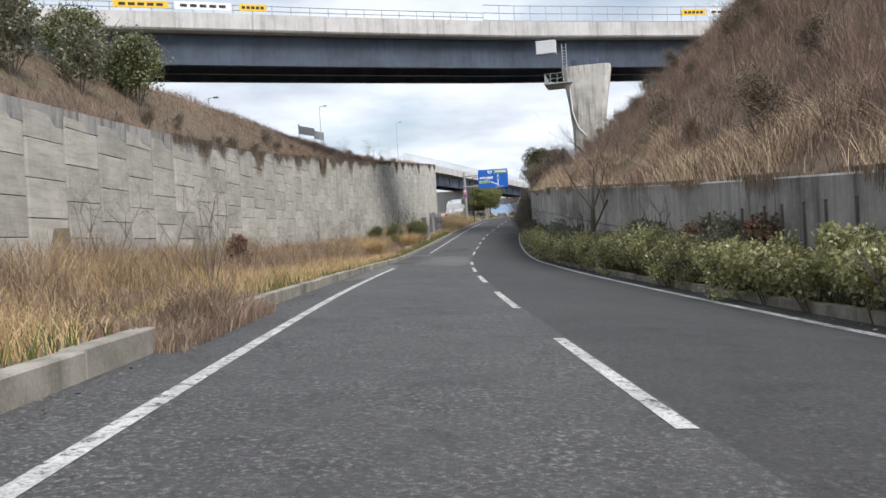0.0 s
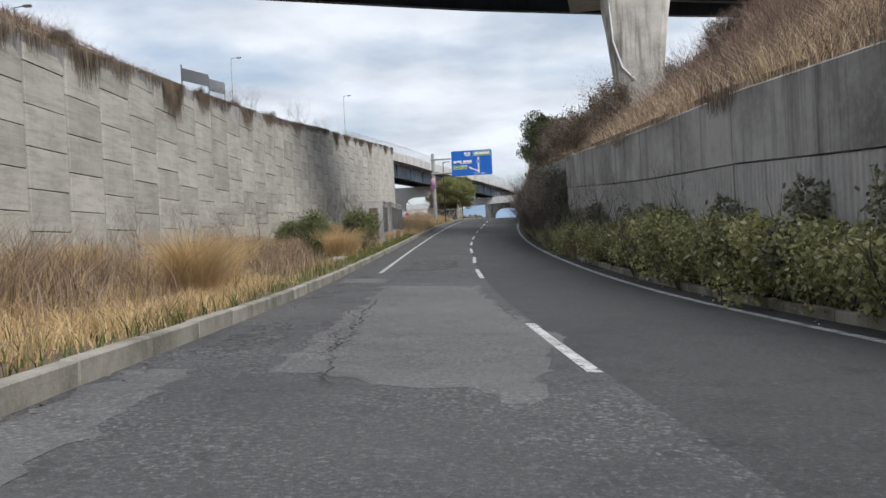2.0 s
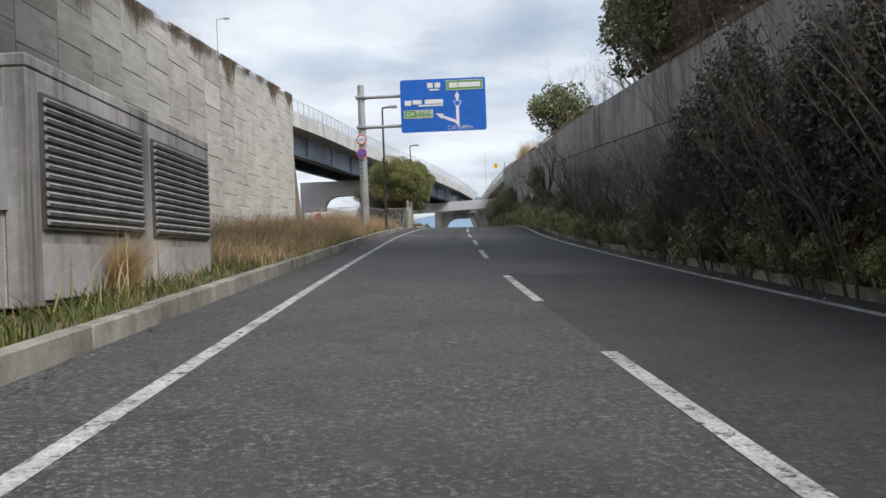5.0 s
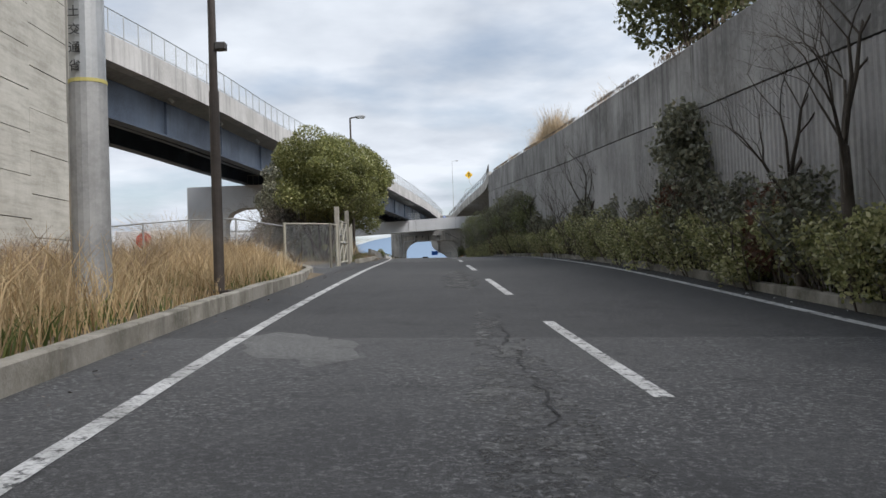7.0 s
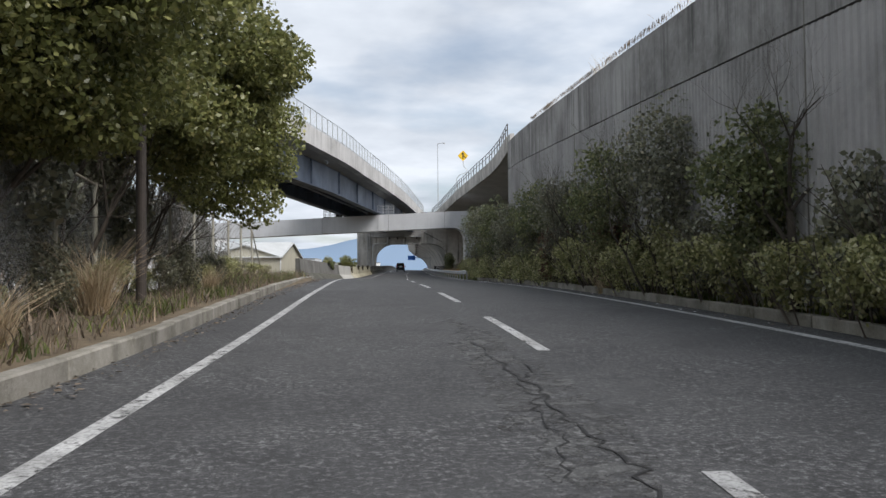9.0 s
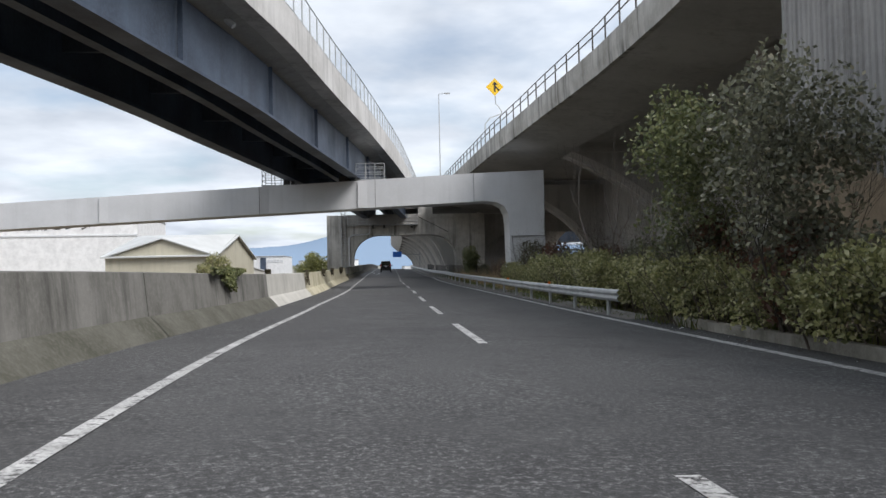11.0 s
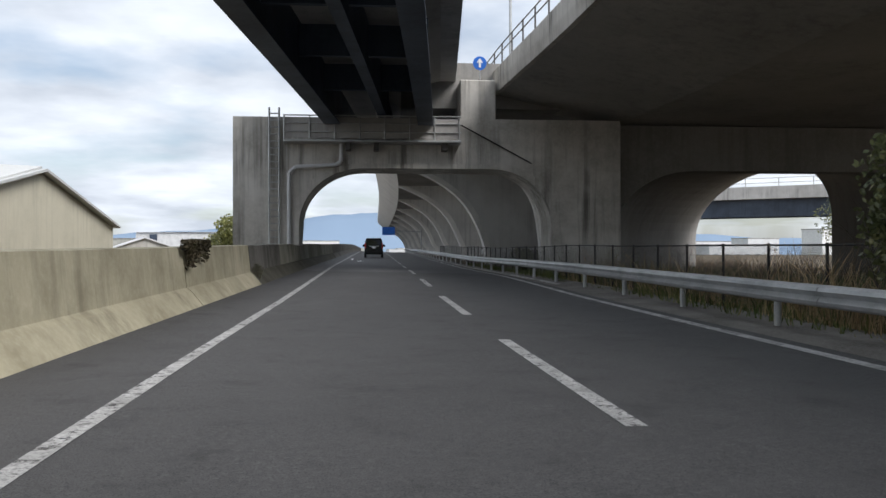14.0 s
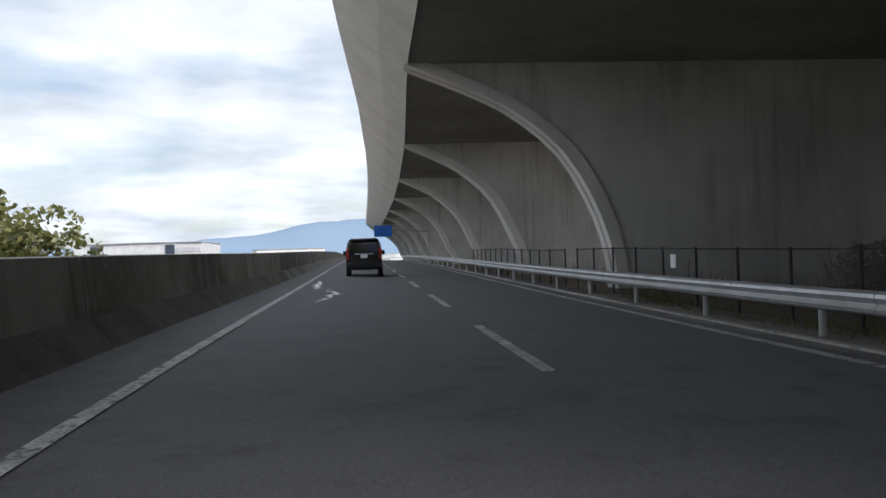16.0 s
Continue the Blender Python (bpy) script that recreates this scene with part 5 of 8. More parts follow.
    for gx, gz, gw, gh in ((cx - 1.5, cz - 0.5, 1.75, 0.5), (cx + 1.3, cz + 1.16, 2.2, 0.6)):
        bm = bmesh.new()
        poly(bm, [(gx - gw / 2, gz - gh / 2), (gx + gw / 2, gz - gh / 2), (gx + gw / 2, gz + gh / 2), (gx - gw / 2, gz + gh / 2)], yf)
        part("green_field", bm, M_GREEN, pn, "green expressway field")
        bm = bmesh.new()
        for a, b_, c, d in ((gx, gz + gh / 2 - 0.02, gw, 0.025), (gx, gz - gh / 2 + 0.02, gw, 0.025), (gx - gw / 2 + 0.02, gz, 0.025, gh), (gx + gw / 2 - 0.02, gz, 0.025, gh)):
            box(bm, (c, 0.012, d), (a, yf - 0.008, b_))
        part("field_border", bm, M_SIGNWHITE, pn)
    L = lambda x, z: Matrix.Translation((x, yf - 0.01, z))
    text_mesh("lettering", "E24", 0.33, M_SIGNWHITE, pn, L(cx - 2.0, cz - 0.5), 0.95)
    text_mesh("lettering", "京奈和道", 0.27, M_SIGNWHITE, pn, L(cx - 1.15, cz - 0.42), 1.0)
    text_mesh("lettering", "KEINAWA EXP", 0.15, M_SIGNWHITE, pn, L(cx - 1.15, cz - 0.66), 1.0)
    text_mesh("lettering", "この先400m", 0.3, M_SIGNWHITE, pn, L(cx + 0.95, cz - 1.38), 1.0)
    bm = bmesh.new()
    for bx, bz, bw, bh in ((cx - 0.75, cz + 1.2, 0.34, 0.3), (cx - 0.3, cz + 1.2, 0.34, 0.3), (cx - 0.5, cz + 0.93, 0.6, 0.1), (cx - 2.1, cz + 0.18, 0.4, 0.3), (cx - 1.55, cz + 0.22, 0.55, 0.26),
                           (cx - 0.55, cz + 0.22, 1.1, 0.26), (cx - 0.75, cz + 0.0, 1.5, 0.1), (cx + 0.65, cz + 1.16, 0.5, 0.3), (cx + 1.6, cz + 1.16, 1.3, 0.28)):
        box(bm, (bw, 0.012, bh), (bx, yf - 0.006, bz))
    part("lettering", bm, M_SIGNWHITE, pn, "white lettering bars")
    return w


sign_gantry()


def round_sign(h, face):
    s = 143.7
    x, y, z, dx, dy, b = road_at(s)
    speed = face == "60"
    w = thing("speed_sign" if speed else "no_parking_sign", Matrix.Translation(P(s, -4.42)) @ Matrix.Translation((0, 0, h)) @ Matrix.Rotation(radians(heading(s)), 4, "Z"),
              "round white speed limit sign with a red rim" if speed else "round blue no-parking sign with a red rim", "road sign", "round signs on the sign post")

    def disc(r, y, m, n="disc"):
        bm = bmesh.new()
        bmesh.ops.create_cone(bm, cap_ends=True, segments=32, radius1=r, radius2=r, depth=0.012, matrix=Matrix.Translation((0, y, 0)) @ Matrix.Rotation(radians(90), 4, "X"))
        return part(n, bm, m, w)
    disc(0.32, 0.0, M_SIGNWHITE, "backing")
    disc(0.305, -0.01, M_RED, "red_rim")
    disc(0.235, -0.02, M_SIGNWHITE if speed else M_BLUE, "face")
    if speed:
        text_mesh("number", "60", 0.3, M_BLUE, w, Matrix.Translation((0, -0.032, 0)), 1.0)
    else:
        part("slash", B((0.46, 0.012, 0.07), (0, -0.03, 0), 0, Matrix.Rotation(radians(45), 4, "Y")), M_RED, w)
    part("bracket", B((0.1, 0.14, 0.1), (0, 0.06, 0)), M_GALV, w)


round_sign(5.85, "60")
round_sign(5.05, "no parking")


def lamp_post(s, l, z, top, material, label, reach=0.5, side=1, r=0.09):
    w = thing("street_lamp", Matrix.Translation((*P(s, l)[:2], z)) @ Matrix.Rotation(radians(heading(s)), 4, "Z"), label, "street lamp", "street lamps")
    part("pole", tube(T((0, 0, -0.2), (0, 0, top * 0.45), r, r * 0.95, 14), (0, 0, top * 0.45), (0, 0, top), r * 0.8, r * 0.6, 14), material, w)
    part("arm", T((0, 0, top), (side * reach, 0, top + 0.08), r * 0.55, r * 0.5, 10), material, w)
    hd = part("lamp_head", B((0.62, 0.26, 0.16), (side * (reach + 0.15), 0, top + 0.08), 0.05), M_GALV, w)
    part("diffuser", B((0.46, 0.2, 0.04), (side * (reach + 0.15), 0, top - 0.01), 0.01), M_SIGNWHITE, hd)
    if r > 0.08:
        part("service_box", B((0.2, 0.16, 0.14), (0.14, 0, top * 0.55), 0.02), M_DARKSTEEL, w)
        part("base_plate", B((0.4, 0.4, 0.06), (0, 0, 0.05), 0.01), material, w)
    return w


z147 = ground_z(147, -3.45)
lamp_post(147, -3.45, z147, 8.1 - (z147 - road_at(147)[2]), M_BROWNSTEEL, "dark brown street lamp on the grassy verge")
lamp_post(186, -4.3, ground_z(186, -4.3), 8.9, M_BROWNSTEEL, "dark brown street lamp behind the roadside tree")
for s, l, top in ((97, -30.0, 19.0), (134.6, -26.7, 23.5), (177.2, -22.9, 25.9)):
    zb = max(ground_z(s, l), 13.5)
    lamp_post(s, l, zb, top - zb, M_GALV, "thin grey street lamp on the upper road", 0.8, 1, 0.075)
lamp_post(312, 7.1, 14.0, 13.4, M_GALV, "tall thin grey lamp post on the viaduct", 0.9, 1, 0.075)


def yellow_sign():
    s = 274.6
    l, z = 9.6, 16.2
    w = thing("warning_sign", Matrix.Translation((*P(s, l)[:2], z)) @ Matrix.Rotation(radians(heading(s)), 4, "Z"), "yellow diamond merge warning sign on a bent pole", "road sign")
    bm = bmesh.new()
    pipe(bm, [(-1.3, 0.0, -1.4), (-1.3, 0, 0.9), (-0.9, 0, 1.4), (0, 0, 1.7), (0, 0, 1.9), (-0.18, 0, 2.2), (-0.45, 0, 2.5), (-0.5, 0, 4.0)], 0.04, 8)
    part("pole", bm, M_GALV, w)
    c = 3.75
    bm = poly(bmesh.new(), [(-0.5, c - 0.68), (0.18, c), (-0.5, c + 0.68), (-1.18, c)], -0.06, 0.02)
    pn = part("panel", bm, M_YELLOW, w)
    bm = bmesh.new()
    poly(bm, [(-0.56, c - 0.38), (-0.44, c - 0.38), (-0.44, c + 0.2), (-0.56, c + 0.2)], -0.075)
    poly(bm, [(-0.7, c + 0.18), (-0.3, c + 0.18), (-0.5, c + 0.42)], -0.075)
    poly(bm, [(-0.44, c - 0.05), (-0.2, c - 0.32), (-0.12, c - 0.24), (-0.44, c + 0.1)], -0.075)
    part("symbol", bm, M_BLACK, pn)
    return w


yellow_sign()


def keep_sign():
    """Small round blue sign where the two ramps part."""
    s = 308.0
    w = thing("keep_side_sign", Matrix.Translation(P(s, 5.0, 8.9)) @ Matrix.Rotation(radians(heading(s)), 4, "Z"), "round blue arrow sign on the pier nose", "road sign")
    bm = bmesh.new()
    bmesh.ops.create_cone(bm, cap_ends=True, segments=24, radius1=0.32, radius2=0.32, depth=0.02, matrix=Matrix.Translation((0, 0, 0.75)) @ Matrix.Rotation(radians(90), 4, "X"))
    part("disc", bm, M_BLUE, w)
    part("arrow", poly(poly(bmesh.new(), [(-0.05, 0.55), (0.05, 0.55), (0.05, 0.8), (-0.05, 0.8)], -0.025), [(-0.15, 0.78), (0.15, 0.78), (0, 0.98)], -0.025), M_SIGNWHITE, w)
    part("pole", T((0, 0.03, 0), (0, 0.03, 0.9), 0.035, None, 8), M_GALV, w)


keep_sign()


def utility_hut(s0, s1, top, face, name_label):
    s = (s0 + s1) / 2
    w = thing("utility_hut", at(s, -5.1, -0.1), name_label, "utility hut", "concrete utility huts")
    d = s1 - s0
    W = 1.4
    bm = bmesh.new()
    for sx in (-1, 1):
        box(bm, (0.3, d, top), (sx * (W / 2 - 0.15), 0, top / 2), 0.02)
    box(bm, (W - 0.6, 0.25, top), (0, d / 2 - 0.13, top / 2), 0.02)
    box(bm, (W - 0.6, 0.25, top), (0, -d / 2 + 0.13, top / 2), 0.02)
    part("body", bm, M_CAP, w)
    part("roof_slab", B((W + 0.02, d + 0.02, 0.16), (0, 0, top + 0.08), 0.02), M_CAP, w)
    n = 2 if d > 4 else 1
    for k in range(n):
        pw = d / n - 0.55
        y = -d / 2 + d / n * (k + 0.5)
        bm = B((0.05, pw, top * 0.58), (W / 2 + 0.02, y, top * 0.62))
        lv = part("louvre_panel", bm, M_DARKSTEEL, w, "grey louvred steel panel")
        for i in range(14):
            part("slat", B((0.05, pw - 0.1, 0.05), (W / 2 + 0.06, y, top * 0.36 + i * top * 0.04), 0, Matrix.Rotation(radians(35), 4, "Y")), M_SLEEVE, lv)
        part("lower_panel", B((0.05, pw, top * 0.24), (W / 2 + 0.02, y, top * 0.15)), M_WALL, w)
    if face == "boards":
        for i in range(13):
            part("board", B((0.62, 0.05, 0.15), (0.05, -d / 2 - 0.02, 0.25 + 0.19 * i), 0.01), M_BOARD, w, "")
    else:
        part("screen", B((0.7, 0.05, top * 0.42), (0.1, -d / 2 - 0.02, top * 0.62)), M_GALV, w)
    return w


M_BOARD = surface("weathered_boards", (0.15, 0.115, 0.075), (0.085, 0.065, 0.045), (0.22, 0.175, 0.12), 0.85, 1.2, 16, 0.4, streak=0.3)
utility_hut(97.6, 100.6, 3.0, "boards", "grey concrete utility hut with brown boards beside the road")
utility_hut(103.6, 111.6, 2.8, "screen", "grey concrete utility hut with dark louvres beside the road")


# ---- gate and chain-link fences
def net(name, a, b, h0, h1, material, parent):
    return raw(name, [a + Vector((0, 0, h0)), b + Vector((0, 0, h0)), b + Vector((0, 0, h1)), a + Vector((0, 0, h1))], [(0, 1, 2, 3)], material, parent)


def fence_run(name, pts, height, post_r, m_post, m_net, label, group, every=2.0, mid=False, stay=False):
    """A netted fence along s, l points."""
    w = thing(name, Matrix(), label, "fence", group)
    prev = None
    for (s0, l0), (s1, l1) in zip(pts, pts[1:]):
        n = max(1, round(math.hypot(s1 - s0, l1 - l0) / every))
        for i in range(n + 1):
            if i == 0 and prev is not None:
                continue
            f = i / n
            s, l = s0 + (s1 - s0) * f, l0 + (l1 - l0) * f
            base = Vector((*P(s, l)[:2], ground_z(s, l)))
            part("post", T(base - Vector((0, 0, 0.2)), base + Vector((0, 0, height)), post_r, None, 8), m_post, w)
            if prev is not None:
                net("netting", prev, base, 0.08, height - 0.06, m_net, w)
                part("top_rail", T(prev + Vector((0, 0, height - 0.04)), base + Vector((0, 0, height - 0.04)), post_r * 0.6, None, 6), m_post, w)
                if mid:
                    part("mid_rail", T(prev + Vector((0, 0, height * 0.5)), base + Vector((0, 0, height * 0.5)), post_r * 0.5, None, 6), m_post, w)
            prev = base
    return w


M_RUST = surface("rusty_brown_steel", (0.20, 0.13, 0.09), (0.11, 0.07, 0.05), (0.30, 0.21, 0.15), 0.8, 1.5, 18, 0.2)
M_CREAMSTEEL = surface("cream_painted_steel", (0.40, 0.38, 0.31), (0.27, 0.25, 0.2), (0.5, 0.48, 0.4), 0.6, 1.5, 18, 0.1, 0.1, streak=0.3)
fence_run("chain_link_fence", [(164.2, -5.3), (165.6, -3.75)], 1.9, 0.05, M_CREAMSTEEL, M_MESH, "weathered cream chain-link fence beside the gate", "roadside fences", 1.6)
fence_run("chain_link_fence", [(165.6, -3.75), (167.5, -3.7)], 1.9, 0.05, M_CREAMSTEEL, M_MESH, "weathered cream chain-link fence beside the gate", "roadside fences", 1.9)
fence_run("chain_link_fence", [(172.0, -3.7), (174.6, -3.8), (178.6, -4.0)], 1.95, 0.04, M_CREAMSTEEL, M_MESH, "weathered chain-link fence beside the gate", "roadside fences", 1.9)
fence_run("tall_chain_link_fence", [(178.9, -4.8), (181.5, -4.95), (189.1, -6.05), (216, -6.1)], 2.5, 0.05, M_CREAMSTEEL, M_MESH, "tall weathered chain-link fence overgrown by trees", "roadside fences", 3.2)
fence_run("yard_fence", [(164.2, -5.3), (166, -13), (170, -30)], 1.8, 0.04, M_GALV, M_MESH, "grey chain-link fence round a yard", "roadside fences", 2.0)


def gate():
    s0, s1, l = 167.6, 171.9, -3.68
    w = thing("double_gate", Matrix(), "closed cream steel double gate with chain-link infill", "gate")
    for s in (s0, s1):
        b = Vector((*P(s, l)[:2], S(s, l).z))
        bm = B((0.2, 0.2, 2.6), (0, 0, 1.2), 0.02)
        p = part("gate_post", bm, M_KERB, w, "pale square gate post")
        p.matrix_world = Matrix.Translation(b) @ Matrix.Rotation(radians(heading(s)), 4, "Z")
    for k, (a, b) in enumerate(((s0 + 0.2, 169.72), (169.78, s1 - 0.2))):
        A, Bv = Vector((*P(a, l)[:2], S(a, l).z)), Vector((*P(b, l)[:2], S(b, l).z))
        up = lambda v, h: v + Vector((0, 0, h))
        bm = bmesh.new()
        for p in (A, Bv):
            tube(bm, up(p, 0.12), up(p, 1.95), 0.035, None, 6)
        for h in (0.14, 1.0, 1.93):
            tube(bm, up(A, h), up(Bv, h), 0.035 if h != 1.0 else 0.05, None, 6)
        tube(bm, up(A, 0.14), up(Bv, 1.0), 0.025, None, 6)
        tube(bm, up(A, 1.0), up(Bv, 1.93), 0.025, None, 6)
        lf = part("gate_leaf", bm, M_CREAMSTEEL, w)
        net("netting", A, Bv, 0.15, 1.92, M_MESH, lf)
    c = Vector((*P(169.75, l + 0.06)[:2], S(169.75, l).z + 1.0))
    part("latch", B((0.06, 0.5, 0.07), c, 0.01, Matrix.Rotation(radians(heading(170)), 4, "Z")), M_GALV, w)


gate()
fence_run("dark_fence", [(279, 7.9), (300, 7.7), (336, 7.6)], 1.45, 0.03, M_BLACK, M_DARKMESH, "dark wire mesh fence under the viaduct", "fences behind the guardrail", 2.1)
fence_run("dark_fence", [(339, 7.9), (339.5, 7.4), (364, 7.6)], 1.45, 0.03, M_BLACK, M_DARKMESH, "dark wire mesh fence under the viaduct", "fences behind the guardrail", 2.1)
fence_run("rusty_fence", [(263, 10.6), (272, 10.9), (280, 10.2)], 1.75, 0.05, M_RUST, M_MESH, "rusty wire fence in tall dry grass", "fences behind the guardrail", 2.2)
for s in (241.0, 251.0):
    w = thing("delineator", Matrix.Translation(S(s, 6.15, 0.62)) @ Matrix.Rotation(radians(heading(s)), 4, "Z"), "round orange reflector fixed on the guardrail", "reflector", "reflectors")
    bm = bmesh.new()
    bmesh.ops.create_cone(bm, cap_ends=True, segments=20, radius1=0.05, radius2=0.05, depth=0.02, matrix=Matrix.Translation((0, -0.02, 0.16)) @ Matrix.Rotation(radians(90), 4, "X"))
    part("lens", bm, M_ORANGE, w)
    part("stem", T((0, 0, 0), (0, 0, 0.14), 0.015, None, 6), M_GALV, w)
w = thing("notice_plate", Matrix.Translation(S(326.5, 7.5, 1.0)) @ Matrix.Rotation(radians(heading(326)), 4, "Z"), "blank white notice plate wired to the fence", "notice")
part("plate", B((0.02, 0.35, 0.33), (0, 0, 0), 0.005), M_SIGNWHITE, w)


# ---- marker posts on the left verge
w = thing("marker_post", at(94.7, -6.4), "old wooden marker post in low weeds", "post")
part("shaft", B((0.1, 0.1, 1.15), (0, 0, 0.5), 0.01), M_KERB, w)
part("cap", B((0.16, 0.16, 0.05), (0, 0, 1.09), 0.01), M_KERB, w)
w = thing("drain_box", at(77.5, -4.5), "pale concrete drain box sunk in the verge", "drain box")
bm = bmesh.new()
for sx in (-1, 1):
    box(bm, (0.08, 0.6, 0.22), (sx * 0.26, 0, 0.06), 0.01)
    box(bm, (0.44, 0.08, 0.22), (0, sx * 0.26, 0.06), 0.01)
part("rim", bm, M_PARAPET, w)
part("cover", B((0.43, 0.43, 0.05), (0, 0, 0.1)), M_KERB, w)


# ---- screen fence on the upper slope
w = thing("screen_fence", Matrix(), "grey-blue panel fence on the slope's top", "fence")
ends = [Vector((-20.4, 110.9, 17.0)), Vector((-18.9, 114.2, 16.6)), Vector((-18.0, 116.4, 16.3))]
for a, b in zip(ends, ends[1:]):
    d = b - a
    m = Matrix.Rotation(math.atan2(d.y, d.x), 4, "Z")
    part("panel", B((d.length - 0.06, 0.05, 1.1), (a + b) / 2 - Vector((0, 0, 0.55)), 0.01, m), M_BEAM, w)
for q in ends:
    part("post", B((0.1, 0.1, 2.6), q - Vector((0, 0, 1.25)), 0.01), M_GALV, w)

# ---- stakes along the wall's foot
stake = None
for s in (13.8, 14.9, 15.8, 16.8, 17.7, 19.0, 21.3):
    if stake is None:
        stake = thing("hedge_stake", at(s, 7.25), "thin dark steel stake in the hedge", "stake", "stakes in the hedge")
        part("shaft", T((0, 0, -0.2), (0, 0, 1.85), 0.028, None, 6), M_BROWNSTEEL, stake)
        part("cap", T((0, 0, 1.85), (0, 0, 1.88), 0.034, None, 6), M_BROWNSTEEL, stake)
    else:
        copy_thing(stake, at(s, 7.25))

# ---- road patches and stains
M_WORN = asphalt("stony_asphalt", (0.075, 0.075, 0.074), (0.115, 0.115, 0.112), (0.25, 0.25, 0.245))


ragged(M_WORN, 3.0, 0.46, 0.56)


def patch(name, pts, material, label, category, lift=0.004):
    """A flat patch with a ragged outline: s, l points round it."""
    ring = []
    n = len(pts)
    for i in range(n):
        a, b = pts[i], pts[(i + 1) % n]
        m = max(2, int(math.hypot(b[0] - a[0], b[1] - a[1]) / 0.16))
        for k in range(m):
            f = k / m
            s, l = a[0] + (b[0] - a[0]) * f, a[1] + (b[1] - a[1]) * f
            q = noise.noise(Vector((s * 1.3, l * 1.3, 7.7)))
            u = noise.noise(Vector((s * 5.1, l * 5.1, 1.7)))
            ring.append((s + 0.45 * q + 0.18 * u, l + 0.22 * noise.noise(Vector((s * 1.7, l * 1.7, 2.2))) + 0.12 * u))
    bm = bmesh.new()
    vs = [bm.verts.new(S(s, l, lift)) for s, l in ring]
    f = bm.faces.new(vs)
    bmesh.ops.triangulate(bm, faces=[f])
    bmesh.ops.subdivide_edges(bm, edges=bm.edges[:], cuts=2, use_grid_fill=True)
    # lay every point on the sloping road
    for v in bm.verts:
        best = None
        s = v.co.y
        for _ in range(6):
            c = P(s, 0)
            x, y, z, dx, dy, b = road_at(s)
            s += (v.co.x - c.x) * dx + (v.co.y - c.y) * dy
        x, y, z, dx, dy, b = road_at(s)
        l = (v.co.x - x) * dy - (v.co.y - y) * dx
        v.co.z = S(s, l).z + lift
    ob = part(name, bm, material)
    for p in ob.data.polygons:
        if p.normal.z < 0:
            p.flip()
    return tagged(ob, label, category)


patch("asphalt_patch", [(47, -1.6), (56.5, -1.35), (62.6, -1.5), (62.8, 1.4), (56, 1.5), (50, 1.9), (45, 0.9)], M_OLD_ASPHALT, "pale worn asphalt patch in the near lane", "road patch")
patch("asphalt_patch", [(64.2, -2.9), (66.5, -2.9), (66.4, -1.4), (64.4, -1.5)], M_OLD_ASPHALT, "pale worn asphalt patch by the kerb", "road patch")
patch("asphalt_patch", [(27, -3.0), (47, -3.0), (47, -2.3), (40, -2.2), (30, -2.3)], M_OLD_ASPHALT, "pale worn asphalt along the kerb", "road patch")
patch("asphalt_patch", [(142.5, -2.3), (141.3, -1.7), (140.3, -0.95), (141.1, -0.5), (142.6, -1.0), (143.0, -1.7)], M_OLD_ASPHALT, "pale cement spill on the lane", "road patch")
patch("damp_patch", [(266.6, -2.5), (268.0, -1.8), (269.4, -0.8), (267.8, 0.15), (266.5, 0.6), (265.6, -0.2), (265.4, -1.6)], M_DAMP, "dark damp stain on the lane", "stain", 0.003)


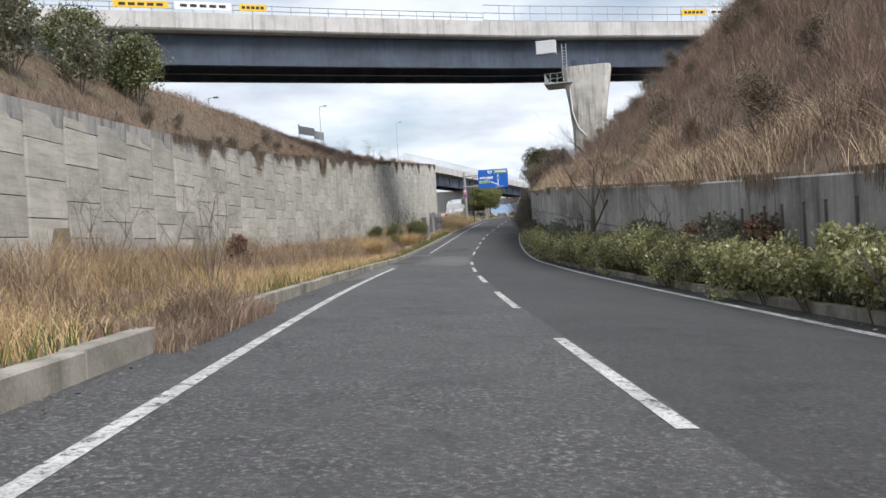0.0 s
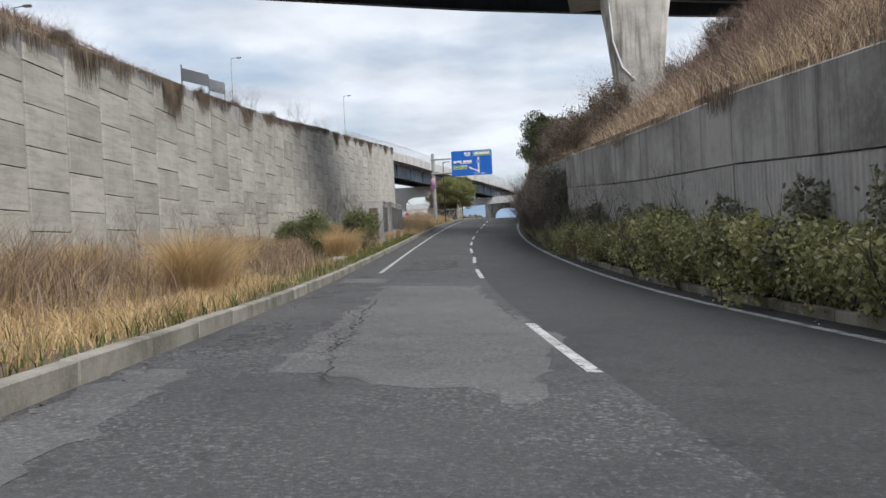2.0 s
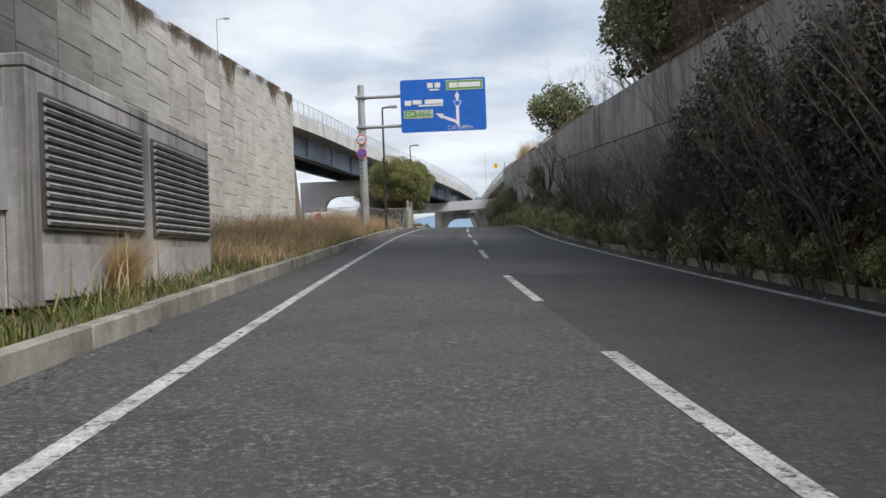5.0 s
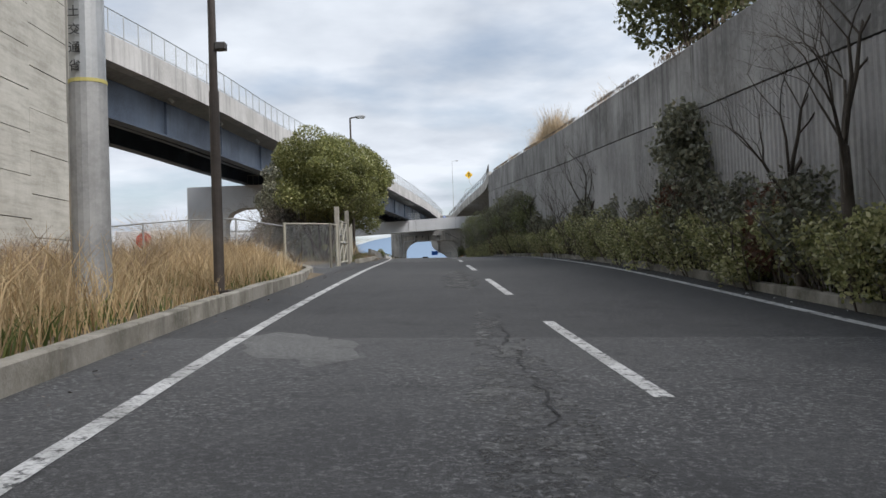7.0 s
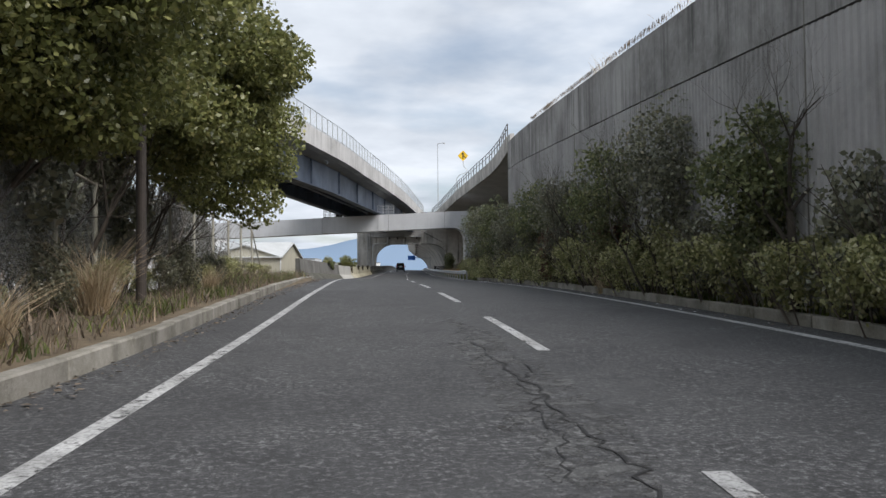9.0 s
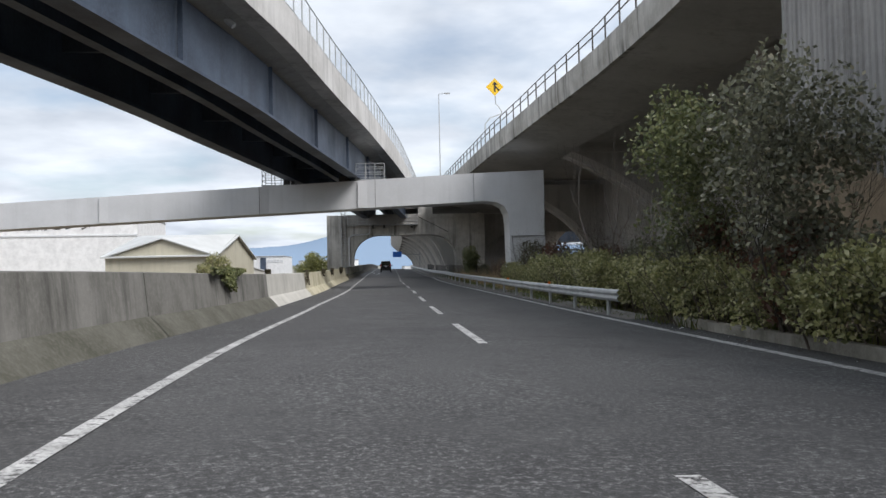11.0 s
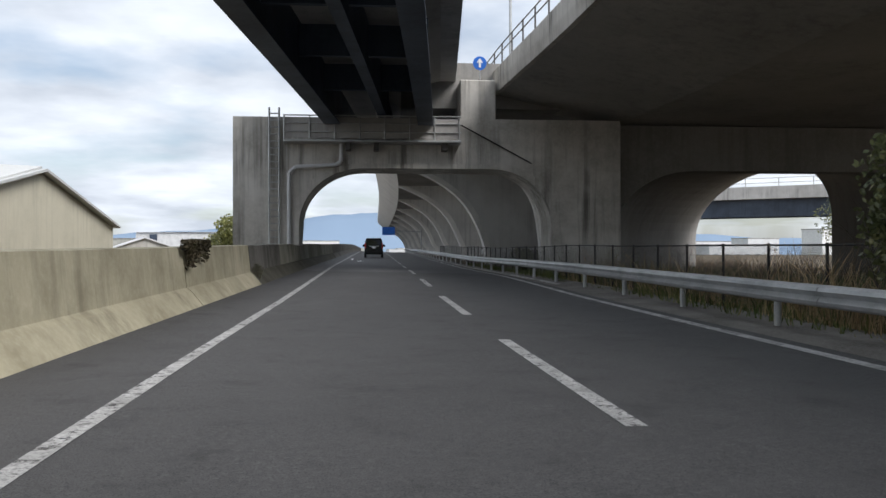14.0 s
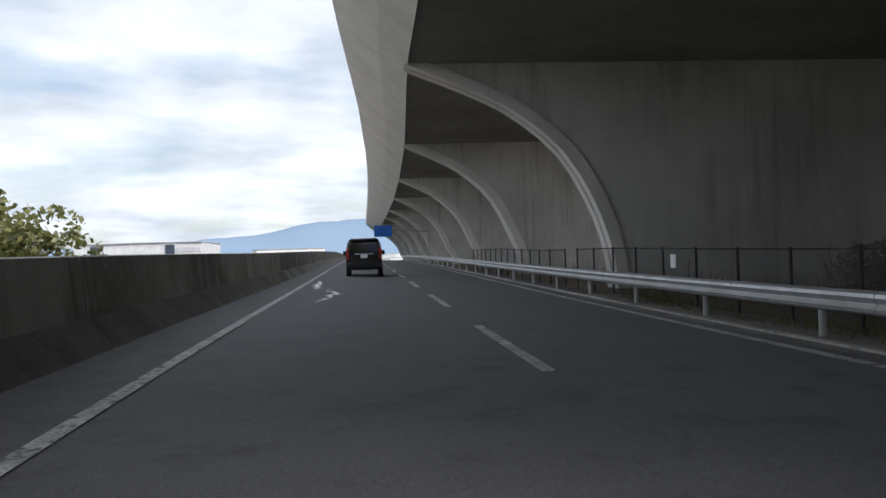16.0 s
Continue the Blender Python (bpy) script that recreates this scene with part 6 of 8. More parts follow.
# ---- van
def van():
    s = 347.0
    m = Matrix.Translation(S(s + 2.2, 0.05)) @ Matrix.Rotation(radians(heading(s)), 4, "Z")
    w = thing("minivan", m, "black boxy minivan driving ahead in the lane", "car")
    glass = bpy.data.materials.new("tinted_glass")
    glass.use_nodes = True
    g = glass.node_tree.nodes["Principled BSDF"]
    g.inputs["Base Color"].default_value = (0.015, 0.018, 0.02, 1)
    g.inputs["Roughness"].default_value = 0.05
    g.inputs["Specular IOR Level"].default_value = 0.8
    black = surface("black_car_paint", (0.012, 0.012, 0.014), (0.01, 0.01, 0.011), (0.02, 0.02, 0.022), 0.22, 0.8, 30, 0.0, 0.2, spec=0.6)
    red = plain("tail_light_red", (0.32, 0.02, 0.02), 0.25)
    # sections along the length: y, half width low, half width roof, roof height, sill
    bm = bmesh.new()
    secs = [(-2.2, 0.82, 0.68, 1.62, 0.42), (-2.12, 0.86, 0.72, 1.8, 0.32), (-1.2, 0.865, 0.73, 1.84, 0.28), (0.6, 0.865, 0.73, 1.83, 0.28), (1.25, 0.86, 0.70, 1.62, 0.28), (1.75, 0.85, 0.72, 1.08, 0.3), (2.25, 0.8, 0.66, 0.92, 0.36), (2.32, 0.7, 0.6, 0.6, 0.42)]
    prev = None
    for y, wl, wr, top, sill in secs:
        belt = sill + (top - sill) * 0.45
        ring = [(-wl * 0.93, sill), (-wl, sill + 0.12), (-wl, belt), (-wr, top - 0.07), (-wr + 0.1, top), (wr - 0.1, top), (wr, top - 0.07), (wl, belt), (wl, sill + 0.12), (wl * 0.93, sill)]
        vs = [bm.verts.new((x, y, z)) for x, z in ring]
        if prev:
            for i in range(len(vs)):
                j = (i + 1) % len(vs)
                bm.faces.new((prev[i], prev[j], vs[j], vs[i]))
        else:
            bm.faces.new(vs)
        prev = vs
    bm.faces.new(prev[::-1])
    part("body", bm, black, w)
    part("rear_window", poly(bmesh.new(), [(-0.66, 1.12), (0.66, 1.12), (0.6, 1.6), (-0.6, 1.6)], -2.235, 0.03), glass, w)
    for sx in (-1, 1):
        part("side_window", B((0.02, 1.5, 0.46), (sx * 0.82, -1.2, 1.4), 0.01, Matrix.Rotation(radians(-sx * 10), 4, "Y")), glass, w)
        part("tail_light", B((0.13, 0.1, 0.55), (sx * 0.78, -2.2, 1.08), 0.03), red, w)
        part("reflector", B((0.2, 0.03, 0.06), (sx * 0.62, -2.24, 0.52), 0.01), red, w)
        mr = part("mirror", B((0.2, 0.12, 0.22), (sx * 0.98, 1.05, 1.15), 0.04), black, w)
        for y in (-1.45, 1.5):
            bm = bmesh.new()
            bmesh.ops.create_cone(bm, cap_ends=True, segments=24, radius1=0.32, radius2=0.32, depth=0.2, matrix=Matrix.Translation((sx * 0.78, y, 0.32)) @ Matrix.Rotation(radians(90), 4, "Y"))
            wh = part("wheel", bm, M_BLACK, w)
            bm = bmesh.new()
            bmesh.ops.create_cone(bm, cap_ends=True, segments=20, radius1=0.21, radius2=0.19, depth=0.22, matrix=Matrix.Translation((sx * 0.78, y, 0.32)) @ Matrix.Rotation(radians(90), 4, "Y"))
            part("rim", bm, M_GALV, wh)
    part("bumper", B((1.62, 0.2, 0.3), (0, -2.2, 0.5), 0.05), black, w)
    part("number_plate", B((0.33, 0.02, 0.165), (0, -2.25, 0.95), 0.005), M_SIGNWHITE, w, "white plate with plain bars")
    part("chrome_strip", B((0.9, 0.03, 0.06), (0, -2.235, 1.06), 0.01), M_GALV, w)
    part("rear_wiper", B((0.5, 0.02, 0.03), (0.1, -2.26, 1.17)), M_BLACK, w)
    part("roof_spoiler", B((1.3, 0.25, 0.06), (0, -2.2, 1.72), 0.02), black, w)


van()


# ---- buildings to the left of the far section
def shed():
    """Gable end towards the road, ridge square to it."""
    w = thing("gabled_shed", Matrix(), "cream gabled metal warehouse with a pale grey roof", "warehouse", "buildings below the road")
    mat = surface("cream_sheet", (0.50, 0.47, 0.37), (0.42, 0.395, 0.31), (0.55, 0.52, 0.42), 0.7, 0.3, 6, 0.1, streak=0.25)
    s0, s1, l0, l1 = 304.7, 330.5, -18.4, -30.2
    eave, ridge, base = 8.15, 10.8, 1.0
    sm = (s0 + s1) / 2

    def at_z(s, l, z):
        q = P(s, l)
        return Vector((q.x, q.y, z))
    verts = []
    for l in (l0, l1):
        verts += [at_z(s0, l, base), at_z(s1, l, base), at_z(s1, l, eave), at_z(sm, l, ridge), at_z(s0, l, eave)]
    raw("shell", verts, [(0, 1, 2, 3, 4), (9, 8, 7, 6, 5), (0, 5, 6, 1), (1, 6, 7, 2), (0, 4, 9, 5)], mat, w)
    for a, name in ((s0, "roof_sheet"), (s1, "roof_sheet")):
        o = -0.5 if a == s0 else 0.5
        rv = []
        for l in (l0 + 0.4, l1 - 0.4):
            rv += [at_z(a + o, l, eave - 0.05), at_z(sm, l, ridge + 0.05), at_z(sm, l, ridge + 0.2), at_z(a + o, l, eave + 0.1)]
        raw(name, rv, [(0, 1, 2, 3), (7, 6, 5, 4), (0, 4, 5, 1), (3, 2, 6, 7), (0, 3, 7, 4), (1, 5, 6, 2)], M_ROOF, w)
    # cross gable on the end wall
    lm, top = -24.0, ridge - 0.75
    raw("end_gable", [at_z(s0 - 0.05, l0, eave - 0.2), at_z(s0 - 0.05, l1, eave - 0.2), at_z(s0 - 0.05, l1, eave), at_z(s0 - 0.05, lm, top), at_z(s0 - 0.05, l0, eave)],
        [(0, 1, 2, 3, 4)], mat, w)
    for l in (l0 + 0.1, l1 - 0.1):
        rv = [at_z(s0 - 0.4, l, eave), at_z(s0 - 0.4, lm, top + 0.06), at_z(sm, lm, ridge + 0.25), at_z(sm, l, ridge + 0.22)]
        rv += [v + Vector((0, 0, 0.12)) for v in rv]
        raw("roof_sheet", rv, [(0, 1, 2, 3), (7, 6, 5, 4), (0, 4, 5, 1), (1, 5, 6, 2), (2, 6, 7, 3), (3, 7, 4, 0)], M_ROOF, w)
    q = at_z(s0 - 0.08, l0 + 0.06, base)
    part("downpipe", T(q, q + Vector((0, 0, eave - base)), 0.09, None, 8), M_WHITE, w)


M_ROOF = surface("pale_metal_roof", (0.50, 0.51, 0.50), (0.42, 0.43, 0.42), (0.56, 0.57, 0.56), 0.6, 0.3, 6, 0.1, 0.1)
shed()


def long_shed(s, l, W, D, H, R, base, turn, label, wall, roof):
    c = P(s, l)
    w = thing("warehouse", Matrix.Translation((c.x, c.y, base)) @ Matrix.Rotation(radians(heading(s) + turn), 4, "Z"), label, "warehouse", "buildings below the road")
    bm = bmesh.new()
    f = [bm.verts.new(v) for v in ((-W / 2, -D / 2, 0), (W / 2, -D / 2, 0), (W / 2, -D / 2, H), (0, -D / 2, R), (-W / 2, -D / 2, H))]
    b = [bm.verts.new((v.co.x, D / 2, v.co.z)) for v in f]
    bm.faces.new(f)
    bm.faces.new(b[::-1])
    for i in range(5):
        j = (i + 1) % 5
        bm.faces.new((f[i], b[i], b[j], f[j]))
    part("shell", bm, wall, w)
    for sx in (-1, 1):
        L = math.hypot(W / 2 + 0.3, R - H)
        a = math.atan2(R - H, W / 2)
        part("roof_sheet", B((L, D + 0.6, 0.15), (sx * W / 4, 0, (H + R) / 2 + 0.1), 0.01, Matrix.Rotation(sx * a, 4, "Y")), roof, w)
    return w


wh = long_shed(350, -49, 22, 26, 14.4, 14.6, 1.0, 6, "large white warehouse with lettering on its gable", M_WHITE, M_BEAM)
text_mesh("lettering", "物流センター", 2.1, M_BLACK, wh, Matrix.Translation((0.6, -13.06, 12.9)), 1.0)
part("fascia_line", B((22.1, 0.12, 0.25), (0, -13.05, 11.3)), M_BEAM, wh)
long_shed(380, -30, 9, 12, 4.6, 6.2, 2.0, 20, "small pale shed with a grey roof", M_PALE, M_BEAM)
long_shed(450, -62, 40, 30, 5.0, 6.0, 1.0, 5, "low white factory beyond the barrier", M_WHITE, M_BEAM)
wh = long_shed(505, -48.5, 27, 24, 10.4, 10.5, 1.5, 0, "long white factory with dark blue columns beyond the barrier", M_WHITE, M_BEAM)
for x in (-9.0, 6.8):
    part("column", B((1.9, 0.4, 10.0), (x, -12.15, 5.0), 0.05), M_NAVY, wh, "dark blue column")
for i in range(4):
    part("dock_door", B((1.6, 0.1, 1.6), (-3.0 + 2.4 * i, -12.05, 2.6), 0.02), M_DARKSTEEL, wh)
for i in range(5):
    part("sign_shape", B((0.9, 0.08, 1.0), (8.6 + 1.05 * i, -12.06, 8.9), 0.02), M_BEAM, wh)
long_shed(640, -110, 60, 40, 8.0, 9.0, 0.0, 10, "long grey factory in the distance", M_PALE, M_BEAM)
long_shed(250, -70, 30, 26, 7, 9, 0.5, 15, "white low building across the yard", M_WHITE, M_BEAM)
rnd = random.Random(12)
for i in range(46):
    s, l = 600 + rnd.random() * 900, -420 + rnd.random() * 700
    c = P(460, 0) + Vector((0, 0, 0))
    x, y, z, dx, dy, b = road_at(460)
    q = c + Vector((dx, dy, 0)) * (s - 460) + Vector((dy, -dx, 0)) * l
    if abs(l) < 25:
        continue
    W, D, H = 14 + rnd.random() * 34, 10 + rnd.random() * 14, 9 + rnd.random() * 10
    w = thing("distant_building", Matrix.Translation((q.x, q.y, -1.2)) @ Matrix.Rotation(rnd.random() * 0.6 - 0.3, 4, "Z"), "pale flat-roofed building far across the plain", "building", "distant town")
    part("shell", B((W, D, H), (0, 0, H / 2), 0.1), (M_WHITE, M_PALE, M_BEAM, M_PIER)[i % 4], w)
    part("roof", B((W + 0.4, D + 0.4, 0.4), (0, 0, H + 0.2)), M_CAP, w)
    for k in range(int(W / 5)):
        part("window", B((2.2, 0.1, 1.2), (-W / 2 + 3 + 5 * k, -D / 2 - 0.05, H * 0.6)), M_NAVY, w)


def far_overpass():
    """The blue girder bridge seen through the second opening."""
    w = thing("far_overpass", Matrix(), "pale parapet viaduct with a blue girder beyond the pier", "viaduct")
    a, b = Vector((80, 422, 0)), Vector((200, 308, 0))
    d = (b - a).normalized()
    n = Vector((-d.y, d.x, 0))

    def beam(nm, rows, m):
        verts = [p + n * o + Vector((0, 0, z)) for p in (a, b) for o, z in rows]
        k = len(rows)
        raw(nm, verts, [(i, (i + 1) % k, k + (i + 1) % k, k + i) for i in range(k)] + [tuple(range(k))[::-1], tuple(range(k, 2 * k))], m, w)
    for o in (0.0, 6.0):
        beam("girder", [(o, 12.6), (o, 15.6), (o + 0.5, 15.6), (o + 0.5, 12.6)], M_NAVY)
    beam("parapet", [(-1.2, 15.6), (-1.2, 17.7), (-0.9, 17.7), (-0.9, 16.1), (7.6, 16.1), (7.6, 15.6)], M_PARAPET)
    for k in range(30):
        q = a + d * (5.4 * k) + n * -1.05
        part("fence_post", B((0.09, 0.09, 1.5), (q.x, q.y, 18.4)), M_GALV, w)
    bm = bmesh.new()
    for z in (18.3, 19.1):
        tube(bm, a + n * -1.05 + Vector((0, 0, z)), b + n * -1.05 + Vector((0, 0, z)), 0.05, None, 5)
    part("fence_rail", bm, M_GALV, w)
    for k in range(4):
        q = a + d * (58 + 32 * k) + n * 3.0
        pr = part("pier", B((2.2, 2.4, 12.0), (q.x, q.y, 5.0), 0.1, Matrix.Rotation(math.atan2(d.y, d.x), 4, "Z")), M_PARAPET, w)
        part("pier_head", B((2.6, 8.0, 1.8), (q.x, q.y, 11.6), 0.3, Matrix.Rotation(math.atan2(d.y, d.x), 4, "Z")), M_PARAPET, pr)


far_overpass()


# ---- mountains on the horizon
def mountains():
    mat = bpy.data.materials.new("haze_tinted_hills")
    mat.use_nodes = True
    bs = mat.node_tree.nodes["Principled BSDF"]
    # distance haze is put into the base colour
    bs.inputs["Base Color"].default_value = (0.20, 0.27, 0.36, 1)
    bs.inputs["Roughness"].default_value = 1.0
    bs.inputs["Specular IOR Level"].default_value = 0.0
    verts, faces = [], []
    n = 160
    for i in range(n + 1):
        a = radians(-48 + 96 * i / n)
        r = 3200
        h = 205 + 50 * noise.noise(Vector((i * 0.045, 0.3, 0))) + 30 * noise.noise(Vector((i * 0.16, 5.3, 0))) + 9 * noise.noise(Vector((i * 0.5, 9.3, 0)))
        x, y = 20 - r * math.sin(a - radians(9)), 200 + r * math.cos(a - radians(9))
        h *= 0.42 + 0.58 * math.exp(-((math.degrees(a) - 0.5) / 9.5) ** 2)
        for k, (f, g) in enumerate(((0.0, 1.0), (0.45, 1.05), (0.8, 1.12), (1.0, 1.2), (0.0, 1.35))):
            verts.append((20 + (x - 20) * g, 200 + (y - 200) * g, -2 + max(25, h) * f + (8 * noise.noise(Vector((i * 0.3, k * 2.0, 1))) if 0 < f < 1 else 0)))
    for i in range(n):
        for k in range(4):
            a = 5 * i + k
            faces.append((a, a + 5, a + 6, a + 1))
    tagged(new("mountain_backdrop", mesh_of("mountain_backdrop", verts, faces, mat, True)), "hills along the horizon with blue haze in their colour", "backdrop", "", "structure")


mountains()
w = thing("far_direction_sign", Matrix.Translation(P(400, 3.3)) @ Matrix.Rotation(radians(heading(400)), 4, "Z"), "blue direction sign hung beside the viaduct ahead", "road sign")
part("panel", plate(bmesh.new(), 2.0, 1.25, 0.06, 0.08, (-1.0, 0, 3.35)), M_BLUE, w)
part("arm", T((0, 0.1, 3.4), (4.1, 0.1, 3.2), 0.08, None, 8), M_GALV, w)
part("post", T((4.1, 0.1, -0.3), (4.1, 0.1, 3.6), 0.1, None, 8), M_GALV, w)

# ---- paint spill and debris on the road
patch("paint_spill", [(326.3, -1.2), (331.0, -0.95), (334.0, -1.2), (331.5, -0.75)], M_SIGNWHITE, "thin white paint spill on the asphalt", "stain", 0.009)
patch("paint_spill", [(333.5, -1.5), (336.0, -1.45), (341.8, -1.75), (337.0, -1.7)], M_SIGNWHITE, "thin white paint spill on the asphalt", "stain", 0.009)
w = thing("notice_board", at(167.2, -11.6, 0.0), "white board with a red round mark on the yard fence", "notice")
part("board", B((2.4, 0.06, 0.8), (0, 0, 1.25), 0.01), M_SIGNWHITE, w)
bm = bmesh.new()
bmesh.ops.create_cone(bm, cap_ends=True, segments=24, radius1=0.33, radius2=0.33, depth=0.02, matrix=Matrix.Translation((0, -0.05, 1.25)) @ Matrix.Rotation(radians(90), 4, "X"))
part("red_mark", bm, M_RED, w)
for x in (-1.0, 1.0):
    part("leg", T((x, 0.06, -0.2), (x, 0.06, 1.6), 0.03, None, 6), M_GALV, w)


# ---- cracks in the old asphalt
def crack(s0, l0, s1, l1, width, seed):
    rnd = random.Random(seed)
    n = int(abs(s1 - s0) / 0.14) + 2
    verts, faces = [], []
    for i in range(n):
        f = i / (n - 1)
        s, l = s0 + (s1 - s0) * f, l0 + (l1 - l0) * f + rnd.gauss(0, 0.035) + 0.12 * noise.noise(Vector((s0 + f * (s1 - s0), seed, 0.3)))
        wd = width * rnd.uniform(0.2, 1.0)
        verts += [S(s, l - wd, 0.0075), S(s, l + wd, 0.0075)]
    for i in range(n - 1):
        faces.append((2 * i, 2 * i + 1, 2 * i + 3, 2 * i + 2))
    ob = raw("road_crack", verts, faces, M_CRACK)
    return tagged(ob, "jagged dark crack in the worn asphalt", "crack", "cracks in the road")


M_CRACK = plain("dark_crack", (0.018, 0.018, 0.018), 0.95)
for i, c in enumerate(((48.5, -1.05, 58.0, -1.15, 0.022), (50.0, -1.3, 54.0, -1.0, 0.014), (46.0, -0.9, 50.5, -1.25, 0.018), (53.0, -1.2, 55.5, -1.75, 0.014), (52.5, 1.6, 57.5, 1.45, 0.016), (58.5, -1.35, 64.0, -1.2, 0.012),
                       (70.5, -0.9, 77.0, -0.6, 0.014), (71.5, 0.7, 78.5, 0.95, 0.014), (150.0, 1.2, 160.0, 0.95, 0.02), (152.0, 0.8, 158.0, 1.25, 0.015), (174.0, 1.3, 182.0, 1.05, 0.02), (175.5, 0.9, 180.0, 1.3, 0.014), (138.0, 0.9, 145.0, 1.1, 0.016))):
    crack(*c, i)
for pts in ([(47.5, -2.2), (50.5, -1.9), (53.0, -2.3), (51, -2.7), (48.5, -2.8)], [(57.5, -2.95), (60.0, -2.9), (61.5, -2.2), (59.0, -2.3)], [(62.5, -2.75), (68.0, -2.6), (67.8, -1.9), (64.0, -2.1)], [(70.6, -1.3), (76.5, -1.1), (80.0, -0.4), (79.0, 0.9), (73.5, 1.1), (71.0, 0.2)],
            [(151.2, 0.4), (156.0, 0.5), (160.0, 0.8), (159.0, 1.2), (153.0, 1.35), (150.4, 1.0)], [(173.0, 0.7), (180.0, 0.75), (186.0, 1.0), (184.0, 1.45), (176.0, 1.5)], [(133.5, 0.5), (139.0, 0.45), (146.0, 0.9), (141.0, 1.25), (135.0, 1.1)]):
    patch("worn_patch", pts, M_WORN, "patch of asphalt worn down to its stones", "road patch", 0.0035)

# ------------------------------------------------------------------ plants
rng = np.random.default_rng(7)


def fast_mesh(name, verts, faces, material):
    """A mesh from arrays; faces all of one size."""
    verts, faces = np.asarray(verts, np.float32), np.asarray(faces, np.int32)
    me = bpy.data.meshes.new(name)
    me.vertices.add(len(verts))
    me.vertices.foreach_set("co", verts.ravel())
    k = faces.shape[1]
    me.loops.add(faces.size)
    me.loops.foreach_set("vertex_index", faces.ravel())
    me.polygons.add(len(faces))
    me.polygons.foreach_set("loop_start", np.arange(0, faces.size, k, dtype=np.int32))
    me.polygons.foreach_set("loop_total", np.full(len(faces), k, np.int32))
    me.materials.append(material)
    me.update()
    return me


def blades(roots, height, width, lean, segs=2):
    """Bent tapering blades of grass: root places, heights, widths and lean."""
    n = len(roots)
    a = rng.uniform(0, 2 * np.pi, n)
    side = np.stack([np.cos(a), np.sin(a), np.zeros(n)], 1)
    b = rng.uniform(0, 2 * np.pi, n)
    push = np.stack([np.cos(b), np.sin(b), np.zeros(n)], 1) * (lean * height * rng.uniform(0.2, 1.0, n))[:, None]
    up = np.array([0, 0, 1.0])
    rows = []
    for f in (0.0, 0.55, 1.0):
        c = roots + up * (height * f * (1 - 0.12 * f * f))[:, None] + push * (f * f)
        wd = (width * (1 - 0.85 * f))[:, None]
        rows += [c - side * wd / 2, c + side * wd / 2]
    v = np.stack(rows, 1).reshape(-1, 3)
    base = np.arange(n)[:, None] * 6
    q = np.concatenate([base + np.array([[0, 1, 3, 2]]), base + np.array([[2, 3, 5, 4]])], 1).reshape(-1, 4)
    return v, q


def leaves(centres, size, flat=0.35, long=1.6):
    """Small pointed leaves at the centres, turned at random."""
    n = len(centres)
    d = rng.normal(size=(n, 3))
    d /= np.linalg.norm(d, axis=1)[:, None]
    e = rng.normal(size=(n, 3))
    e -= (e * d).sum(1)[:, None] * d
    e /= np.linalg.norm(e, axis=1)[:, None]
    s = (size * rng.uniform(0.6, 1.3, n))[:, None]
    v = np.stack([centres - d * s * long / 2, centres + e * s / 2, centres + d * s * long / 2, centres - e * s / 2], 1).reshape(-1, 3)
    q = np.arange(n)[:, None] * 4 + np.array([[0, 1, 2, 3]])
    return v, q


def joined(parts_):
    vs, qs, k = [], [], 0
    for v, q in parts_:
        vs.append(v)
        qs.append(q + k)
        k += len(v)
    return np.concatenate(vs), np.concatenate(qs)


def limb(a, b, r0, r1, n=5):
    """A tapered bar from a to b as quads."""
    a, b = np.array(a, float), np.array(b, float)
    d = b - a
    d /= np.linalg.norm(d) + 1e-9
    u = np.cross(d, [0.3, 0.5, 0.81])
    u /= np.linalg.norm(u)
    v = np.cross(d, u)
    t = 2 * np.pi * np.arange(n) / n
    ring = np.cos(t)[:, None] * u + np.sin(t)[:, None] * v
    vs = np.concatenate([a + ring * r0, b + ring * r1])
    q = np.array([[i, (i + 1) % n, n + (i + 1) % n, n + i] for i in range(n)])
    return vs, q


def branching(rnd, a, d, length, r, depth, out, tips, spread=0.75, up=0.25, kids=(2, 3), bend=0.12):
    """Limbs that fork and thin out from a in the direction d."""
    a = np.array(a, float)
    d = np.array(d, float)
    n = 3 if depth > 1 else 2
    for i in range(n):
        d = d + np.array([rnd.gauss(0, bend), rnd.gauss(0, bend), rnd.gauss(0, bend) + up * 0.12])
        d /= np.linalg.norm(d)
        b = a + d * length / n
        r1 = r * (0.86 if i < n - 1 else 0.72)
        out.append(limb(a, b, r, r1, 6 if r > 0.05 else (4 if r > 0.012 else 3)))
        a, r = b, r1
        if depth > 0 and i > 0 and rnd.random() < 0.55:
            e = d + np.array([rnd.gauss(0, spread), rnd.gauss(0, spread), rnd.gauss(0, spread * 0.6) + up])
            branching(rnd, a, e / np.linalg.norm(e), length * 0.62, r * 0.55, depth - 1, out, tips, spread, up, kids, bend)
    tips.append((a, d))
    if depth > 0:
        for _ in range(rnd.randint(*kids)):
            e = d + np.array([rnd.gauss(0, spread), rnd.gauss(0, spread), rnd.gauss(0, spread * 0.6) + up])
            branching(rnd, a, e / np.linalg.norm(e), length * rnd.uniform(0.55, 0.8), r * 0.7, depth - 1, out, tips, spread, up, kids, bend)


def land(s, l):
    return np.array((*P(s, l)[:2], ground_z(s, l)))


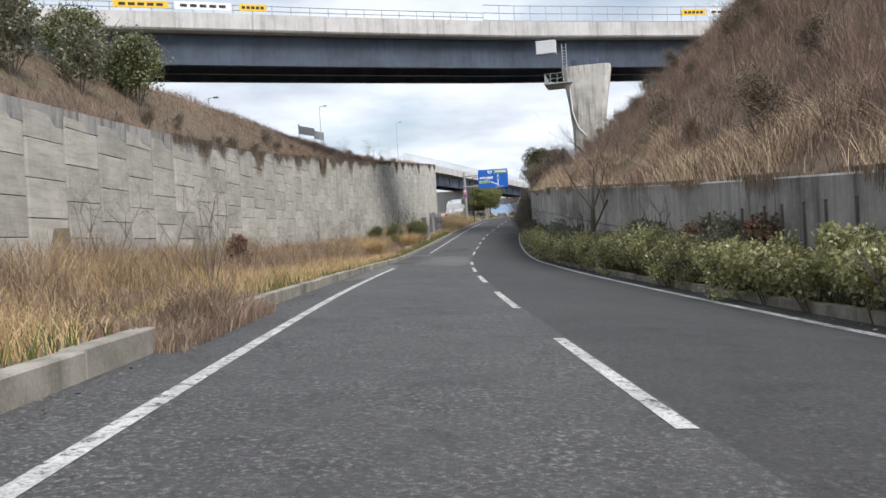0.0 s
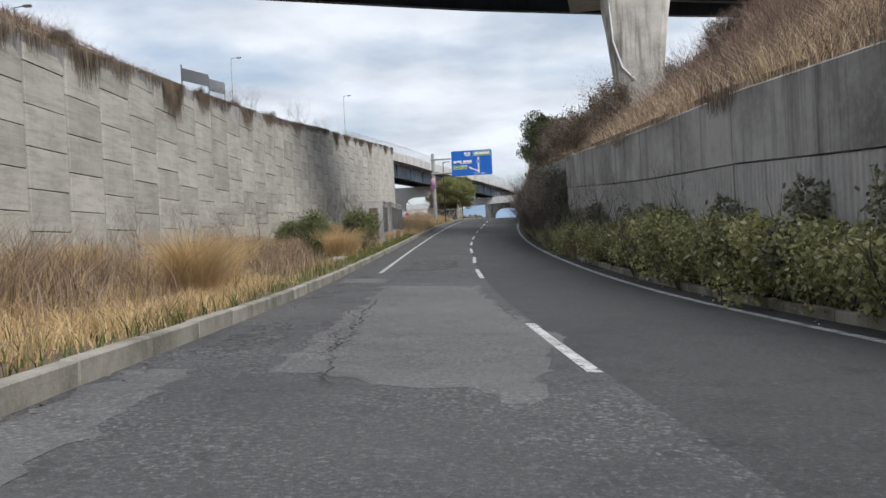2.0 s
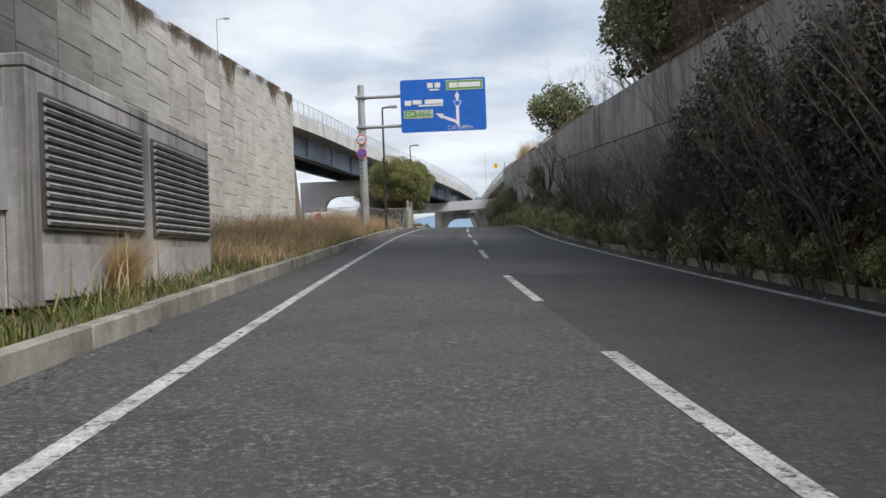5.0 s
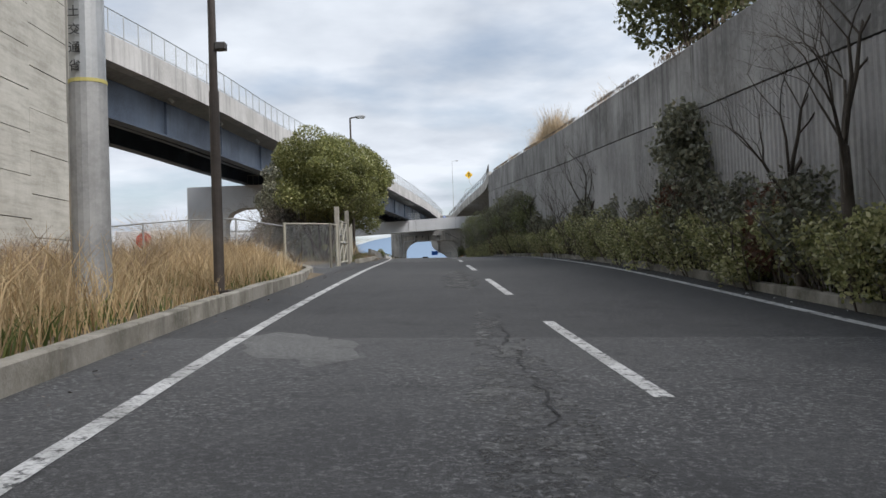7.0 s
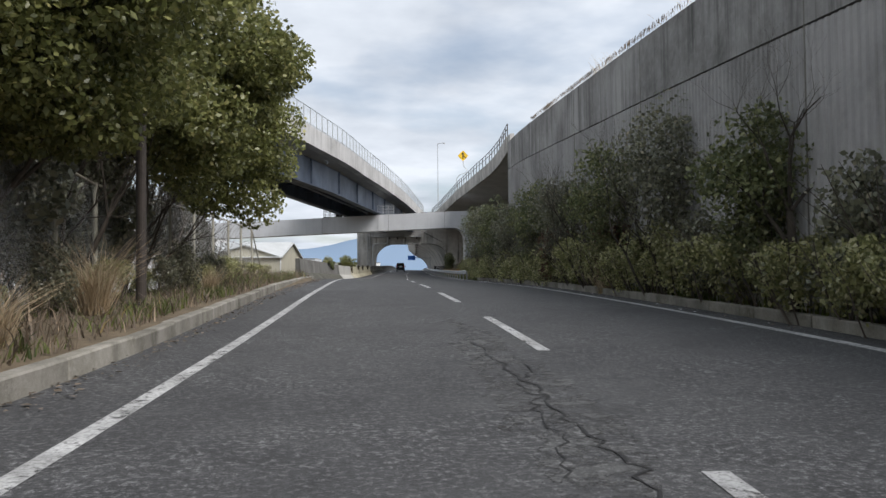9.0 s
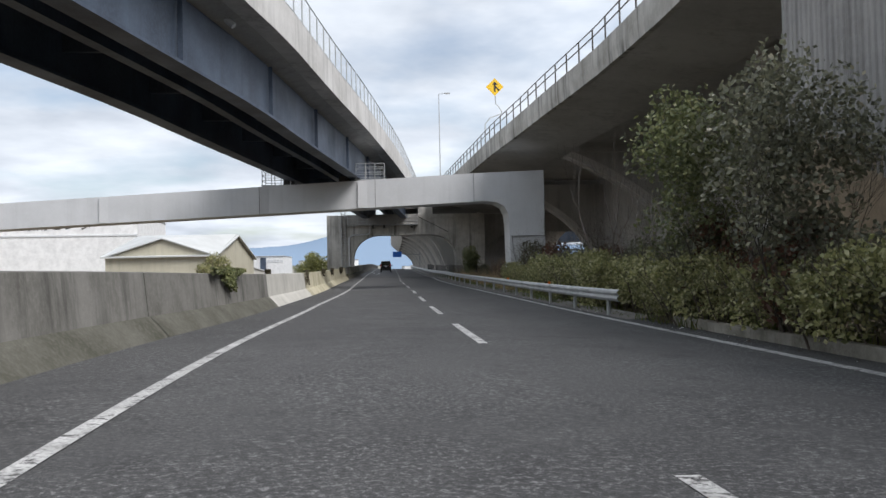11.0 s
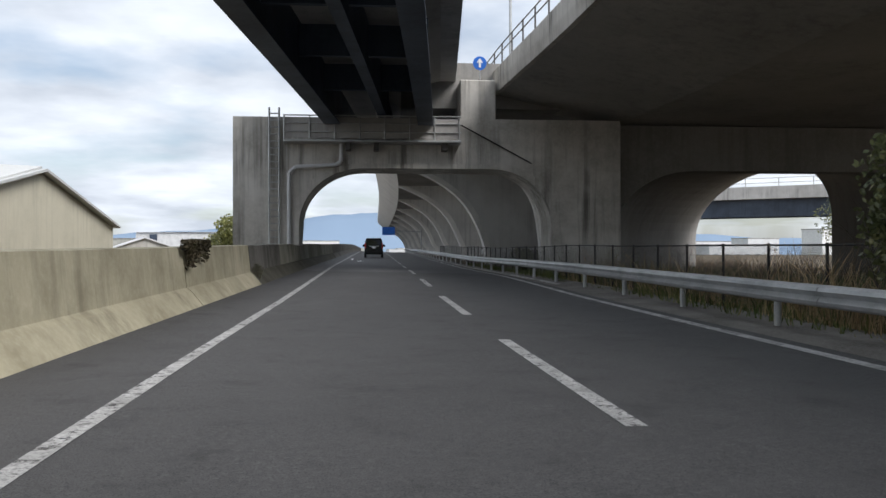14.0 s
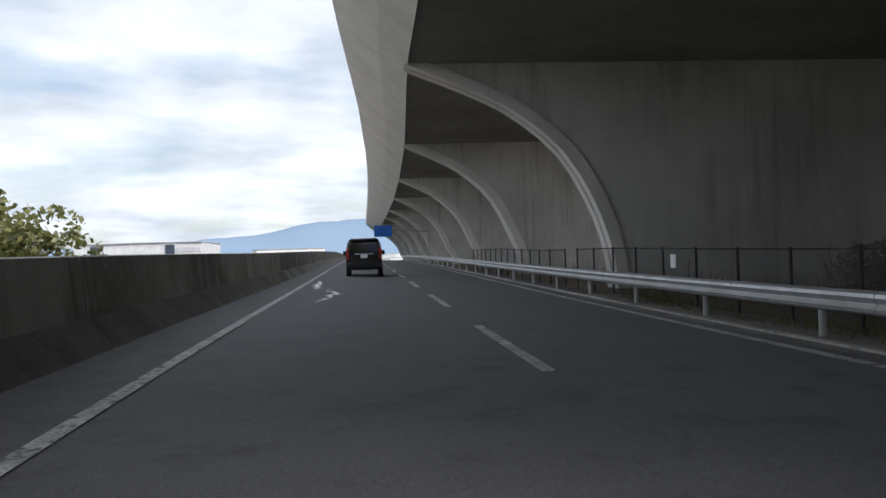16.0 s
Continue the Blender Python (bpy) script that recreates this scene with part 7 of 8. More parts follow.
def scatter(n, s0, s1, l0, l1, keep=None):
    """Random places on the land; keep(s, l) gives the chance that one stays."""
    out, sl = [], []
    while len(out) < n:
        s, l = rng.uniform(s0, s1), rng.uniform(l0, l1)
        if keep is None or rng.random() < keep(s, l):
            out.append(land(s, l))
            sl.append((s, l))
    return np.array(out), np.array(sl)


def grass_patch(name, n, s0, s1, l0, l1, h0, h1, w, material, label, keep=None, lean=0.75, clump=0.0):
    pts, sl = scatter(n, s0, s1, l0, l1, keep)
    k = np.array([0.2 + 1.3 * (0.5 + 0.9 * noise.noise(Vector((s * 0.3, l * 0.6, 1.5)))) for s, l in sl])
    h = rng.uniform(h0, h1, n) * np.clip(k, 0.35, 1.5)
    v, q = blades(pts, h, rng.uniform(0.6, 1.4, n) * w, lean)
    tagged(new(name, fast_mesh(name, v, q, material)), label, "grass", "", "stuff")


# golden verge on the left
def verge_keep(s, l):
    near = smoothstep(3.35, 4.0, -l)
    f = noise.noise(Vector((s * 0.16, l * 0.35, 0.4)))
    return (0.25 + 0.75 * min(1, max(0, 0.55 + f))) * near


def back_keep(s, l):
    """Clumps of tall weeds in the back half of the verge."""
    f = noise.noise(Vector((s * 0.35, l * 0.5, 5.4))) + 0.5 * noise.noise(Vector((s * 1.1, l * 1.3, 2.4)))
    return smoothstep(-0.15, 0.3, f) * smoothstep(5.2, 7.0, -l)


grass_patch("short_grass", 40000, -2, 62, -8.0, -3.4, 0.18, 0.5, 0.016, M_GOLDTUFT, "short golden dry grass along the kerb", verge_keep, 1.1)
grass_patch("dry_grass", 22000, -2, 62, -12.4, -5.0, 0.5, 1.3, 0.020, M_GRASS, "tall golden dry grass on the verge", back_keep, 0.8)
grass_patch("brown_weeds", 16000, -2, 62, -12.4, -5.6, 0.6, 1.4, 0.022, M_BROWNGRASS, "brown dead weeds in front of the wall", back_keep, 0.6)
grass_patch("dry_grass", 20000, 60, 118, -12.0, -3.4, 0.35, 0.95, 0.022, M_GRASS, "golden dry grass and weeds on the verge", lambda s, l: verge_keep(s, l) * (1.0 if l < -6 else 0.16))
def behind_kerb(s, l):
    edge = lin(s, [(154, -3.35), (158.5, -3.8), (161.6, -4.5), (164, -5.8)])
    return 0.0 if l > edge else (1.0 if l > -9 else 0.5)


grass_patch("dry_grass", 46000, 112, 164, -14.0, -3.35, 0.3, 0.95, 0.018, M_GRASS, "dense straw-coloured grass beside the kerb", behind_kerb, 0.95)
grass_patch("brown_weeds", 16000, -2, 120, -12.4, -4.5, 0.5, 1.3, 0.024, M_BROWNGRASS, "brown dead weeds on the verge", lambda s, l: max(0, 0.3 + noise.noise(Vector((s * 0.12, l * 0.3, 9.4)))))
grass_patch("brown_weeds", 7000, 112, 164, -14.0, -5.5, 0.5, 1.2, 0.022, M_BROWNGRASS, "reddish brown dead weeds on the verge")
grass_patch("low_weeds", 26000, 74, 122, -9.0, -3.35, 0.1, 0.32, 0.03, M_GREENGRASS, "low green weeds and ivy on the verge", None, 0.9)
grass_patch("low_weeds", 14000, 118, 164, -8.0, -3.3, 0.1, 0.35, 0.025, M_GREENGRASS, "low green weeds among the grass", behind_kerb, 0.8)
grass_patch("low_weeds", 14000, 0, 74, -9.0, -3.3, 0.1, 0.35, 0.025, M_GREENGRASS, "low green weeds among the grass", lambda s, l: 0.3, 0.8)
grass_patch("low_weeds", 5000, 176, 218, -6.5, -3.5, 0.1, 0.4, 0.025, M_GREENGRASS, "green weeds under the trees", lambda s, l: max(0, 0.2 + noise.noise(Vector((s * 0.5, l, 2.0)))), 0.9)
grass_patch("dead_weeds", 7000, 176, 218, -6.5, -3.4, 0.1, 0.45, 0.022, M_CREEPER, "brown dead weeds under the trees", None, 1.0)
# slopes above the walls
grass_patch("slope_grass", 40000, 10, 163, -26, -13.2, 0.25, 0.75, 0.035, M_REDBRUSH, "brown dead grass on the slope over the wall", lambda s, l: 1.0 if l > -18 else 0.55, 1.1)
grass_patch("slope_grass", 9000, 10, 163, -14.6, -12.9, 0.25, 0.6, 0.03, M_CREEPER, "dry grass along the wall's top", None, 1.1)
grass_patch("slope_brush", 120000, -5, 125, 7.9, 40, 0.4, 1.35, 0.03, M_REDBRUSH, "tall reddish brown dead brush on the cut slope", lambda s, l: (0.35 + 0.65 * smoothstep(40, 12, l)) * (0.45 + 0.55 * smoothstep(-0.25, 0.25, noise.noise(Vector((s * 0.45, l * 0.45, 6.1))))), 0.95)
grass_patch("slope_brush", 14000, -5, 115, 7.8, 10.5, 0.45, 1.15, 0.026, M_PALEGRASS, "pale plume grass along the wall's top", lambda s, l: max(0, 0.25 + noise.noise(Vector((s * 0.2, 3, 3)))), 1.2)
grass_patch("wall_top_grass", 2600, 166, 212, 7.7, 9.4, 0.5, 1.1, 0.03, M_PALEGRASS, "pale plume grass on top of the wall", lambda s, l: max(0, 0.15 + noise.noise(Vector((s * 0.25, 7, 3)))), 0.6)
grass_patch("wall_top_grass", 2600, 182, 189, 7.7, 9.0, 1.0, 1.9, 0.03, M_PALEGRASS, "pale plume grass on top of the wall", None, 0.35)
grass_patch("bank_grass", 8000, 298, 350, 9.5, 34, 0.4, 1.1, 0.04, M_CREEPER, "brown dead grass beyond the fence", None, 0.5)
grass_patch("bank_grass", 5000, 256, 300, 6.9, 10.0, 0.4, 1.2, 0.022, M_GRASS, "dry grass behind the guardrail", lambda s, l: 0.9 if s < 284 else 0.35, 0.6)
grass_patch("bank_grass", 12000, 262, 280, 8.6, 11.5, 0.9, 1.9, 0.022, M_BROWNGRASS, "tall rusty brown reeds by the pier's foot", None, 0.3)
grass_patch("bank_weeds", 9000, 284, 318, 8.0, 24, 0.3, 0.9, 0.04, M_GREENGRASS, "green weeds beyond the fence under the viaduct", lambda s, l: max(0, 0.35 + noise.noise(Vector((s * 0.3, l * 0.3, 4)))), 0.7)
grass_patch("verge_weeds", 2600, 9.4, 15.0, -3.9, -2.75, 0.15, 0.5, 0.02, M_BROWNGRASS, "brown and green weeds filling the gap in the kerb", None, 0.9)
grass_patch("bank_weeds", 8000, 228, 330, 6.5, 8.0, 0.1, 0.4, 0.03, M_GREENGRASS, "low weeds and litter under the guardrail", None, 0.9)
grass_patch("kerb_weeds", 9000, -2, 228, 6.9, 7.3, 0.1, 0.4, 0.03, M_GREENGRASS, "weeds along the kerb below the hedge", None, 0.9)


# ---- shrubs: a dome of leaves over thin stems
def shrub_kind(name, rx, ry, h, n, leaf, material, label, seed, group, stems=5, base=0.1, ragged=0.35, core=0.45):
    global rng
    rng = np.random.default_rng(seed)
    rnd = random.Random(seed)
    w = thing(name, Matrix(), label, "shrub", group)
    # several overlapping lumps
    pts = []
    lumps = [(rnd.uniform(-0.55, 0.55) * rx, rnd.uniform(-0.55, 0.55) * ry, rnd.uniform(0.3, 0.8) * h, rnd.uniform(0.35, 0.62)) for _ in range(7)]
    lumps.append((0, 0, h * 0.5, 0.75))
    per = n // len(lumps)
    for x, y, z, k in lumps:
        d = rng.normal(size=(per, 3))
        d /= np.linalg.norm(d, axis=1)[:, None]
        r = rng.uniform(core, 1.0, per) ** 0.6 * (1 + ragged * rng.normal(size=per) * 0.35)
        pts.append(np.array([x, y, z]) + d * r[:, None] * np.array([rx, ry, h * 0.5]) * k)
    pts = np.concatenate(pts)
    pts = pts[pts[:, 2] > base]
    v, q = leaves(pts, leaf)
    ob = new("foliage", fast_mesh("foliage", v, q, material))
    ob.parent = w
    out, tips = [], []
    for i in range(stems):
        a = rnd.uniform(0, 2 * math.pi)
        branching(rnd, (0.15 * rx * math.cos(a), 0.15 * ry * math.sin(a), -0.1), (0.5 * math.cos(a), 0.5 * math.sin(a), 1.0), h * 0.6, 0.018, 1, out, tips, 0.5, 0.3)
    v, q = joined(out)
    ob = tagged(new("twig_mass", fast_mesh("twig_mass", v, q, M_TWIG)), "", "", "", "stuff")
    ob.parent = w
    return w


def plant(kind, s, l, scale=1.0, dz=0.0, used=set()):
    """Sets a kind of plant on the land; the first one itself, then copies."""
    z = ground_z(s, l)
    m = Matrix.Translation((*P(s, l)[:2], z + dz)) @ Matrix.Rotation(random.uniform(0, 6.28), 4, "Z")
    k = (scale * random.uniform(0.9, 1.1), scale * random.uniform(0.9, 1.1), scale * random.uniform(0.88, 1.12))
    if kind.name not in used:
        used.add(kind.name)
        kind.matrix_world = m @ Matrix.Diagonal((*k, 1))
        return kind
    c = copy_thing(kind, m)
    c.scale = k
    return c


hedge = [shrub_kind("hedge_shrub", 0.85, 0.7, 1.5, 1900, 0.06, M_SHRUB, "yellow-green evergreen shrub in the hedge under the wall", 21 + i, "hedge shrubs") for i in range(3)]
darks = [shrub_kind("dark_shrub", 0.9, 0.75, 2.1, 2100, 0.066, M_DARKLEAF, "dark evergreen shrub against the wall", 41 + i, "hedge shrubs") for i in range(2)]
reds = shrub_kind("reddish_shrub", 0.8, 0.7, 1.7, 1800, 0.07, M_REDLEAF, "shrub with dull red leaves in the hedge", 51, "hedge shrubs")
ever = shrub_kind("evergreen_bush", 1.15, 1.1, 2.5, 15000, 0.06, M_LEAF, "dense dark green evergreen bush on the verge", 61, "verge bushes", 8, 0.12, 1.0, 0.3)
thick = [shrub_kind("thicket_shrub", 1.05, 0.85, 4.9, 8000, 0.062, M_THICKET, "tall dark overgrown shrub tangled against the wall", 65 + i, "dark thicket", 7, 0.05, 0.6, 0.3) for i in range(2)]
brown = shrub_kind("brown_thicket", 1.3, 1.1, 3.0, 2600, 0.066, M_CREEPER, "brown leafless-looking brush clump on the slope", 68, "brush clumps", 9, 0.05, 0.8, 0.2)
random.seed(3)
s = -3.0
while s < 232:
    tall = lin(s, [(-3, 0.8), (14, 0.9), (30, 0.95), (45, 1.05), (60, 1.25), (85, 1.0), (95, 0.75), (128, 0.75), (140, 1.05), (165, 1.15), (185, 1.0), (228, 1.0)])
    g = noise.noise(Vector((s * 0.12, 4.0, 0)))
    plant(random.choice(hedge), s, 6.9 + random.uniform(-0.1, 0.15), tall * random.uniform(0.85, 1.1))
    if random.random() < (0.55 if s > 45 else 0.25) + g:
        plant(random.choice(darks), s + 0.5, 7.3, tall * random.uniform(0.8, 1.15))
    if random.random() < (0.035 if s < 60 else 0.07):
        plant(reds, s + 0.3, 7.25, tall * 1.15)
    s += random.uniform(0.8, 1.25)
# hedge behind the guardrail
s = 231.0
while s < 264:
    for l in (8.0, 9.2, 10.6):
        plant(random.choice(hedge if l < 10 else hedge + darks), s + random.uniform(-0.4, 0.4), l + random.uniform(-0.3, 0.3), random.uniform(0.85, 1.1) * (1.0 if s > 252 else 1.2))
    if random.random() < 0.25:
        plant(reds if random.random() < 0.5 else darks[0], s, 10.4, 1.25)
    s += 1.15
for s, l, k in ((79.2, -5.9, 0.95), (87.4, -4.75, 1.08), (91, -9.6, 0.8)):
    plant(ever, s, l, k)
for s in (264.5, 279, 281, 318, 320, 321.5):
    plant(darks[1], s, 8.6 if s < 300 else 9.4, 0.8)
# overgrown strip behind the gate's fence
s = 178.0
while s < 216:
    if random.random() < 0.55:
        plant(random.choice(darks + hedge), s, -5.2 + random.uniform(-0.4, 0.4), random.uniform(0.4, 0.65))
    s += 1.2
for s in span(181, 214, 2.3):
    plant(random.choice(thick), s, -8.0 + random.uniform(-0.4, 0.4), random.uniform(0.75, 0.95))
# left of the far barrier
for i in range(26):
    plant(random.choice(darks + [ever]), random.uniform(10, 60), random.uniform(-34, -20), random.uniform(1.2, 2.2))


# ---- big evergreen tree by the gate
def leafy_tree(name, s, l, height, crown_r, trunk_r, n, leaf, material, label, seed, low=0.25, push=0.0, group="trees"):
    global rng
    rng = np.random.default_rng(seed)
    rnd = random.Random(seed)
    w = thing(name, Matrix.Translation(Vector(land(s, l))), label, "tree", group)
    out, tips = [], []
    for i in range(5):
        a = 2 * math.pi * i / 5 + rnd.uniform(-0.4, 0.4)
        branching(rnd, (0.1 * math.cos(a), 0.1 * math.sin(a), -0.15), (0.45 * math.cos(a) + 0.12 * push, 0.45 * math.sin(a), 1.0), height * 0.30, trunk_r * rnd.uniform(0.5, 0.9), 3, out, tips, 0.45, 0.25)
    v, q = joined(out)
    ob = new("trunk", fast_mesh("trunk", v, q, M_BARK))
    ob.parent = w
    pts = []
    zc = height * (low + 1) / 2
    hz = height * (1 - low) / 2
    clumps = 70
    for i in range(clumps):
        d = np.array([rnd.gauss(0, 1), rnd.gauss(0, 1), rnd.gauss(0, 1)])
        d /= np.linalg.norm(d)
        rr = rnd.uniform(0.55, 0.95) if i > 12 else rnd.uniform(0.1, 0.5)
        c = np.array([push, 0, zc]) + d * np.array([crown_r, crown_r, hz]) * rr * (1.0 if d[2] < 0.4 else 0.97)
        k = n // clumps
        e = rng.normal(size=(k, 3))
        e /= np.linalg.norm(e, axis=1)[:, None]
        e *= (rng.uniform(0.35, 1.0, k) ** 0.5)[:, None]
        pts.append(c + e * np.array([0.24 * crown_r + 0.25, 0.24 * crown_r + 0.25, 0.15 * crown_r + 0.28]) * rnd.uniform(0.75, 1.2))
    v, q = leaves(np.concatenate(pts), leaf)
    ob = new("crown", fast_mesh("crown", v, q, material))
    ob.parent = w
    return w


leafy_tree("evergreen_tree", 177.8, -5.5, 7.1, 2.55, 0.14, 90000, 0.075, M_TREELEAF, "round broadleaf evergreen tree behind the gate", 5, 0.30)
leafy_tree("evergreen_tree", 182.6, -6.3, 7.4, 2.7, 0.13, 90000, 0.072, M_TREELEAF, "broadleaf evergreen tree over the fence", 6, 0.33, 1.2)
leafy_tree("evergreen_tree", 189.5, -6.8, 7.6, 2.35, 0.12, 50000, 0.078, M_TREELEAF, "broadleaf evergreen tree over the fence", 8, 0.32, 2.7)
leafy_tree("evergreen_tree", 194.5, -6.9, 6.6, 2.2, 0.12, 34000, 0.08, M_TREELEAF, "broadleaf evergreen tree over the fence", 15, 0.32, 2.6)
leafy_tree("evergreen_tree", 184.0, -7.6, 7.4, 2.5, 0.13, 40000, 0.095, M_DARKLEAF, "broadleaf evergreen tree behind the fence", 16, 0.03)
leafy_tree("evergreen_tree", 191.0, -8.2, 7.0, 2.6, 0.13, 40000, 0.095, M_DARKLEAF, "broadleaf evergreen tree behind the fence", 17, 0.03)
leafy_tree("evergreen_tree", 121, 9.0, 5.8, 2.5, 0.14, 22000, 0.11, M_LEAF, "dark evergreen tree on the bank above the wall", 9, 0.03)
leafy_tree("evergreen_tree", 126, 9.8, 5.8, 2.2, 0.13, 14000, 0.11, M_DARKLEAF, "dark evergreen tree on the bank above the wall", 10, 0.05)
leafy_tree("evergreen_tree", 131, 10.0, 6.2, 2.2, 0.12, 8000, 0.15, M_LEAF, "dark evergreen tree on the bank above the wall", 11, 0.15)
leafy_tree("evergreen_tree", 160, 9.4, 5.0, 2.7, 0.12, 8000, 0.14, M_LEAF, "evergreen tree on top of the wall", 12, 0.2)
leafy_tree("evergreen_tree", 154, 7.0, 4.4, 0.9, 0.05, 3600, 0.09, M_DARKLEAF, "small dark evergreen tree against the wall", 13, 0.45)
for i, (s, h, r) in enumerate(((186, 4.0, 1.0), (191, 4.8, 1.2), (196, 4.6, 1.2), (202, 4.2, 1.1), (207, 4.4, 1.1), (213, 4.0, 1.1), (219, 4.6, 1.2), (225, 5.0, 1.3), (229, 5.2, 1.4))):
    leafy_tree("wall_tree", s, 7.0, h, r, 0.05, 7000, 0.07, M_DARKLEAF if i % 2 else M_LEAF, "slim dark evergreen tree against the wall", 70 + i, 0.2)
leafy_tree("slope_tree", 46, -24, 6, 2.4, 0.12, 6000, 0.2, M_DARKLEAF, "dark evergreen tree on the grassy slope", 91, 0.1)
leafy_tree("slope_tree", 37, -22, 7, 2.6, 0.12, 6000, 0.2, M_DARKLEAF, "dark evergreen tree on the grassy slope", 92, 0.1)
leafy_tree("barrier_tree", 329, -9.6, 7.8, 2.6, 0.12, 16000, 0.13, M_TREELEAF, "green broadleaf tree behind the safety barrier", 95, 0.1)
leafy_tree("barrier_tree", 335, -11.5, 6.6, 2.2, 0.12, 10000, 0.13, M_LEAF, "green broadleaf tree behind the safety barrier", 96, 0.1)
leafy_tree("yard_tree", 372, 62, 9, 5.0, 0.12, 4000, 0.2, M_LEAF, "green tree seen through the second arch", 93, 0.1)
leafy_tree("arch_tree", 280.3, 7.55, 3.1, 0.6, 0.04, 4500, 0.075, M_LEAF, "small green tree in front of the pier", 94, 0.25)


# ---- bare trees
def bare_kind(name, height, r, depth, label, seed, spread=0.6, up=0.3, many=1, material=None):
    rnd = random.Random(seed)
    w = thing(name, Matrix(), label, "tree", "bare trees")
    out, tips = [], []
    for i in range(many):
        a = rnd.uniform(0, 6.28)
        k = 0.0 if many == 1 else 0.35
        branching(rnd, (0.1 * math.cos(a), 0.1 * math.sin(a), -0.15), (k * math.cos(a), k * math.sin(a), 1), height * 0.42, r * rnd.uniform(0.75, 1.0), depth, out, tips, spread, up)
    for nm, few in (("trunk", False), ("twig_mass", True)):
        some = [o for o in out if (len(o[1]) == 3) == few]
        # thin twigs have three sides, trunk and limbs more
        if some:
            v, q = joined(some)
            ob = tagged(new(nm, fast_mesh(nm, v, q, material or M_BARK)), "", "", "", "stuff" if few else "")
            ob.parent = w
    return w


bare_a = bare_kind("bare_tree", 3.9, 0.12, 5, "bare dark-barked tree in front of the wall", 120, 0.55, 0.25)
bare_b = bare_kind("bare_tree", 3.6, 0.035, 3, "bare multi-stemmed sapling in front of the wall", 102, 0.5, 0.35, 4)
bare_c = bare_kind("bare_tree", 3.2, 0.03, 4, "bare greyish shrub with fine twigs", 115, 0.6, 0.2, 5, M_TWIG)
twigs = bare_kind("bare_thicket", 2.6, 0.022, 3, "bare brown thicket of fine twigs", 104, 0.7, 0.2, 6, M_TWIG)
slim = bare_kind("slim_bare_tree", 6.6, 0.08, 4, "tall slim bare tree with pale grey bark", 170, 0.4, 0.5, 2, M_GREYTWIG)
for s, l, k in ((36.4, 6.95, 1.8), (26, 7.2, 0.7), (41, 7.2, 1.0), (43, 7.1, 0.8), (145.8, 6.95, 1.5), (148, 7.0, 1.3), (168.5, 6.95, 1.25), (139, 7.0, 1.4), (136, 7.0, 1.2), (185, 7.0, 1.3), (258, 10.2, 0.8)):
    plant(bare_a, s, l, k)
for s, l, k in ((109, -9.5, 1.2), (132, 7.0, 1.3), (142, 7.0, 1.1), (172, 7.0, 1.2), (176, 7.0, 1.1), (192, 7.0, 1.3), (198, 7.0, 1.4), (62, 7.0, 1.0), (70, 7.0, 1.2), (77, 7.0, 1.2), (82, 7.0, 1.4), (260, 8.6, 0.9), (254, 9.5, 1.0), (270, 9.0, 0.7)):
    plant(bare_b, s, l, k)
for s, l, k in ((28, -11.0, 1.3), (70, -11.5, 0.9), (76, -11.3, 1.0), (83, -11.4, 0.9), (90, -11.3, 1.0), (33, -9.5, 0.7), (95.5, -6.3, 1.0), (128, -17, 1.1), (137, -16, 1.0), (112, -14, 0.9), (96, -14.2, 0.7), (168, -16, 1.4)):
    plant(bare_c, s, l, k)
random.seed(5)
# dark overgrown thicket on the right
for i in range(26):
    s = 85.5 + 1.22 * i + random.uniform(-0.4, 0.4)
    k = lin(s, [(84, 0.85), (88, 1.05), (104, 1.1), (112, 1.0), (118, 0.8)])
    plant(random.choice(thick), s, random.uniform(6.85, 7.15), k * random.uniform(0.85, 1.08))
    if i % 2:
        plant(twigs, s, random.uniform(6.6, 7.0), 1.5 * k * random.uniform(0.7, 1.1))
for i in range(16):
    plant(random.choice(darks), random.uniform(86, 131), random.uniform(6.75, 7.0), random.uniform(0.6, 1.1))
for s in span(116, 133, 1.3):
    plant(bare_c, s, 7.1, random.uniform(1.0, 1.4))
    plant(twigs, s + 0.5, 7.1, random.uniform(1.2, 1.7))
for i in range(26):
    plant(random.choice((twigs, bare_c, twigs)), random.uniform(84, 150), random.uniform(8.2, 11), random.uniform(0.9, 1.5))
for i in range(60):
    plant(twigs, random.uniform(0, 100), random.uniform(8.6, 24), random.uniform(0.7, 1.3))
for i in range(46):
    plant(random.choice((twigs, twigs, bare_c)), random.uniform(15, 150), random.uniform(-21, -14.0), random.uniform(0.4, 0.85))
for s in span(86, 118, 1.9):
    plant(brown, s, random.uniform(8.0, 9.4), random.uniform(0.7, 1.0))
    plant(brown, s + 0.9, random.uniform(9.6, 12.0), random.uniform(0.8, 1.1))
for i in range(34):
    plant(brown, random.uniform(14, 92), random.uniform(9.5, 24), random.uniform(0.4, 0.85))
for i in range(40):
    plant(brown, random.uniform(24, 150), random.uniform(-19, -13.6), random.uniform(0.22, 0.5))
plant(bare_c, 111, -17.2, 1.1)
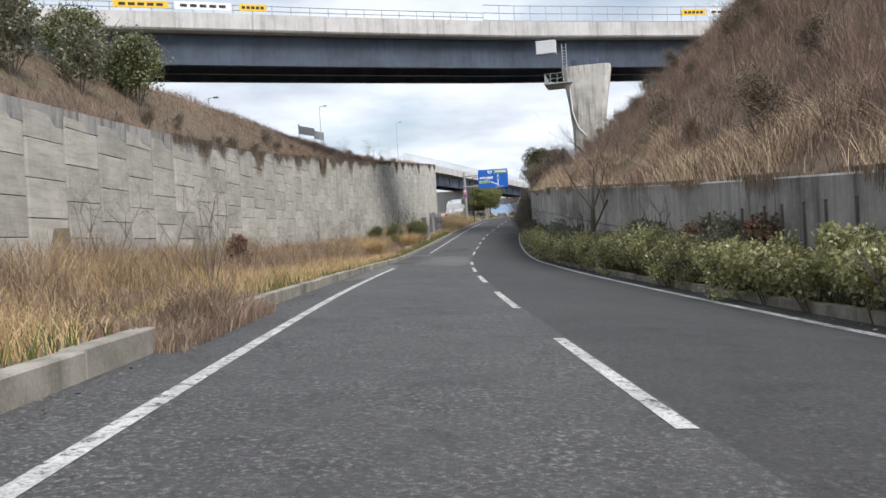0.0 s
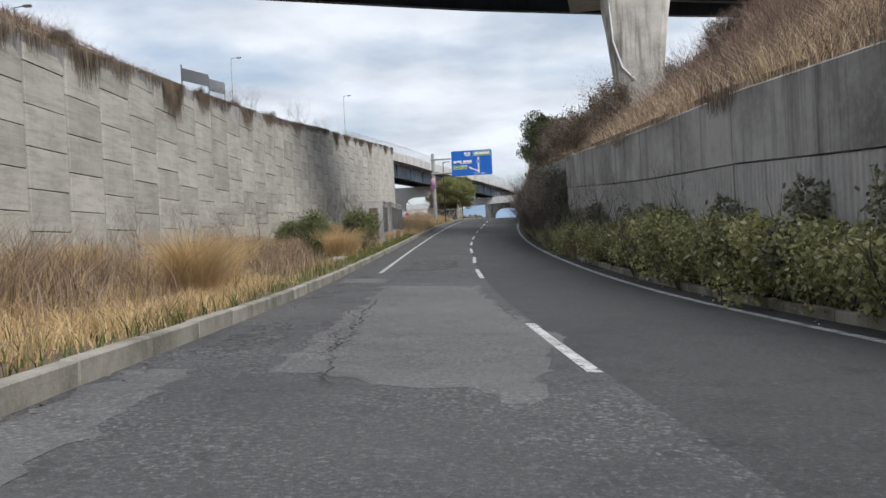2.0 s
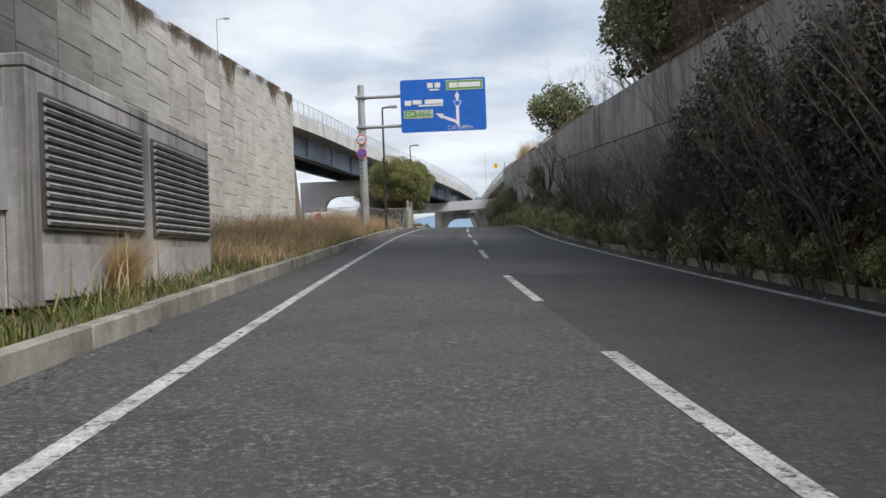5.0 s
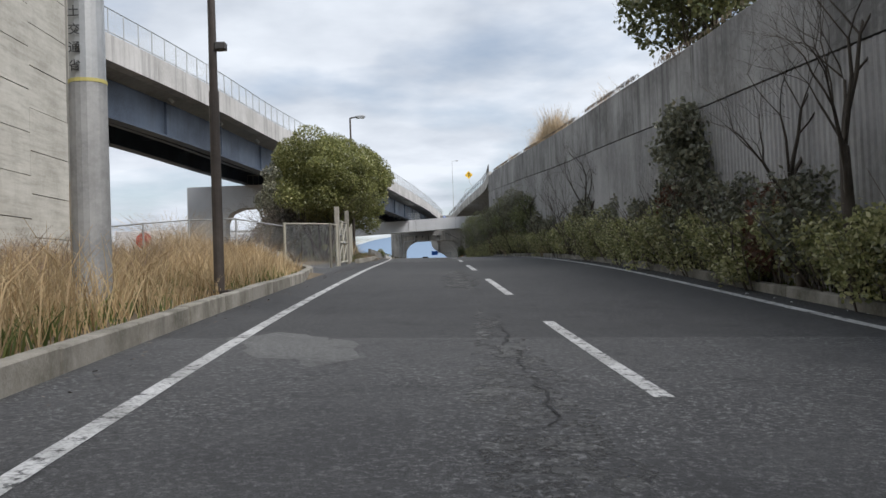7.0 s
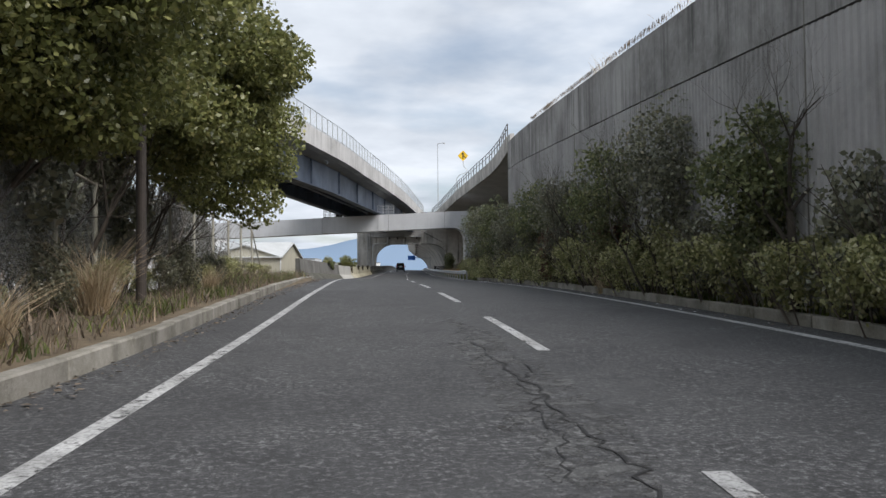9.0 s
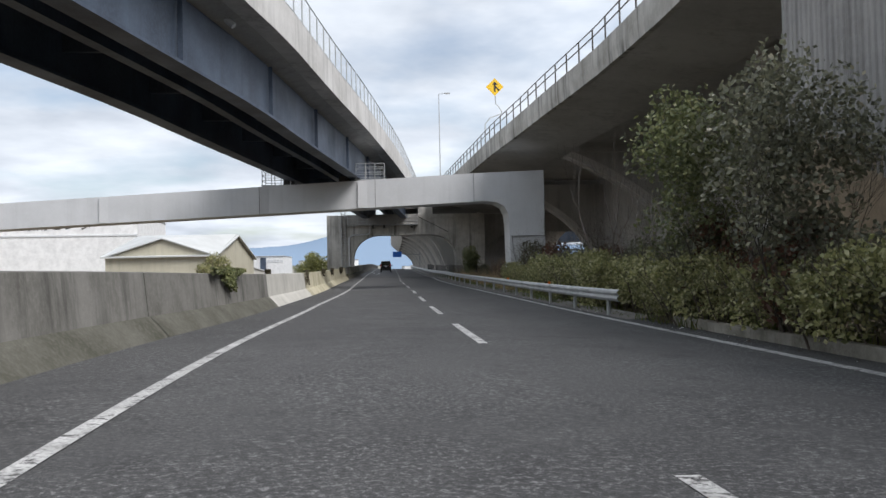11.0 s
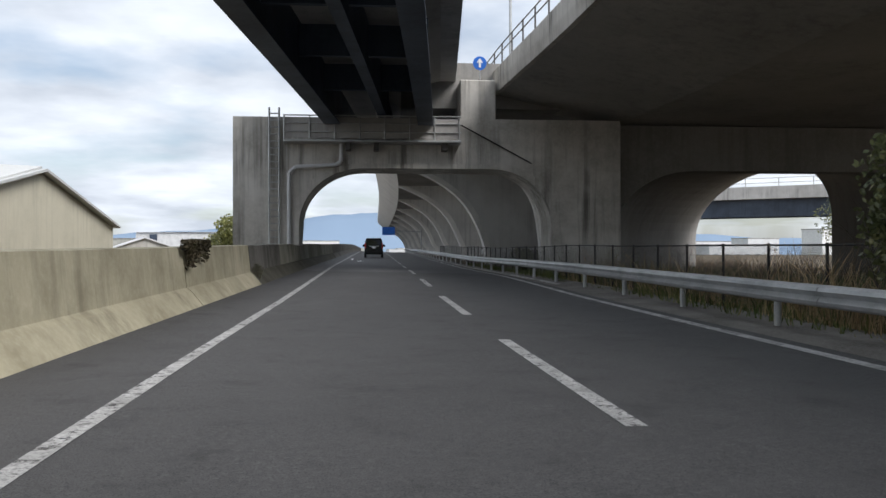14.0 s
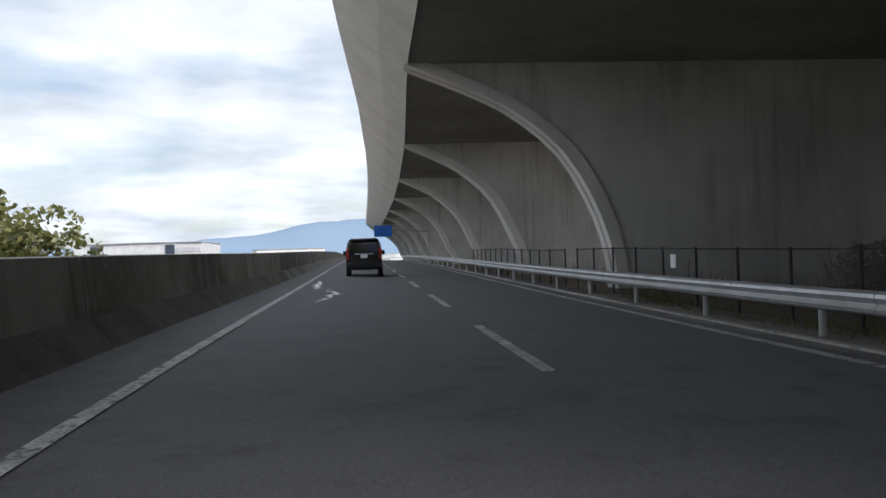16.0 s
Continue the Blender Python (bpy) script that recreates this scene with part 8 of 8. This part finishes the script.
# bare growth behind the guardrail
for s, l, k in ((250, 10.6, 1.05), (247.5, 11.2, 0.9), (240, 10.0, 1.1), (262, 9.6, 0.55), (266.5, 11.6, 0.6)):
    plant(slim, s, l, k)
for s, l, k in ((244, 10.2, 1.2), (246.5, 9.8, 1.3), (249, 10.4, 1.35), (252, 10.0, 1.2), (254, 10.8, 1.1), (262, 9.0, 0.8), (265, 9.3, 0.9), (268.5, 9.4, 0.8)):
    plant(bare_c, s, l, k)
for s, l, k in ((264, 9.7, 1.4), (255.5, 11.2, 1.3), (246, 11.8, 1.3)):
    plant(darks[0], s, l, k)
for s, l, k in ((258.5, 10.2, 1.6), (251.5, 11.4, 1.4)):
    plant(reds, s, l, k)
# taller back row of the hedge
for s in span(138, 160, 3.1):
    plant(random.choice(darks + [reds]), s + random.uniform(-0.6, 0.6), 7.2, random.uniform(1.0, 1.35))
# bare shrubs along the foot of the panel wall
for s in (34, 40, 47, 53, 58, 64, 72, 78, 86):
    plant(bare_c, s + random.uniform(-1.5, 1.5), -11.6 + random.uniform(-0.5, 0.4), random.uniform(0.55, 0.85))
plant(bare_a, 95.0, -6.1, 0.85)
# saplings on the near verge
plant(bare_c, 21.2, -5.6, 1.05)
plant(reds, 29.8, -6.9, 0.8)


weed = bare_kind("weed_stalk", 1.6, 0.017, 2, "dead branching weed stalks on the verge", 105, 0.55, 0.4, 5, M_TWIG)
for i in range(46):
    plant(weed, random.uniform(4, 66), random.uniform(-11.8, -6.0), random.uniform(0.7, 1.15))
for i in range(26):
    plant(weed, random.uniform(66, 118), random.uniform(-11.8, -6.5), random.uniform(0.6, 1.0))
for i in range(30):
    plant(weed, random.uniform(122, 163), random.uniform(-12.0, -5.9), random.uniform(0.6, 0.9))
for i in range(16):
    plant(weed, random.uniform(262, 306), random.uniform(8.0, 11.0), random.uniform(0.7, 1.2))


# ---- tufts of tall grass
def tuft_kind(name, n, h, r, material, label, seed, lean=0.55):
    global rng
    rng = np.random.default_rng(seed)
    a, d = rng.uniform(0, 6.28, n), rng.uniform(0, 1, n) ** 0.7 * r
    pts = np.stack([np.cos(a) * d, np.sin(a) * d, np.full(n, -0.05)], 1)
    v, q = blades(pts, rng.uniform(0.3, 1.05, n) * h, rng.uniform(0.012, 0.026, n), lean)
    return tagged(new(name, fast_mesh(name, v, q, material)), label, "grass tuft", "grass tufts")


gold = tuft_kind("pampas_tuft", 2400, 2.0, 0.5, M_GOLDTUFT, "tall golden tuft of dry pampas grass", 201, 0.95)
pale = tuft_kind("plume_tuft", 420, 1.5, 0.25, M_PALEGRASS, "pale dry plume grass tuft", 202, 1.15)
for s, l, k in ((55.4, -4.7, 0.95), (58.6, -5.2, 0.7), (61, -5.6, 0.7), (78.0, -4.6, 0.9), (79.6, -4.4, 0.72), (88.5, -4.6, 0.5), (160.2, -5.0, 0.4), (161.3, -5.4, 0.48), (162.2, -6.0, 0.5), (163.2, -6.6, 0.55), (162.6, -7.6, 0.5), (163.4, -8.6, 0.55), (71, -7.5, 0.7), (90, -7.2, 0.6), (98.5, -4.6, 0.6), (96, -9, 0.8), (101, -4.4, 0.5), (103, -8.8, 0.8), (106, -4.3, 0.5), (58, -8, 0.7), (50, -9, 0.6)):
    plant(gold, s, l, k)
for s, l, k in ((79.0, 6.8, 1.1), (83, 6.8, 0.9), (92, 6.65, 0.85), (180, 6.9, 0.8), (196, 6.9, 0.8), (180.2, -4.3, 0.7), (184.5, -4.6, 0.95), (193, -4.4, 0.6), (274, 8, 0.8), (286, 8, 0.8), (289, 8.3, 0.7), (305, 8.2, 0.5),
                (187, 8.2, 1.0), (185, 8.2, 1.2), (183.6, 8.1, 1.0), (161, -7.5, 1.0), (162.5, -8.5, 1.1), (163.5, -7.0, 0.9)):
    plant(pale, s, l, k)
# tall plumes and brush in the yard behind the gate
for s, l, k in ((165.5, -9.5, 1.5), (166.8, -10.6, 1.6), (168.2, -12.2, 1.5), (169.5, -14.0, 1.6), (171, -11.5, 1.4), (167.5, -14.5, 1.5)):
    plant(pale, s, l, k)
for s, l, k in ((172.5, -9.2, 0.6), (174.5, -8.6, 0.7), (176, -9.8, 0.7), (170, -16.5, 0.8)):
    plant(brown, s, l, k)
for s, l, k in ((171.5, -8.0, 0.9), (173.5, -7.4, 1.0), (176, -8.2, 1.1)):
    plant(bare_c, s, l, k)


# ---- creepers hanging over the walls and the barrier
M_VINE = leafy("dead_vine", (0.05, 0.045, 0.03), (0.11, 0.09, 0.055), (0.12, 0.13, 0.06), 0.2)


def hanging(name, s0, s1, lfun, hfun, drop, n, material, label, fine=False):
    pts, drops = [], []
    k = 0
    while k < n:
        s = rng.uniform(s0, s1)
        dens = 0.5 + noise.noise(Vector((s * 0.35, 1.0, 2.0))) * 1.6
        if rng.random() > dens:
            continue
        d = drop * max(0.1, dens) * rng.random() ** 1.6
        l, h = lfun(s), hfun(s)
        out = (0.08 * d + 0.75 * max(0.0, d - 0.85)) if fine else 0.0
        pts.append(np.array(P(s, l + out + rng.uniform(0.05, 0.22), h - (d if fine else 0.0))))
        drops.append(-max(0.15, d))
        k += 1
    if fine:
        v, q = leaves(np.array(pts), np.full(len(pts), 0.06), long=1.5)
    else:
        v, q = blades(np.array(pts), np.array(drops), np.full(len(pts), 0.02), 0.12)
    tagged(new(name, fast_mesh(name, v, q, material)), label, "creeper", "", "stuff")


hanging("hanging_creeper", 42, 162, lambda s: lin(s, WALL_L)[0] + 0.05, lambda s: lin(s, WALL_L)[1] + 0.1, 1.7, 12000, M_CREEPER, "dead brown creeper hanging over the wall's top")
hanging("hanging_creeper", 78, 81, lambda s: lin(s, WALL_L)[0] + 0.05, lambda s: lin(s, WALL_L)[1] + 0.1, 4.6, 1800, M_CREEPER, "dead brown creeper hanging far down the wall")
hanging("hanging_grass", -4, 118, lambda s: lin(s, WALL_R)[0] - 0.26, lambda s: lin(s, WALL_R)[1] + 0.1, 0.55, 9000, M_CREEPER, "dead grass hanging over the grey wall's top")
hanging("hanging_grass", 130, 215, lambda s: lin(s, WALL_R)[0] - 0.26, lambda s: lin(s, WALL_R)[1] + 0.08, 0.3, 3000, M_CREEPER, "dead grass hanging over the grey wall's top")
for s0, s1, drop, n in ((232.0, 236.0, 0.45, 2200), (233.3, 234.4, 1.2, 1400), (241.0, 241.9, 1.1, 500), (254.5, 255.2, 1.1, 260), (265.9, 267.2, 0.35, 420), (266.2, 266.6, 1.0, 200), (275.2, 276.9, 0.35, 560), (275.7, 276.1, 1.1, 240), (286.2, 287.4, 0.35, 420), (286.5, 287.0, 1.35, 320), (287.2, 288.2, 1.5, 590), (287.0, 288.4, 0.4, 500)):
    hanging("barrier_ivy", s0, s1, lambda s: lin(s, [(217, -4.25), (232, -3.9), (260, -3.8), (286, -3.66)]), lambda s: 1.3 + rise(s, -3.8), drop, n, M_VINE if n < 600 else M_LEAF, "ivy growing over the barrier's joint", True)


# a bushy ivy top on the barrier
for s, l, k in ((232.7, -4.1, 0.42), (233.6, -4.0, 0.5), (234.8, -4.1, 0.42), (295.2, -3.45, 0.3)):
    c = plant(hedge[0] if s < 290 else darks[0], s, l, k)
    c.location.z = S(s, -3.8).z + (0.85 if s < 290 else 0.0)


# ---- litter and dead leaves
def litter(n, s0, s1, l0, l1, material, size, label, name):
    pts = [np.array(S(rng.uniform(s0, s1), rng.uniform(l0, l1), 0.012)) for _ in range(n)]
    v, q = leaves(np.array(pts), np.full(n, size), long=1.2)
    v[:, 2] = np.repeat(np.array(pts)[:, 2], 4) + rng.uniform(0, 0.02, len(v))
    tagged(new(name, fast_mesh(name, v, q, material)), label, "litter", "", "stuff")


litter(1500, 0, 230, 6.3, 6.75, M_TWIG, 0.06, "dead leaves in the gutter", "gutter_leaves")
litter(300, 0, 320, 6.2, 6.9, M_SIGNWHITE, 0.07, "scraps of pale litter in the gutter", "gutter_litter")
litter(1400, 176, 216, -3.5, -2.7, M_CREEPER, 0.07, "dead leaves and dirt along the kerb under the trees", "kerb_leaves")
litter(1200, 0, 215, -3.05, -2.6, M_TWIG, 0.05, "dead leaves along the kerb", "gutter_leaves")

# ------------------------------------------------------------------ pieces of kerbs and walls
def kerb_stones(name, label, s0, s1, unit, l0, width, height):
    w = thing(name, Matrix(), label, "kerb", "", "structure")
    bm = B((width, unit - 0.012, height + 0.3), (0, 0, (height - 0.3) / 2), 0.018)
    bmesh.ops.recalc_face_normals(bm, faces=bm.faces)
    me = bpy.data.meshes.new("kerb_stone")
    bm.to_mesh(me)
    bm.free()
    me.materials.append(M_KERB)
    rnd = random.Random(17)
    for i in range(int((s1 - s0) / unit)):
        a, b = S(s0 + unit * i, l0(s0 + unit * i)), S(s0 + unit * (i + 1), l0(s0 + unit * (i + 1)))
        d = b - a
        ob = new("kerb_stone", me)
        ob.parent = w
        ob.matrix_world = Matrix.Translation((a + b) / 2 + Vector((0, 0, rnd.uniform(-0.012, 0.012)))) @ d.to_track_quat("Y", "Z").to_matrix().to_4x4() @ pose(0, 0, 0, 0, rnd.uniform(-1, 1), 0)


kerb_stones("kerb_left_near", "pale broad concrete kerb that ends in weeds", -12.4, 9.7, 2.0, lambda s: KERB_L - 0.13, 0.26, 0.27)
kerb_stones("kerb_left", "weathered concrete kerb along the grassy verge", 14, 164, 2.0, lambda s: lin(s, [(-20, KERB_L - 0.1), (154, KERB_L - 0.1), (158.5, KERB_L - 0.45), (161.6, KERB_L - 1.1), (164, KERB_L - 2.2)]), 0.2, 0.24)
kerb_stones("kerb_left_far", "weathered concrete kerb below the overgrown fence", 173, 217, 2.0, lambda s: lin(s, [(173, -3.35), (180, -3.1), (217, -3.5)]), 0.2, 0.2)
kerb_stones("kerb_right", "grey concrete kerb below the hedge", -12, 231, 2.0, lambda s: KERB_R + 0.1, 0.2, 0.2)


def wall_panels():
    W, H = 2.85, 1.4
    rnd = random.Random(23)
    shared = {}

    def panel_mesh(w, h):
        key = (round(w, 1), round(h, 1))
        if key not in shared:
            bm = B((0.12, w - 0.012, h - 0.03), (0, 0, 0), 0.012)
            bmesh.ops.recalc_face_normals(bm, faces=bm.faces)
            me = bpy.data.meshes.new("panel")
            bm.to_mesh(me)
            bm.free()
            me.materials.append(M_PANEL)
            shared[key] = me
        return shared[key]
    count, rest = 0, bmesh.new()
    col = 0
    s = -57.0
    while s < 160:
        l, top = lin(s + W / 2, WALL_L)
        z = 0.1 - (0.0 if col % 2 == 0 else H / 2)
        while z < top - 0.4:
            z1 = min(z + H, top - 0.35)
            h = z1 - max(z, 0.0)
            if h > 0.25:
                h = round(h, 1)
                zc = max(z, 0.0) + h / 2
                m = Matrix.Translation(P(s + W / 2, l + 0.03 + rnd.uniform(-0.012, 0.012), zc)) @ Matrix.Rotation(radians(heading(s + W / 2)) - 0.0, 4, "Z")
                if s > 20 and count < 300:
                    ob = new("panel", panel_mesh(W, h))
                    ob.parent = wall_l
                    ob.matrix_world = m
                    count += 1
                else:
                    box(rest, (0.12, W - 0.012, h - 0.03), (0, 0, 0), 0, None)
                    rest.verts.ensure_lookup_table()
                    bmesh.ops.transform(rest, matrix=m, verts=rest.verts[-8:])
            z += H
        s += W
        col += 1
    tagged(part("panel_rest", rest, M_PANEL, wall_l), "", "", "", "stuff")


wall_panels()
